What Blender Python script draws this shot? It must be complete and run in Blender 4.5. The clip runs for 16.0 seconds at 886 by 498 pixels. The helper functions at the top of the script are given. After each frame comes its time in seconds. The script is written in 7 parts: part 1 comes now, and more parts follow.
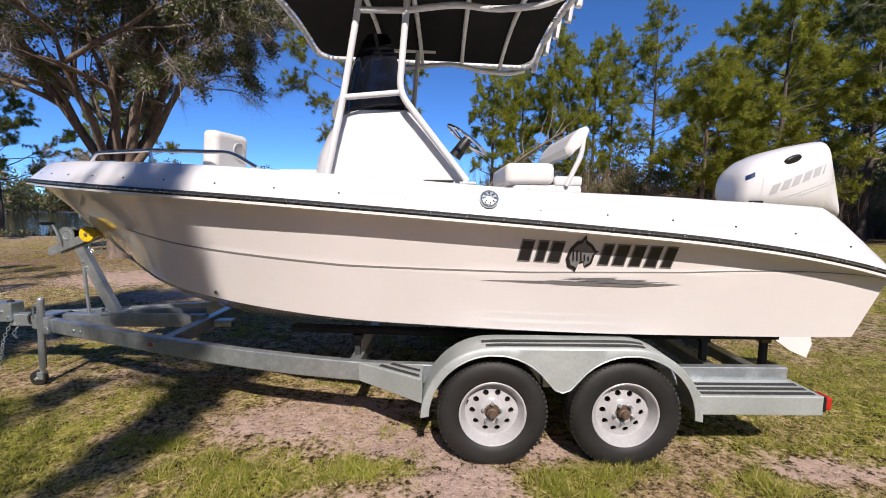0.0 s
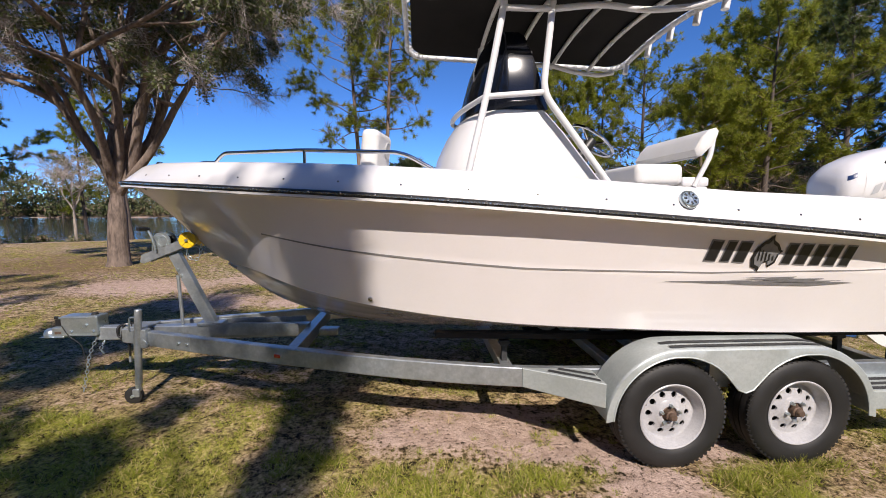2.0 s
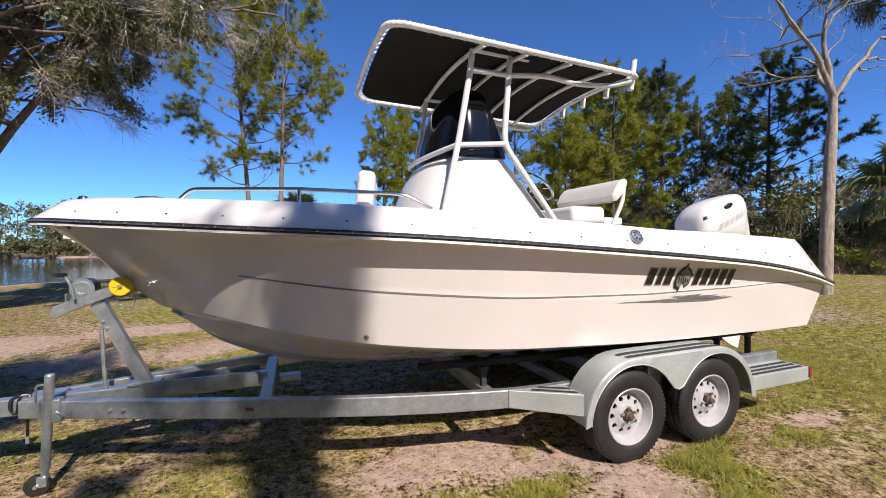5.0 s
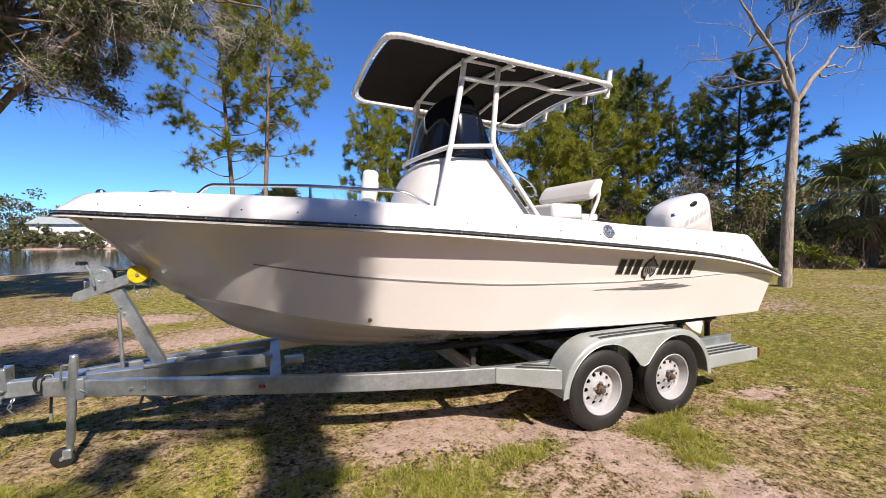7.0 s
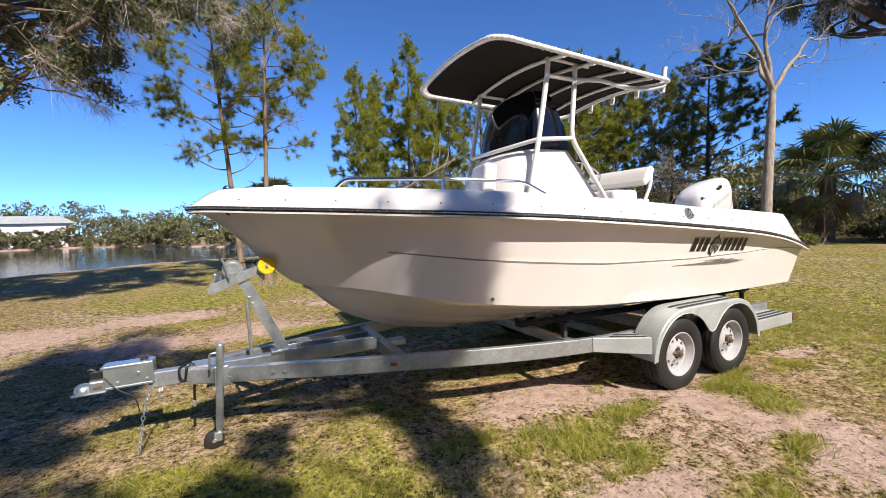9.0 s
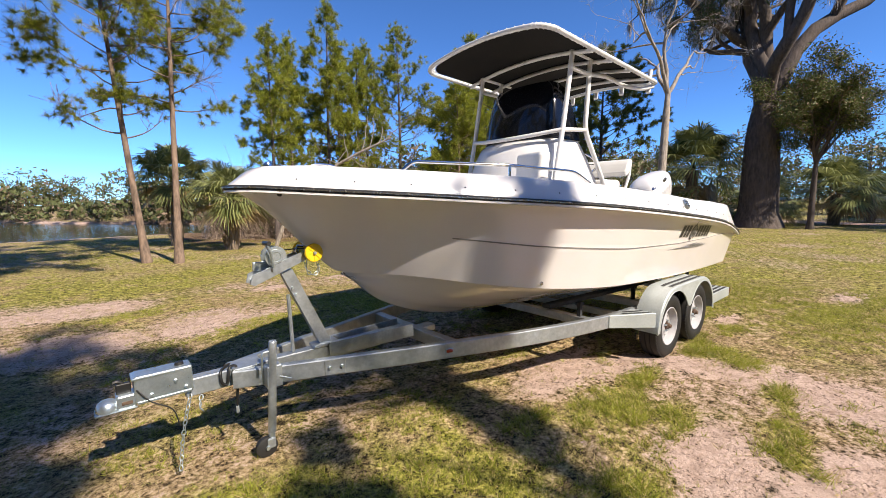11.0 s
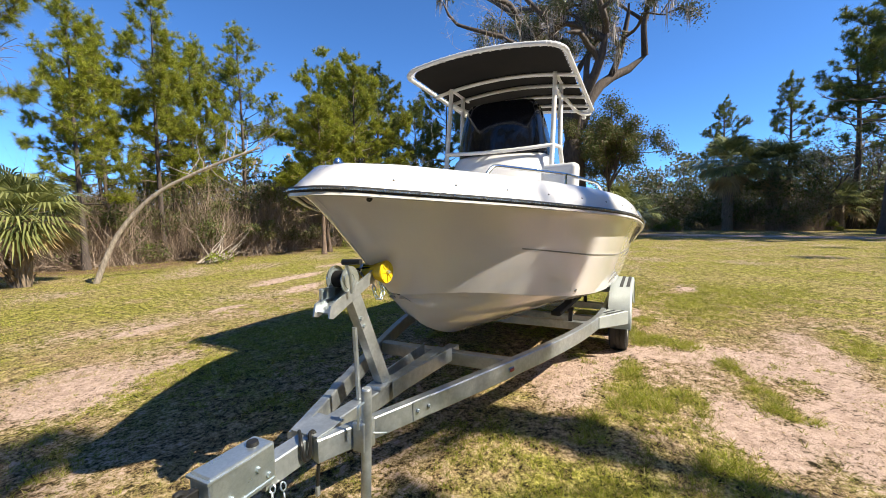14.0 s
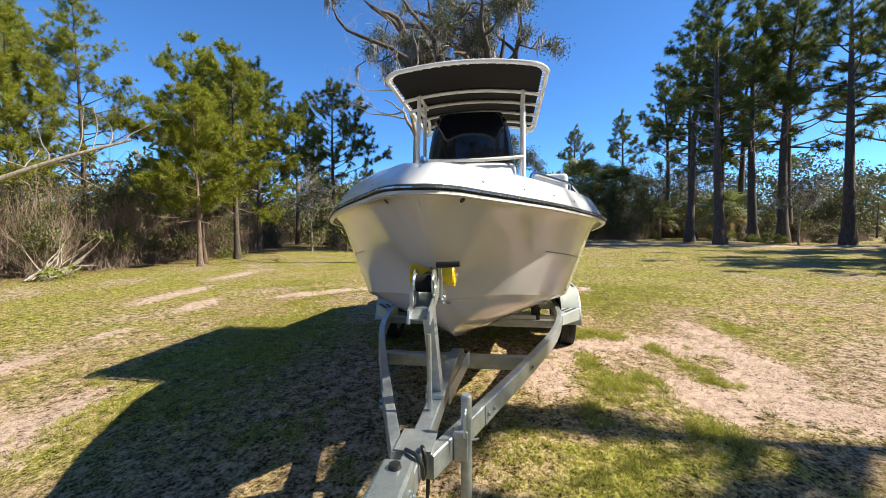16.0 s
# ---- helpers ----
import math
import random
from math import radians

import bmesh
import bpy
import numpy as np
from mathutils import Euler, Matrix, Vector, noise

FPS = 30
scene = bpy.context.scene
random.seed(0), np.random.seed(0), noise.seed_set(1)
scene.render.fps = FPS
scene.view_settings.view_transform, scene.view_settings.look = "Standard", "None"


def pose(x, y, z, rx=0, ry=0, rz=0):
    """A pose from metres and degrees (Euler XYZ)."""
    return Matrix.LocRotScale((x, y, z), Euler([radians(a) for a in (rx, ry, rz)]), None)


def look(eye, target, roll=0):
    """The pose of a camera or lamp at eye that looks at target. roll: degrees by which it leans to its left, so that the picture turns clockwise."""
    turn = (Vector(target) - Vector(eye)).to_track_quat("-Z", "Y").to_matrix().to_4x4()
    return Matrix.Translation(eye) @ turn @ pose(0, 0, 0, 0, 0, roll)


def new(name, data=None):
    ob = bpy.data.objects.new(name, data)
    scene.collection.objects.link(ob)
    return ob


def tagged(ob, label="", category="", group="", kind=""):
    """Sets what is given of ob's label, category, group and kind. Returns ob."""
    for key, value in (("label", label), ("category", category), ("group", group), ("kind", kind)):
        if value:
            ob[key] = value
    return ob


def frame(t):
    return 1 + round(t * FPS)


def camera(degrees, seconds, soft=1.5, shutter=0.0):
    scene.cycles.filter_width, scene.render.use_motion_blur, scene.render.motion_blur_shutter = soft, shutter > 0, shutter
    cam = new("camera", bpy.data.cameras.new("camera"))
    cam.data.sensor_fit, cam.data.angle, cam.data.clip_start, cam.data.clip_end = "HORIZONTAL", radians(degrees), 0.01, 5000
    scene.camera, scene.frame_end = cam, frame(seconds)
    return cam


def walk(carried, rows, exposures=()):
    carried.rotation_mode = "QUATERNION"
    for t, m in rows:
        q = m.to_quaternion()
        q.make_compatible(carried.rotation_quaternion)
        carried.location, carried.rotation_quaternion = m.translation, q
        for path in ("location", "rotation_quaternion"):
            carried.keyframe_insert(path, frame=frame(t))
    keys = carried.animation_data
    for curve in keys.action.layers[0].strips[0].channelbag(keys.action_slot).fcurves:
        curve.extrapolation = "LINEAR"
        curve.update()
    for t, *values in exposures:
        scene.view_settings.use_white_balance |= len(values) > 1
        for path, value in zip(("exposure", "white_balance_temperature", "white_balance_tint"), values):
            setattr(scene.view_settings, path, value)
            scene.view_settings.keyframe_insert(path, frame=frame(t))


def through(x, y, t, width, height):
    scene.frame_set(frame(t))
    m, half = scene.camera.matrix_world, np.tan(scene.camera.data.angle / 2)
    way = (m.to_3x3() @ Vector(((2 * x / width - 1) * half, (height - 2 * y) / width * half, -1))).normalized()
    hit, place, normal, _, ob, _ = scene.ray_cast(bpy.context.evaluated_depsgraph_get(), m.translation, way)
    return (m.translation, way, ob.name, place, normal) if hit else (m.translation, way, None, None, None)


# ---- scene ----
cam = camera(94.6, 16.0, 0.85)
PATH = [
    (0, (-0.013, -0.088, 1.566), (-0.015, 1.901, 1.353), 0.4),
    (0.5, (-0.355, -0.157, 1.574), (-0.322, 1.829, 1.343), 0.3),
    (1, (-0.619, -0.152, 1.57), (-0.563, 1.833, 1.335), 0.2),
    (1.5, (-0.91, -0.045, 1.555), (-0.831, 1.941, 1.333), 0.2),
    (2, (-1.21, 0.013, 1.557), (-1.091, 1.999, 1.356), 0.0),
    (2.5, (-1.463, 0.074, 1.589), (-1.26, 2.057, 1.423), -0.3),
    (3, (-1.613, 0.181, 1.585), (-1.296, 2.151, 1.445), -0.7),
    (3.5, (-1.744, 0.171, 1.593), (-1.306, 2.119, 1.481), -0.9),
    (4, (-1.883, 0.048, 1.579), (-1.341, 1.972, 1.508), -1.0),
    (4.5, (-1.896, 0.018, 1.58), (-1.279, 1.92, 1.534), -1.0),
    (4.7, (-1.916, 0.01, 1.578), (-1.267, 1.902, 1.545), -0.9),
    (6.8, (-2.047, -0.24, 1.576), (-1.277, 1.604, 1.507), -0.2),
    (7, (-2.144, -0.262, 1.57), (-1.371, 1.581, 1.506), -0.3),
    (7.5, (-2.372, -0.244, 1.584), (-1.573, 1.588, 1.51), -0.5),
    (8, (-2.635, -0.135, 1.56), (-1.808, 1.685, 1.477), -1.0),
    (8.5, (-2.978, -0.097, 1.548), (-2.123, 1.708, 1.449), -1.6),
    (9, (-3.263, -0.064, 1.574), (-2.363, 1.717, 1.454), -1.9),
    (9.2, (-3.353, -0.028, 1.58), (-2.427, 1.74, 1.445), -1.8),
    (11.3, (-4.339, 0.731, 1.655), (-2.998, 2.197, 1.426), -0.8),
    (11.5, (-4.392, 0.795, 1.634), (-3.027, 2.24, 1.412), -1.1),
    (12, (-4.593, 0.996, 1.629), (-3.144, 2.357, 1.411), -1.3),
    (12.5, (-4.74, 1.207, 1.621), (-3.204, 2.472, 1.416), -1.5),
    (13, (-4.813, 1.511, 1.603), (-3.189, 2.662, 1.414), -1.4),
    (13.5, (-4.881, 1.787, 1.586), (-3.171, 2.81, 1.416), -1.2),
    (14, (-5.008, 2.059, 1.602), (-3.222, 2.945, 1.451), -1.0),
    (14.5, (-5.054, 2.33, 1.576), (-3.199, 3.067, 1.439), -0.9),
    (15, (-5.111, 2.6, 1.587), (-3.205, 3.193, 1.456), -0.8),
    (15.5, (-5.266, 2.88, 1.58), (-3.32, 3.326, 1.462), -0.6),
    (16, (-5.334, 3.095, 1.577), (-3.362, 3.405, 1.464), -0.5),
]
walk(cam, [(t, look(eye, target, roll)) for t, eye, target, roll in PATH],
     [(0, 0.17, 6600, 14), (4.5, 0.32, 6700, 14), (7, 0.46, 6850, 14), (9.2, 0.58, 6950, 13), (12.5, 0.78, 7100, 9), (16, 0.96, 7200, 2)])

# ---- light: low winter sun from the port side, clear sky ----
SUN = Vector((0.13, -1.07, 1.0)).normalized()      # towards the sun
world = bpy.data.worlds.new("sky")
scene.world = world
world.use_nodes = True
wn, wl = world.node_tree.nodes, world.node_tree.links
sky = wn.new("ShaderNodeTexSky")
sky.sky_type, sky.sun_disc = "NISHITA", False
sky.sun_elevation = math.asin(SUN.z)
sky.sun_rotation = math.atan2(SUN.x, SUN.y)
sky.air_density, sky.dust_density, sky.ozone_density = 0.55, 0.0, 6.0
wn["Background"].inputs[1].default_value = 0.12
tint = wn.new("ShaderNodeMix")
tint.data_type, tint.blend_type = "RGBA", "MULTIPLY"
tint.inputs[0].default_value, tint.inputs[7].default_value = 1.0, (0.64, 1.02, 1.36, 1)
wl.new(sky.outputs[0], tint.inputs[6])
wl.new(tint.outputs[2], wn["Background"].inputs[0])
sun = new("sun", bpy.data.lights.new("sun", "SUN"))
sun.data.energy, sun.data.angle, sun.data.color = 5.2, radians(0.55), (1.0, 0.925, 0.835)
sun.matrix_world = look(SUN * 50, (0, 0, 0))


# ---- materials ----


def mat(name, rough=0.5, metal=0.0):
    m = bpy.data.materials.new(name)
    m.use_nodes = True
    n, l = m.node_tree.nodes, m.node_tree.links
    b = n["Principled BSDF"]
    b.inputs["Roughness"].default_value, b.inputs["Metallic"].default_value = rough, metal
    return m, n, l, b


def noise_node(n, l, scale, detail=4.0, rough=0.55, coord=None, stretch=None):
    t = n.new("ShaderNodeTexNoise")
    t.inputs["Scale"].default_value, t.inputs["Detail"].default_value, t.inputs["Roughness"].default_value = scale, detail, rough
    if coord is not None:
        if stretch:
            mp = n.new("ShaderNodeMapping")
            mp.inputs["Scale"].default_value = stretch
            l.new(coord, mp.inputs[0])
            coord = mp.outputs[0]
        l.new(coord, t.inputs["Vector"])
    return t.outputs["Fac"]


def ramp(n, l, fac, *stops):
    r = n.new("ShaderNodeValToRGB")
    e = r.color_ramp.elements
    while len(e) < len(stops):
        e.new(0.5)
    for k, (p, c) in zip(e, stops):
        k.position, k.color = p, (*c, 1)
    l.new(fac, r.inputs[0])
    return r.outputs[0]


def mix(n, l, fac, a, b):
    m = n.new("ShaderNodeMix")
    m.data_type = "RGBA"
    for v, k in ((fac, 0), (a, 6), (b, 7)):
        if isinstance(v, (int, float)):
            m.inputs[k].default_value = v
        elif isinstance(v, tuple):
            m.inputs[k].default_value = (*v, 1)
        else:
            l.new(v, m.inputs[k])
    return m.outputs[2]


def bump(n, l, b, height, strength=0.3, dist=0.01):
    u = n.new("ShaderNodeBump")
    u.inputs["Strength"].default_value, u.inputs["Distance"].default_value = strength, dist
    l.new(height, u.inputs["Height"])
    l.new(u.outputs[0], b.inputs["Normal"])


def surface(name, lo, hi, rough=0.5, metal=0.0, scale=8.0, grain=120.0, relief=0.15, dist=0.004, stretch=None, coat=0.0, rough_var=0.1, speckle=0.35):
    """Two-scale mottled surface between the colours lo and hi."""
    m, n, l, b = mat(name, rough, metal)
    co = n.new("ShaderNodeTexCoord").outputs["Object"]
    big = noise_node(n, l, scale, 5, 0.6, co, stretch)
    fine = noise_node(n, l, grain, 3, 0.6, co, stretch)
    col = ramp(n, l, big, (0.3, lo), (0.7, hi))
    dark = tuple(v * 0.8 for v in lo)
    col = mix(n, l, ramp(n, l, fine, (0.35, (speckle,) * 3), (0.6, (0, 0, 0))), col, dark)
    l.new(col, b.inputs["Base Color"])
    r = n.new("ShaderNodeMapRange")
    r.inputs[3].default_value, r.inputs[4].default_value = max(rough - rough_var, 0.02), min(rough + rough_var, 1)
    l.new(big, r.inputs[0])
    l.new(r.outputs[0], b.inputs["Roughness"])
    b.inputs["Coat Weight"].default_value, b.inputs["Coat Roughness"].default_value = coat, 0.06
    if relief:
        bump(n, l, b, fine, relief, dist)
    return m


GELCOAT = surface("white_gelcoat", (0.79, 0.75, 0.735), (0.835, 0.80, 0.785), 0.16, 0, 1.1, 60, 0.0, coat=0.7, rough_var=0.05, speckle=0.05)
CAPCOAT = surface("white_deck_gelcoat", (0.71, 0.70, 0.695), (0.76, 0.75, 0.745), 0.25, 0, 2.0, 90, 0.02, 0.001, coat=0.3, rough_var=0.05, speckle=0.06)
NONSKID = surface("deck_nonskid", (0.70, 0.69, 0.67), (0.76, 0.75, 0.73), 0.7, 0, 3, 300, 0.5, 0.002)
PAINTED = surface("white_powder_coat", (0.72, 0.72, 0.72), (0.78, 0.78, 0.78), 0.3, 0, 6, 200, 0.03, 0.001)
VINYL = surface("white_vinyl", (0.72, 0.71, 0.68), (0.78, 0.77, 0.75), 0.45, 0, 5, 180, 0.2, 0.001)
VINYLGREY = surface("grey_vinyl", (0.42, 0.42, 0.42), (0.5, 0.5, 0.5), 0.5, 0, 5, 180, 0.2, 0.001)
CANVAS = surface("black_canvas", (0.012, 0.012, 0.013), (0.022, 0.021, 0.021), 0.85, 0, 4, 400, 0.4, 0.001)
COVER = surface("tinted_acrylic", (0.004, 0.005, 0.008), (0.007, 0.008, 0.013), 0.1, 0, 2, 40, 0.0, coat=0.1, rough_var=0.03)
CANVAS.node_tree.nodes["Principled BSDF"].inputs["Specular IOR Level"].default_value = 0.12
RUBBER = surface("black_rubber", (0.013, 0.013, 0.013), (0.022, 0.021, 0.02), 0.6, 0, 8, 150, 0.2, 0.002)
TYRE = surface("tyre_rubber", (0.009, 0.009, 0.009), (0.020, 0.019, 0.018), 0.62, 0, 7, 130, 0.25, 0.002)
GALV = surface("galvanised_steel", (0.36, 0.395, 0.42), (0.56, 0.60, 0.62), 0.36, 0.72, 11, 40, 0.14, 0.002, rough_var=0.16)
GALVDULL = surface("dull_galvanised_sheet", (0.42, 0.46, 0.45), (0.52, 0.56, 0.55), 0.5, 0.45, 5, 60, 0.08, 0.002)
ZINC = surface("zinc_plated_steel", (0.52, 0.60, 0.63), (0.68, 0.74, 0.76), 0.3, 0.85, 9, 90, 0.1, 0.001)
CHROME = surface("polished_stainless", (0.62, 0.62, 0.62), (0.7, 0.7, 0.7), 0.12, 1.0, 7, 100, 0.03, 0.001, rough_var=0.05)
RAILMETAL = surface("polished_insert", (0.34, 0.34, 0.34), (0.52, 0.52, 0.52), 0.25, 0.9, 30, 200, 0.1, 0.001)
RIM = surface("white_rim_paint", (0.36, 0.355, 0.365), (0.50, 0.495, 0.50), 0.35, 0, 9, 90, 0.1, 0.001)
RUST = surface("rusty_hub", (0.10, 0.065, 0.045), (0.22, 0.15, 0.11), 0.6, 0.5, 40, 200, 0.5, 0.002)
YELLOW = surface("yellow_polyurethane", (0.72, 0.47, 0.01), (0.82, 0.56, 0.02), 0.35, 0, 9, 120, 0.05, 0.001)
REDLENS = surface("red_lens", (0.38, 0.015, 0.012), (0.5, 0.03, 0.02), 0.2, 0, 20, 120, 0.0)
AMBER = surface("red_marker_lens", (0.45, 0.05, 0.02), (0.55, 0.08, 0.03), 0.25, 0, 20, 120, 0.0)
BLACKPLASTIC = surface("black_plastic_and_dark_hollow", (0.012, 0.012, 0.012), (0.02, 0.02, 0.02), 0.4, 0, 8, 200, 0.1, 0.001)
GRIPSHADE = surface("black_grip_tape_and_shaded_posts", (0.02, 0.021, 0.022), (0.045, 0.046, 0.048), 0.85, 0, 14, 350, 0.5, 0.002)
CARPET = surface("black_bunk_carpet", (0.01, 0.01, 0.01), (0.025, 0.025, 0.025), 0.95, 0, 12, 300, 0.6, 0.003)
DECAL = surface("black_decal", (0.012, 0.012, 0.013), (0.02, 0.02, 0.022), 0.35, 0, 10, 300, 0.0)
DECALGREY = surface("grey_decal", (0.16, 0.16, 0.165), (0.24, 0.24, 0.245), 0.35, 0, 40, 300, 0.0)
MOTORGREY = surface("grey_motor_graphic", (0.46, 0.47, 0.48), (0.52, 0.53, 0.54), 0.35, 0, 10, 300, 0.0)
MOTORBLUE = surface("dark_blue_emblem", (0.02, 0.04, 0.11), (0.03, 0.06, 0.16), 0.3, 0, 10, 300, 0.0)
SHADOWLINE = surface("grey_knuckle_shade", (0.17, 0.165, 0.16), (0.22, 0.215, 0.21), 0.5, 0, 10, 300, 0.0)
WINDOW = surface("window_glass", (0.05, 0.06, 0.07), (0.08, 0.09, 0.1), 0.1, 0, 3, 80, 0.0)


def bark(name, lo, hi, scale=1.0):
    m, n, l, b = mat(name, 0.9)
    co = n.new("ShaderNodeTexCoord").outputs["Object"]
    plates = noise_node(n, l, 9 * scale, 5, 0.65, co, (1, 1, 0.28))
    stains = noise_node(n, l, 0.9, 4, 0.6, co)
    col = mix(n, l, ramp(n, l, stains, (0.35, (0, 0, 0)), (0.65, (0.6,) * 3)), ramp(n, l, plates, (0.32, lo), (0.66, hi)), tuple(v * 0.75 for v in hi))
    l.new(col, b.inputs["Base Color"])
    bump(n, l, b, plates, 0.9, 0.04)
    return m


def leaf(name, dark, light, brown=None, share=0.12, rough=0.5, through=0.25, patch=0.6):
    """Leaf colours vary from leaf to leaf and from bough to bough; some light shines through."""
    m, n, l, b = mat(name, rough)
    b.inputs["Specular IOR Level"].default_value = 0.3
    g = n.new("ShaderNodeNewGeometry")
    rnd = g.outputs["Random Per Island"]
    bough = noise_node(n, l, patch, 3, 0.6, g.outputs["Position"])
    col = ramp(n, l, rnd, (0.0, dark), (1.0, light))
    col = mix(n, l, ramp(n, l, bough, (0.38, (0, 0, 0)), (0.62, (0.45,) * 3)), col, light)
    if brown:
        col = mix(n, l, ramp(n, l, rnd, (1 - share - 0.01, (0, 0, 0)), (1 - share, (1, 1, 1))), col, brown)
    l.new(col, b.inputs["Base Color"])
    t = n.new("ShaderNodeBsdfTranslucent")
    l.new(col, t.inputs[0])
    s = n.new("ShaderNodeMixShader")
    s.inputs[0].default_value = through
    l.new(b.outputs[0], s.inputs[1])
    l.new(t.outputs[0], s.inputs[2])
    l.new(s.outputs[0], n["Material Output"].inputs[0])
    return m


PINEBARK = bark("pine_bark", (0.055, 0.04, 0.03), (0.30, 0.21, 0.155))
OAKBARK = bark("oak_bark", (0.04, 0.031, 0.026), (0.27, 0.205, 0.165), 1.5)
PALEBARK = bark("pale_bark", (0.13, 0.105, 0.085), (0.44, 0.38, 0.32), 1.3)
DARKBARK = bark("dark_bark", (0.035, 0.028, 0.024), (0.13, 0.10, 0.085))
PALMBARK = bark("palm_boots", (0.09, 0.065, 0.045), (0.30, 0.23, 0.17), 2.0)
NEEDLES = leaf("pine_needles", (0.045, 0.07, 0.012), (0.42, 0.45, 0.05), (0.32, 0.21, 0.10), 0.05, through=0.42)
NEEDLESDARK = leaf("dark_pine_needles", (0.075, 0.10, 0.025), (0.18, 0.215, 0.05), (0.2, 0.14, 0.07), 0.05, through=0.38)
OAKLEAF = leaf("oak_leaves", (0.04, 0.055, 0.02), (0.16, 0.185, 0.07), (0.22, 0.19, 0.12), 0.10, rough=0.36, through=0.25)
MOSS = leaf("grey_twigs_and_moss", (0.26, 0.225, 0.20), (0.54, 0.48, 0.44), None, through=0.15)
SHRUBLEAF = leaf("shrub_leaves", (0.05, 0.07, 0.02), (0.15, 0.17, 0.045), (0.24, 0.17, 0.10), 0.16)
BRIGHTLEAF = leaf("bright_shrub_leaves", (0.10, 0.14, 0.02), (0.26, 0.30, 0.05), (0.2, 0.15, 0.06), 0.08, through=0.35)
DRYTWIG = leaf("dry_twigs", (0.14, 0.10, 0.075), (0.34, 0.26, 0.20), None, through=0.1)
FROND = leaf("palm_fronds", (0.055, 0.08, 0.025), (0.34, 0.36, 0.14), None, rough=0.35)
DEADFROND = leaf("dead_palm_fronds", (0.26, 0.18, 0.08), (0.46, 0.35, 0.18), None)
FARLEAF = leaf("far_tree_foliage", (0.06, 0.075, 0.03), (0.16, 0.175, 0.065), (0.24, 0.17, 0.11), 0.16, through=0.15, patch=0.12)
GRASSBLADE = leaf("green_grass", (0.08, 0.10, 0.014), (0.50, 0.52, 0.08), (0.60, 0.47, 0.23), 0.16, through=0.4, patch=2.6)
STRAW = leaf("dry_grass", (0.12, 0.08, 0.04), (0.66, 0.50, 0.28), (0.26, 0.27, 0.06), 0.22, through=0.25, patch=2.2)
DEBRIS = leaf("twigs_and_bark_bits", (0.03, 0.02, 0.014), (0.26, 0.185, 0.13), None, through=0.0, patch=2.0)


def ground_material():
    """Matted turf, dry and green, over pinkish sand strewn with humus; three attributes say what lies where."""
    m, n, l, b = mat("grassy_sand", 0.95)
    g = n.new("ShaderNodeNewGeometry").outputs["Position"]

    def attribute(name):
        t = n.new("ShaderNodeAttribute")
        t.attribute_name = name
        return t.outputs["Fac"]

    def sums(u, v, k, c=0.0):
        """u * k + v + c"""
        f = n.new("ShaderNodeMath")
        f.operation = "MULTIPLY_ADD"
        l.new(u, f.inputs[0])
        f.inputs[1].default_value = k
        l.new(v, f.inputs[2])
        if not c:
            return f.outputs[0]
        e = n.new("ShaderNodeMath")
        e.operation = "ADD"
        e.inputs[1].default_value = c
        l.new(f.outputs[0], e.inputs[0])
        return e.outputs[0]

    big = noise_node(n, l, 0.33, 5, 0.6, g)
    mid = noise_node(n, l, 1.7, 6, 0.68, g)
    clump = noise_node(n, l, 9.0, 6, 0.72, g)
    fine = noise_node(n, l, 34, 5, 0.75, g)
    tiny = noise_node(n, l, 120, 3, 0.7, g)
    turf = sums(clump, fine, 0.8, -0.4)
    # the near-black low stops paint in the shaded gaps between blades
    green = ramp(n, l, turf, (0.38, (0.016, 0.015, 0.006)), (0.50, (0.20, 0.195, 0.034)), (0.66, (0.52, 0.48, 0.11)))
    dry = ramp(n, l, turf, (0.36, (0.03, 0.02, 0.011)), (0.49, (0.29, 0.205, 0.11)), (0.66, (0.66, 0.50, 0.29)))
    soil = ramp(n, l, tiny, (0.3, (0.42, 0.295, 0.235)), (0.7, (0.72, 0.55, 0.455)))
    soil = mix(n, l, ramp(n, l, clump, (0.40, (0.55,) * 3), (0.56, (0, 0, 0))), soil, (0.30, 0.205, 0.15))
    soil = mix(n, l, ramp(n, l, fine, (0.37, (0.85,) * 3), (0.45, (0, 0, 0))), soil, (0.075, 0.05, 0.032))
    lawn_col = mix(n, l, ramp(n, l, sums(attribute("lush"), mid, 0.16), (0.46, (0, 0, 0)), (0.62, (0.92,) * 3)), dry, green)
    lawn_col = mix(n, l, ramp(n, l, big, (0.38, (0.5,) * 3), (0.54, (0, 0, 0))), lawn_col, dry)
    # bare sand shows through with a ragged edge
    edge = sums(clump, sums(fine, attribute("sand"), 1.5, -0.75), 1.3, -0.65)
    col = mix(n, l, ramp(n, l, edge, (0.38, (0, 0, 0)), (0.58, (1, 1, 1))), lawn_col, soil)
    needle = ramp(n, l, fine, (0.3, (0.05, 0.03, 0.018)), (0.7, (0.24, 0.145, 0.085)))
    col = mix(n, l, attribute("litter"), col, needle)
    l.new(col, b.inputs["Base Color"])
    b.inputs["Specular IOR Level"].default_value = 0.12
    bump(n, l, b, sums(clump, fine, 1.6), 0.8, 0.03)
    return m


GROUND = ground_material()


def water_material():
    m, n, l, b = mat("pond_water", 0.06)
    g = n.new("ShaderNodeNewGeometry").outputs["Position"]
    b.inputs["Base Color"].default_value = (0.018, 0.024, 0.022, 1)
    b.inputs["IOR"].default_value = 1.33
    bump(n, l, b, noise_node(n, l, 3.0, 4, 0.6, g, (1, 1.6, 1)), 0.25, 0.02)
    return m


WATER = water_material()

# ---- mesh tools ----


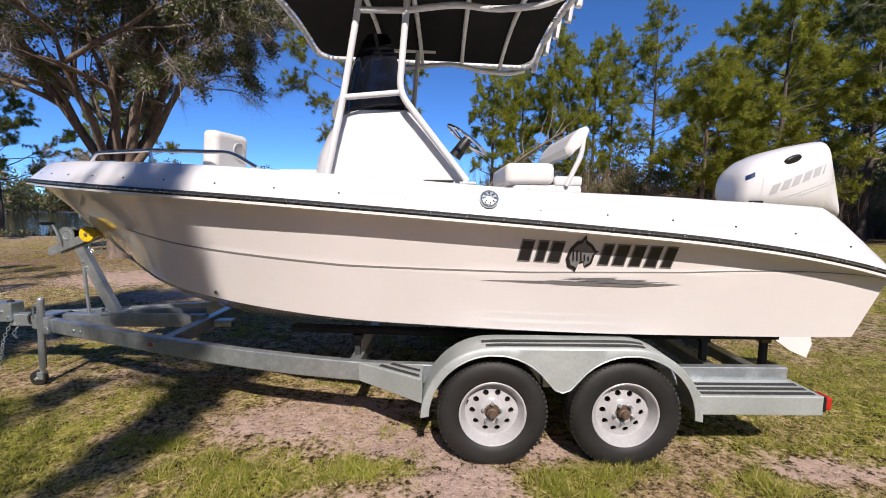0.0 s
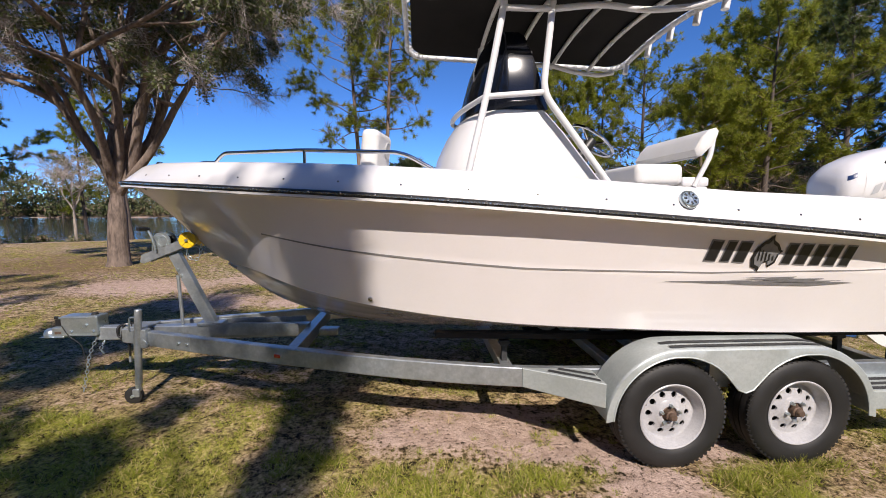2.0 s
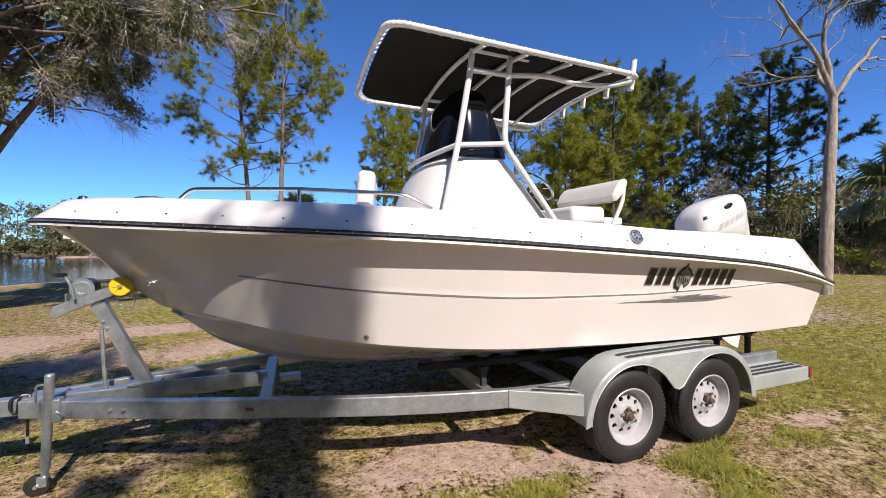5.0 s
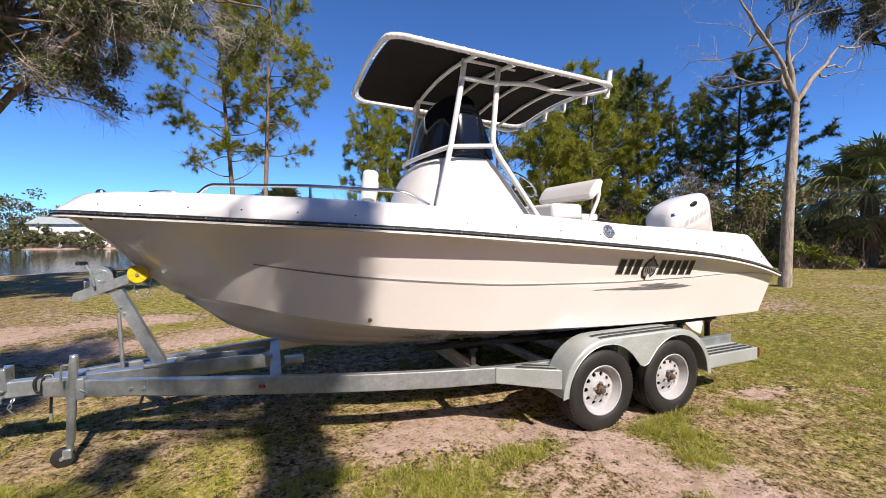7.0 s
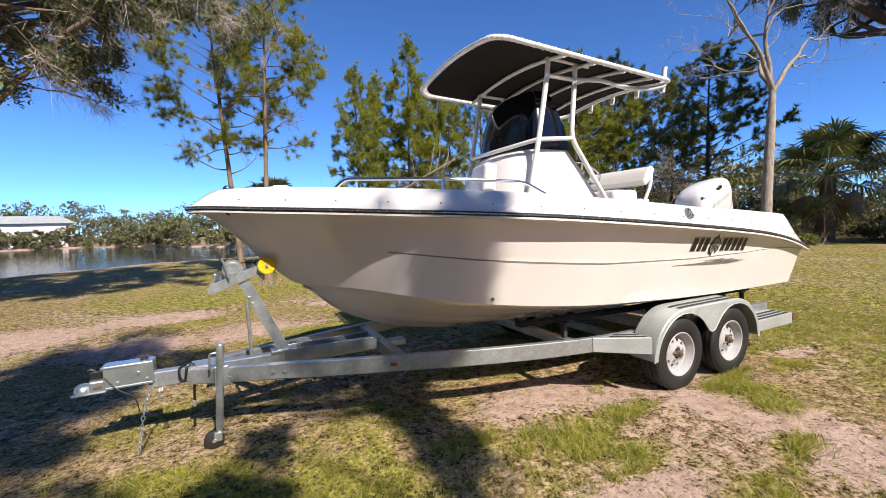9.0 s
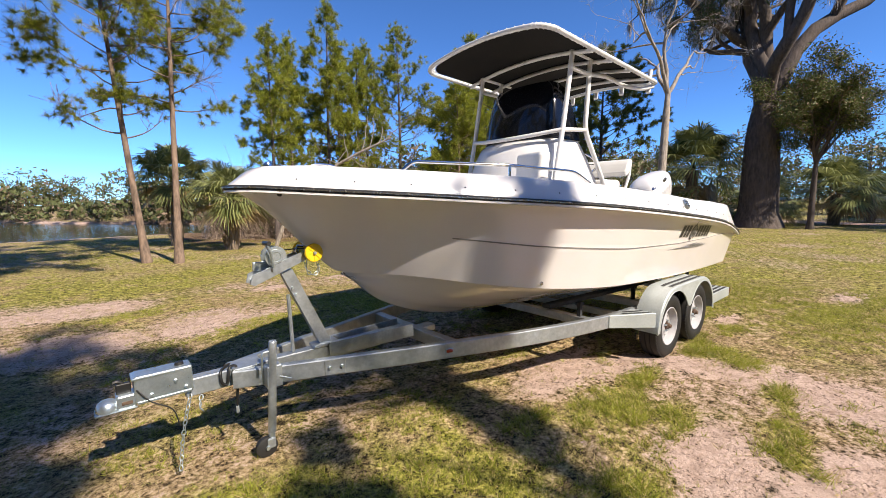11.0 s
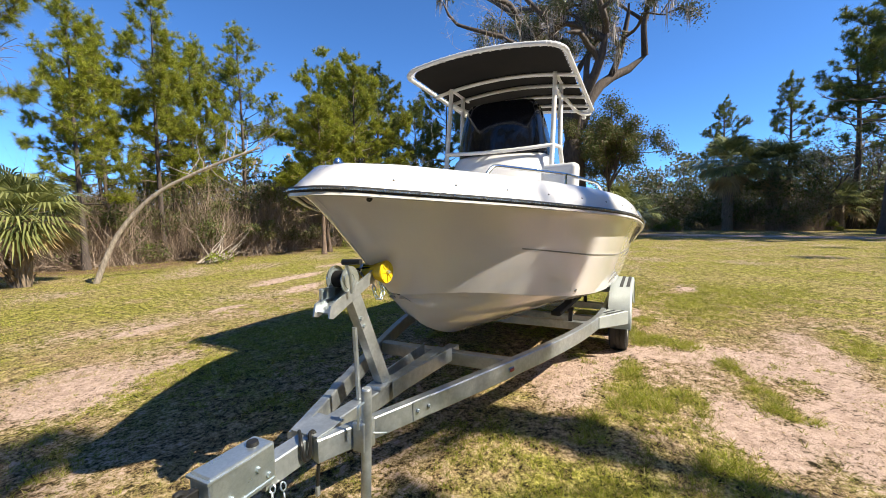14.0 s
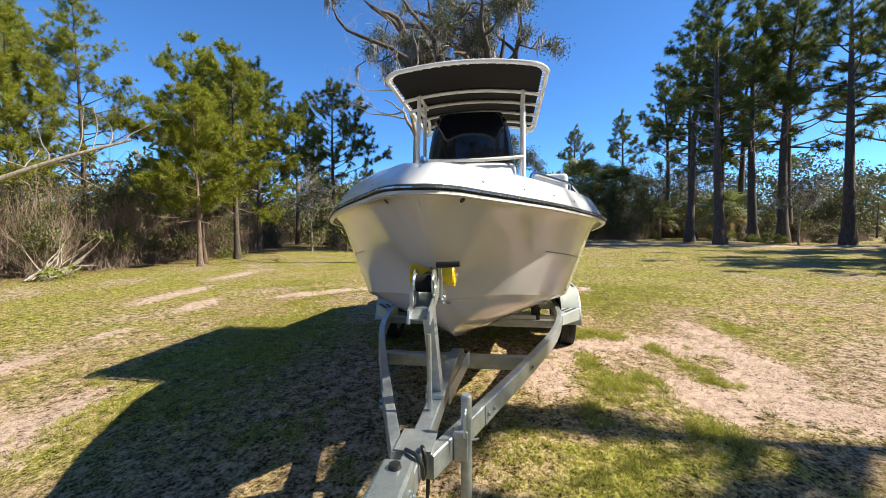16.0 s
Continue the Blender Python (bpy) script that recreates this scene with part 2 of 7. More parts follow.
def shade(me, deg=40):
    me.polygons.foreach_set("use_smooth", [True] * len(me.polygons))
    me.set_sharp_from_angle(angle=radians(deg))


def part(name, bm, material, parent=None, label="", smooth=True):
    """Links a bmesh as one mesh object under a thing or under a part."""
    me = bpy.data.meshes.new(name)
    bmesh.ops.recalc_face_normals(bm, faces=bm.faces)
    bm.edges.index_update()
    crisp = []
    if smooth and len(bm.faces) < 2500:
        for e in bm.edges:
            if len(e.link_faces) == 2:
                a, b = (f.calc_area() for f in e.link_faces)
                if max(a, b) > 6 * min(a, b) and e.calc_face_angle(0) > 0.15:
                    crisp.append(e.index)
    bm.to_mesh(me)
    bm.free()
    if smooth:
        shade(me)
        mark = me.attributes.get("sharp_edge") or me.attributes.new("sharp_edge", "BOOLEAN", "EDGE")
        for i in crisp:
            mark.data[i].value = True
    return link(name, me, material, parent, label)


def link(name, me, material, parent=None, label=""):
    if not me.materials:
        me.materials.append(material)
    ob = new(name, me)
    if parent:
        ob.parent = parent
    if label:
        ob["label"] = label
    return ob


def repeat(ob, offset, rot=None):
    """Another object on the same mesh, under the same parent."""
    o = ob.copy()
    scene.collection.objects.link(o)
    o.parent = ob.parent
    o.matrix_basis = Matrix.Translation(offset) @ (rot or Matrix.Identity(4)) @ ob.matrix_basis
    return o


def empty(name, at=(0, 0, 0), **tags):
    e = new(name)
    e.location = at
    return tagged(e, **tags)


def spline(ks, vs, s):
    """Smooth curve through (ks, vs), at s."""
    ks, vs, s = np.asarray(ks, float), np.asarray(vs, float), np.asarray(s, float)
    d = np.diff(vs) / np.diff(ks)
    m = np.r_[d[0], (d[1:] + d[:-1]) / 2, d[-1]]
    m[1:-1][d[1:] * d[:-1] <= 0] = 0
    i = np.clip(np.searchsorted(ks, s) - 1, 0, len(ks) - 2)
    h = ks[i + 1] - ks[i]
    u = (s - ks[i]) / h
    return (2 * u**3 - 3 * u**2 + 1) * vs[i] + (u**3 - 2 * u**2 + u) * h * m[i] + (3 * u**2 - 2 * u**3) * vs[i + 1] + (u**3 - u**2) * h * m[i + 1]


def smooth_path(points, n):
    """n points along a smooth curve through the given ones."""
    p = np.array(points, float)
    k = np.r_[0, np.cumsum(np.linalg.norm(np.diff(p, axis=0), axis=1))]
    s = np.linspace(0, k[-1], n)
    return np.stack([spline(k, p[:, i], s) for i in range(3)], 1)


def box(bm, lo, hi, bevel=0.0, m=None, seg=2):
    v = [bm.verts.new((x, y, z)) for x in (lo[0], hi[0]) for y in (lo[1], hi[1]) for z in (lo[2], hi[2])]
    f = [bm.faces.new([v[i] for i in q]) for q in ((0, 1, 3, 2), (4, 6, 7, 5), (0, 4, 5, 1), (2, 3, 7, 6), (0, 2, 6, 4), (1, 5, 7, 3))]
    vs = v
    if bevel:
        r = bmesh.ops.bevel(bm, geom=list({e for q in f for e in q.edges}), offset=bevel, segments=seg, affect="EDGES", profile=0.5)
        vs = [x for x in r["verts"]] + [x for x in v if x.is_valid]
    if m is not None:
        bmesh.ops.transform(bm, matrix=m, verts=list(set(vs)))
    return bm


def boxed(lo, hi, bevel=0.0, m=None, seg=2):
    return box(bmesh.new(), lo, hi, bevel, m, seg)


def tube(bm, pts, r, sides=10, closed=False, cap=True):
    """A round tube along a path; r: one radius or one for each point."""
    p = [Vector(q) for q in pts]
    n = len(p)
    rr = [r] * n if isinstance(r, (int, float)) else list(r)
    rings, side = [], None
    for i in range(n):
        a = p[i - 1] if i or closed else p[i]
        b = p[(i + 1) % n] if i < n - 1 or closed else p[i]
        d = (b - a).normalized()
        if side is None:
            side = d.cross(Vector((0, 0, 1)) if abs(d.z) < 0.9 else Vector((1, 0, 0))).normalized()
        side = (side - d * side.dot(d)).normalized()
        up = d.cross(side)
        rings.append([bm.verts.new(p[i] + rr[i] * (math.cos(t) * side + math.sin(t) * up)) for t in (2 * math.pi * k / sides for k in range(sides))])
    for i in range(n if closed else n - 1):
        a, b = rings[i], rings[(i + 1) % n]
        for k in range(sides):
            bm.faces.new((a[k], a[(k + 1) % sides], b[(k + 1) % sides], b[k]))
    if cap and not closed:
        bm.faces.new(rings[0][::-1])
        bm.faces.new(rings[-1])
    return bm


def tubed(pts, r, sides=10, closed=False):
    return tube(bmesh.new(), pts, r, sides, closed)


def rounded(points, r, n=5):
    """A polyline with its inner corners rounded off by about r."""
    p = [Vector(q) for q in points]
    out = [p[0]]
    for a, b, c in zip(p, p[1:], p[2:]):
        d0, d1 = (a - b), (c - b)
        k = min(r, d0.length * 0.45, d1.length * 0.45)
        s, e = b + d0.normalized() * k, b + d1.normalized() * k
        out += [(1 - t) ** 2 * s + 2 * t * (1 - t) * b + t * t * e for t in (i / n for i in range(n + 1))]
    return out + [p[-1]]


def lathe(bm, prof, sides=32, m=None, closed=False):
    """Turns (radius, height) pairs round the z axis."""
    rings = []
    for r, z in prof:
        rings.append([bm.verts.new((r * math.cos(t), r * math.sin(t), z)) for t in (2 * math.pi * k / sides for k in range(sides))])
    pairs = list(zip(rings, rings[1:])) + ([(rings[-1], rings[0])] if closed else [])
    for a, b in pairs:
        for k in range(sides):
            bm.faces.new((a[k], a[(k + 1) % sides], b[(k + 1) % sides], b[k]))
    if m is not None:
        bmesh.ops.transform(bm, matrix=m, verts=[v for q in rings for v in q])
    return bm


def grid(bm, rows):
    """A sheet through rows of points."""
    vs = [[bm.verts.new(p) for p in r] for r in rows]
    for a, b in zip(vs, vs[1:]):
        for i in range(len(a) - 1):
            bm.faces.new((a[i], a[i + 1], b[i + 1], b[i]))
    return bm


def thicken(bm, t):
    bmesh.ops.recalc_face_normals(bm, faces=bm.faces)
    bmesh.ops.solidify(bm, geom=list(bm.faces), thickness=t)
    return bm


def prism(bm, outline, lo, hi, axis="y"):
    """A plate with the given outline (x, z), from y = lo to y = hi."""
    a = [bm.verts.new((x, lo, z)) for x, z in outline]
    b = [bm.verts.new((x, hi, z)) for x, z in outline]
    fs = [bm.faces.new(a), bm.faces.new(b[::-1])]
    for i in range(len(a)):
        j = (i + 1) % len(a)
        fs.append(bm.faces.new((a[i], b[i], b[j], a[j])))
    return bm


ROT_Y = Matrix.Rotation(radians(90), 4, "X")       # turns the z axis to -y


class Heap:
    """Collects triangles as arrays and makes one mesh of them."""

    def __init__(self):
        self.v, self.f, self.n = [], [], 0

    def add(self, v, f):
        self.v.append(np.asarray(v, np.float32).reshape(-1, 3))
        self.f.append(np.asarray(f, np.int32).reshape(-1, 3) + self.n)
        self.n += len(self.v[-1])

    def mesh(self, name, smooth=False):
        v, f = np.concatenate(self.v), np.concatenate(self.f)
        me = bpy.data.meshes.new(name)
        me.vertices.add(len(v))
        me.vertices.foreach_set("co", v.ravel())
        me.loops.add(f.size)
        me.loops.foreach_set("vertex_index", f.ravel())
        me.polygons.add(len(f))
        me.polygons.foreach_set("loop_start", np.arange(0, f.size, 3, dtype=np.int32))
        me.update(calc_edges=True)
        if smooth:
            me.polygons.foreach_set("use_smooth", np.ones(len(f), bool))
        return me

    def stem(self, pts, radii, sides=6):
        """A tapered tube along a path."""
        p = np.asarray(pts, float)
        d = np.gradient(p, axis=0)
        d /= np.linalg.norm(d, axis=1)[:, None] + 1e-9
        ref = np.where(np.abs(d[:, 2:3]) < 0.9, np.array([[0, 0, 1.0]]), np.array([[1.0, 0, 0]]))
        ref = np.repeat(ref[:1], len(p), 0)
        a = np.cross(d, ref)
        a /= np.linalg.norm(a, axis=1)[:, None] + 1e-9
        b = np.cross(d, a)
        t = np.linspace(0, 2 * np.pi, sides, endpoint=False)
        ring = p[:, None] + np.asarray(radii)[:, None, None] * (np.cos(t)[None, :, None] * a[:, None] + np.sin(t)[None, :, None] * b[:, None])
        k = np.arange(sides)
        f = []
        for i in range(len(p) - 1):
            q, r = i * sides, (i + 1) * sides
            n = (k + 1) % sides
            f.append(np.stack([q + k, q + n, r + n], 1))
            f.append(np.stack([q + k, r + n, r + k], 1))
        self.add(ring.reshape(-1, 3), np.concatenate(f))

    def blades(self, base, tip, width, rng):
        """One thin triangle from each base to its tip."""
        d = tip - base
        s = np.cross(d, rng.normal(size=d.shape))
        s *= (np.asarray(width).reshape(-1, 1) / 2) / (np.linalg.norm(s, axis=1)[:, None] + 1e-9)
        v = np.stack([base - s, base + s, tip], 1)
        self.add(v, np.arange(len(base) * 3))

    def leaves(self, at, size, rng, flat=0.0):
        """A small four-cornered leaf at each place."""
        n = len(at)
        a, b = rng.normal(size=(n, 3)), rng.normal(size=(n, 3))
        a[:, 2] *= 1 - flat
        a /= np.linalg.norm(a, axis=1)[:, None]
        b -= a * (a * b).sum(1)[:, None]
        b /= np.linalg.norm(b, axis=1)[:, None]
        s = np.asarray(size).reshape(-1, 1) * rng.uniform(0.6, 1.3, (n, 1))
        a, b = a * s, b * s * 0.42
        v = np.stack([at - a, at + b, at + a, at - b], 1)
        k = np.arange(n)[:, None] * 4
        self.add(v, np.concatenate([k + [[0, 1, 2]], k + [[0, 2, 3]]], 0))


def rng_dirs(rng, n):
    d = rng.normal(size=(n, 3))
    return d / np.linalg.norm(d, axis=1)[:, None]

# ---- ground: one sheet to the horizon, with the pond's bed let into it ----
NEAR_X, NEAR_Y = [-400, -60, -30, -20, -13, -7, -2, 3, 9, 14], [8, 13, 16.5, 19.5, 23, 28, 28.5, 28, 32, 38]
FAR_X, FAR_Y = [-400, -60, -34, -25, -16, -5, 3, 9, 14], [130, 74, 79, 79, 72, 52, 42, 37, 37]
POND = -0.16


def in_pond(x, y):
    return np.minimum(y - np.interp(x, NEAR_X, NEAR_Y), np.interp(x, FAR_X, FAR_Y) - y)


def fade(a, b, v):
    u = np.clip((v - a) / (b - a), 0, 1)
    return u * u * (3 - 2 * u)


def height(x, y):
    z = 0.012 * np.sin(1.9 * x + 0.6 * y) * np.sin(1.3 * y - 0.7 * x) + 0.010 * np.sin(4.1 * x + 2.0) * np.sin(3.7 * y)
    return z - 0.9 * fade(-1.2, 3.0, in_pond(x, y))


# bare pinkish sand, as ovals (x, y, half length, half width, turn)
SAND = [(0.25, 1.95, 0.5, 0.26, -25), (0.3, 1.45, 0.45, 0.4, -60), (0.25, 0.85, 0.6, 0.45, -60), (-0.9, 2.8, 0.75, 0.28, 10), (-0.35, 2.45, 0.55, 0.24, -15), (-1.35, 1.35, 0.6, 0.35, 15), (-1.2, 0.7, 0.7, 0.35, 0),
        (-0.4, 0.35, 0.7, 0.3, 10), (2.35, 2.22, 0.45, 0.13, -5), (1.0, 0.3, 0.8, 0.3, 0), (-3.1, 7.0, 0.75, 0.7, 40), (-2.3, 6.85, 0.6, 0.3, 20), (-4.6, 6.9, 0.9, 0.6, 0), (-1.6, 8.75, 0.5, 0.2, 0), (2.1, 9.35, 0.8, 0.25, 10),
        (-0.1, 8.95, 0.4, 0.15, 0), (-4.6, 9.0, 1.1, 0.6, 0), (-6.6, 8.4, 1.5, 0.9, 0), (3.4, 11.0, 1.6, 0.35, 10), (6.5, 12.0, 1.5, 0.3, 0), (7.5, -0.2, 1.4, 0.5, 0), (-1.7, 0.2, 0.5, 0.3, 0), (5.2, 1.2, 0.9, 0.25, -10), (3.9, 7.5, 1.3, 0.3, -49), (4.9, 6.4, 0.8, 0.35, -40), (0.75, 2.4, 0.35, 0.12, 0)]
GREEN = [(-1.05, 2.1, 0.28, 0.14, 10), (-1.22, 1.95, 0.22, 0.12, 0), (-1.0, 1.68, 0.26, 0.12, 15), (-0.66, 1.1, 0.22, 0.12, 0), (-0.9, 1.02, 0.18, 0.1, 30), (-0.5, 2.2, 0.3, 0.1, 0), (0.7, 1.9, 0.3, 0.12, -20), (0.6, 1.65, 0.2, 0.1, 0), (-0.02, 1.28, 0.2, 0.1, 20),
         (-2.06, 1.55, 0.3, 0.15, 0), (1.45, -0.2, 0.6, 0.25, 0), (-1.85, 2.4, 0.25, 0.12, 0), (-1.42, 2.17, 0.25, 0.12, 0), (0.57, 2.1, 0.14, 0.07, 0), (1.1, 2.17, 0.2, 0.06, 0), (1.8, 2.05, 0.3, 0.12, 0), (-3.0, 2.4, 0.6, 0.3, 0), (-3.7, 2.9, 0.6, 0.3, 0),
         (3.2, 1.2, 1.4, 0.5, 0), (5, 3, 2.5, 1.2, 0), (7, 0, 3, 1.5, 10), (-0.5, 6.5, 2.2, 0.8, 10), (-2.5, 10.8, 2.5, 0.9, 0), (2.5, 12.5, 3, 1.0, 0), (8.5, 9.5, 3, 1.2, 0), (0.8, 1.95, 0.12, 0.3, 0)]


def ovals(table, x, y):
    out = np.zeros_like(x)
    for cx, cy, a, b, turn in table:
        c, s = math.cos(radians(turn)), math.sin(radians(turn))
        u, v = ((x - cx) * c + (y - cy) * s) / a, ((y - cy) * c - (x - cx) * s) / b
        out = np.maximum(out, np.clip(1.5 - 0.95 * np.sqrt(u * u + v * v), 0, 1))
    return out


def track(x, y):
    """The sandy lane beyond the grass."""
    mid = np.interp(y, [-60, -25, -12, 0, 12, 30, 60], [17, 22, 27, 31, 36, 46, 70])
    return np.clip(1.25 - np.abs(x - mid) / 2.2, 0, 1) * (y < 60)


def steps(edges):
    out = []
    for a, b, d in edges:
        out += list(np.arange(a, b - 1e-6, d))
    return np.array(out + [edges[-1][1]])


gx = steps([(-900, -100, 100), (-100, -40, 4), (-40, -10, 0.6), (-10, 6, 0.11), (6, 40, 0.5), (40, 100, 4), (100, 900, 100)])
gy = steps([(-900, -100, 100), (-100, -30, 5), (-30, -2, 0.6), (-2, 11, 0.11), (11, 60, 0.5), (60, 100, 4), (100, 900, 100)])
GX, GY = np.meshgrid(gx, gy, indexing="ij")
nx, ny = GX.shape
gi = np.arange(nx * ny).reshape(nx, ny)
quads = np.stack([gi[:-1, :-1], gi[1:, :-1], gi[1:, 1:], gi[:-1, 1:]], -1).reshape(-1, 4)
gh = Heap()
gh.add(np.stack([GX, GY, height(GX, GY)], -1), np.concatenate([quads[:, [0, 1, 2]], quads[:, [0, 2, 3]]]))
gme = gh.mesh("ground", True)
sandv = np.maximum(ovals(SAND, GX, GY) * 0.85, track(GX, GY) * 0.8)
sandv = np.maximum(sandv, 0.75 * fade(-2.6, -0.6, in_pond(GX, GY)))
sandv = np.maximum(0.28 + 0.20 * np.sin(1.1 * GX + 2 * np.sin(0.7 * GY)) * np.sin(1.3 * GY + 1.5 * np.sin(0.9 * GX)), sandv) * (1 - 0.8 * ovals(GREEN, GX, GY))
litv = 0.85 * fade(16.5, 18.5, GY - 0.12 * (GX - 4) ** 2 * (GX < 4)) * (GX > -1) * (GX < 26) + 0.6 * np.clip(1.2 - np.hypot(GX + 11, GY - 11.5) / 4.5, 0, 1)
litv = np.clip(litv, 0, 0.9) * (in_pond(GX, GY) < 0)
lushv = np.clip(0.9 * ovals(GREEN, GX, GY) + 0.7 * fade(3.0, 8, GX) + 0.8 * fade(7, 10.5, GY) * fade(-9, -4, GX), 0, 1)
for nm, val in (("sand", sandv), ("litter", litv), ("lush", lushv)):
    gme.attributes.new(nm, "FLOAT", "POINT").data.foreach_set("value", val.ravel().astype(np.float32))
ground = link("ground", gme, GROUND)
tagged(ground, "patchy mown grass with bare pinkish sand", "ground", kind="structure")

wbm = bmesh.new()
xs = [-400, -120, -60, -34, -25, -20, -16, -13, -7, -5, -2, 3, 9, 13.6]
lo_e = [wbm.verts.new((x, float(np.interp(x, NEAR_X, NEAR_Y)) - 0.6, POND)) for x in xs]
hi_e = [wbm.verts.new((x, float(np.interp(x, FAR_X, FAR_Y)) + 0.6, POND)) for x in xs]
for i in range(len(xs) - 1):
    wbm.faces.new((lo_e[i], lo_e[i + 1], hi_e[i + 1], hi_e[i]))
tagged(part("water", wbm, WATER), "still blue-grey pond water with faint ripples", "water", kind="structure")

# ---- boat ----
CL = 3.51                                            # the boat's centreline
boat = empty("boat", (0, CL, 0), label="white centre console fishing boat resting on a trailer", category="boat")

RAIL = np.array([(-3.565, 0, 1.752), (-3.55, 0.075, 1.753), (-3.46, 0.165, 1.752), (-3.3, 0.285, 1.742), (-3.08, 0.455, 1.726), (-2.7, 0.71, 1.702), (-2.3, 0.93, 1.676), (-1.8, 1.16, 1.646),
                 (-1.22, 1.32, 1.610), (-0.5, 1.395, 1.557), (0.2, 1.415, 1.502), (0.9, 1.405, 1.444), (1.5, 1.375, 1.385), (2.0, 1.33, 1.315), (2.38, 1.29, 1.24), (2.64, 1.255, 1.175)])
LOWER = np.array([(-3.50, 0, 1.725), (-3.41, 0, 1.665), (-3.27, 0, 1.54), (-3.08, 0, 1.34), (-2.92, 0, 1.19), (-2.78, 0.03, 1.115), (-2.45, 0.36, 1.09), (-1.98, 0.74, 1.012),
                  (-1.45, 0.935, 0.93), (-0.7, 1.07, 0.855), (0.1, 1.12, 0.815), (0.85, 1.135, 0.787), (1.45, 1.14, 0.777), (1.95, 1.14, 0.772), (2.30, 1.135, 0.77), (2.52, 1.13, 0.77)])
KEEL = np.array([(-2.78, 0, 1.11), (-2.5, 0, 0.862), (-2.29, 0, 0.757), (-2.07, 0, 0.675), (-1.79, 0, 0.607), (-1.33, 0, 0.552), (-0.7, 0, 0.53), (0.4, 0, 0.525), (1.4, 0, 0.525), (2.52, 0, 0.53)])
RK = np.r_[0, np.cumsum(np.linalg.norm(np.diff(RAIL, axis=0), axis=1))]
RK /= RK[-1]


def curve_at(table, k, u):
    return np.stack([spline(k, table[:, i], u) for i in range(3)], -1)


def rail_at(u):
    return curve_at(RAIL, RK, u)


def stripe_v(u):
    """How far down the side the moulded knuckle runs."""
    x = rail_at(u)[..., 0]
    return np.interp(x, [-2.4, -1.6, -0.5, 0.5, 1.4, 2.1, 2.55], [0.47, 0.50, 0.49, 0.43, 0.33, 0.19, 0.08])


def side_at(u, v):
    """The topsides: u from bow to stern, v from the rail down to the chine; returns x, half breadth, z."""
    u, v = np.broadcast_arrays(np.asarray(u, float), np.asarray(v, float))
    r, c = rail_at(u), curve_at(LOWER, RK, u)
    p = r + (c - r) * v[..., None]
    p[..., 1] = np.maximum(r[..., 1] - 0.02, 0) + (c[..., 1] - np.maximum(r[..., 1] - 0.02, 0)) * v
    flare = np.interp(r[..., 0], [-3.57, -3.3, -2.4, -1.2, 0.5, 2.5], [0.0, 0.04, 0.075, 0.075, 0.065, 0.05])
    p[..., 1] -= flare * 0.75 * (1 - np.exp(-v / 0.03)) * (1 - v) * np.where(r[..., 1] > 0, 1, 0)
    knuckle = np.interp(r[..., 0], [-2.5, -1.9], [0, 0.007])
    p[..., 1] += knuckle * fade(-0.012, 0.012, v - stripe_v(u)) * (1 - v)
    p[..., 1] = np.maximum(p[..., 1], 0)
    return p


US = np.unique(np.r_[np.linspace(0, 0.12, 14), np.linspace(0.12, 1, 64)])


def mirrored(fn):
    """Both sides of a form, port then starboard, in one mesh."""
    bm = bmesh.new()
    fn(bm, -1)
    fn(bm, 1)
    bmesh.ops.remove_doubles(bm, verts=bm.verts, dist=0.0008)
    return bm


def topsides(bm, s):
    vs = np.unique(np.r_[np.linspace(0, 0.3, 9), np.linspace(0.3, 1, 11)])
    rows = []
    for u in US:
        sv = float(stripe_v(np.array(u)))
        vv = np.sort(np.r_[vs, sv - 0.012, sv + 0.012])
        p = side_at(np.full(len(vv), u), vv)
        rows.append([(x, s * h, z) for x, h, z in p])
    grid(bm, rows)
    # chine flat and bottom
    k0 = np.linspace(0, 1, 52)
    cu = RK[5] + (1 - RK[5]) * k0
    ch = curve_at(LOWER, RK, cu)
    kk = np.r_[0, np.cumsum(np.linalg.norm(np.diff(KEEL, axis=0), axis=1))]
    kk /= kk[-1]
    ke = curve_at(KEEL, kk, k0 ** 0.92)
    rows = []
    for a, b, q in zip(ch, ke, k0):
        flat = a + np.array([0, -min(0.055, a[1] * 0.6), -0.006 - 0.026 * (1 - q) ** 0.5])
        row = [a, flat]
        for w in np.linspace(0.08, 1, 9):
            p = flat + (b - flat) * w
            p[1] += 0.05 * math.sin(math.pi * w) * (1 - q) ** 2
            for strake in (0.36, 0.66):
                p[2] -= 0.014 * max(0, 1 - abs(w - strake) / 0.06) * min(1, 4 * q)
            row.append(p)
        rows.append([(p[0], s * p[1], p[2]) for p in row])
    grid(bm, rows)
    # transom
    rr, cc = side_at(np.ones(9), np.linspace(0, 1, 9)), rows[-1]
    edge = [(p[0], s * p[1], p[2]) for p in rr] + list(cc[1:])
    mid = [(2.64 + (z - 1.175) * 0.25, 0.0, z) for _, _, z in edge]
    grid(bm, [edge, mid])


part("hull", mirrored(topsides), GELCOAT, boat, "glossy off-white fibreglass hull")

# gunwale cap above the rail, with a rounded shoulder, side deck and inner lip
CAPX, CAPH, CAPIN = [-3.565, -3.45, -3.2, -2.3, -1.0, 0.6, 1.6, 2.05, 2.22, 2.42, 2.64], [0.105, 0.14, 0.160, 0.168, 0.168, 0.178, 0.228, 0.272, 0.295, 0.19, 0.03], [0.14, 0.14, 0.13, 0.115, 0.095, 0.09, 0.09, 0.09, 0.10, 0.10, 0.05]


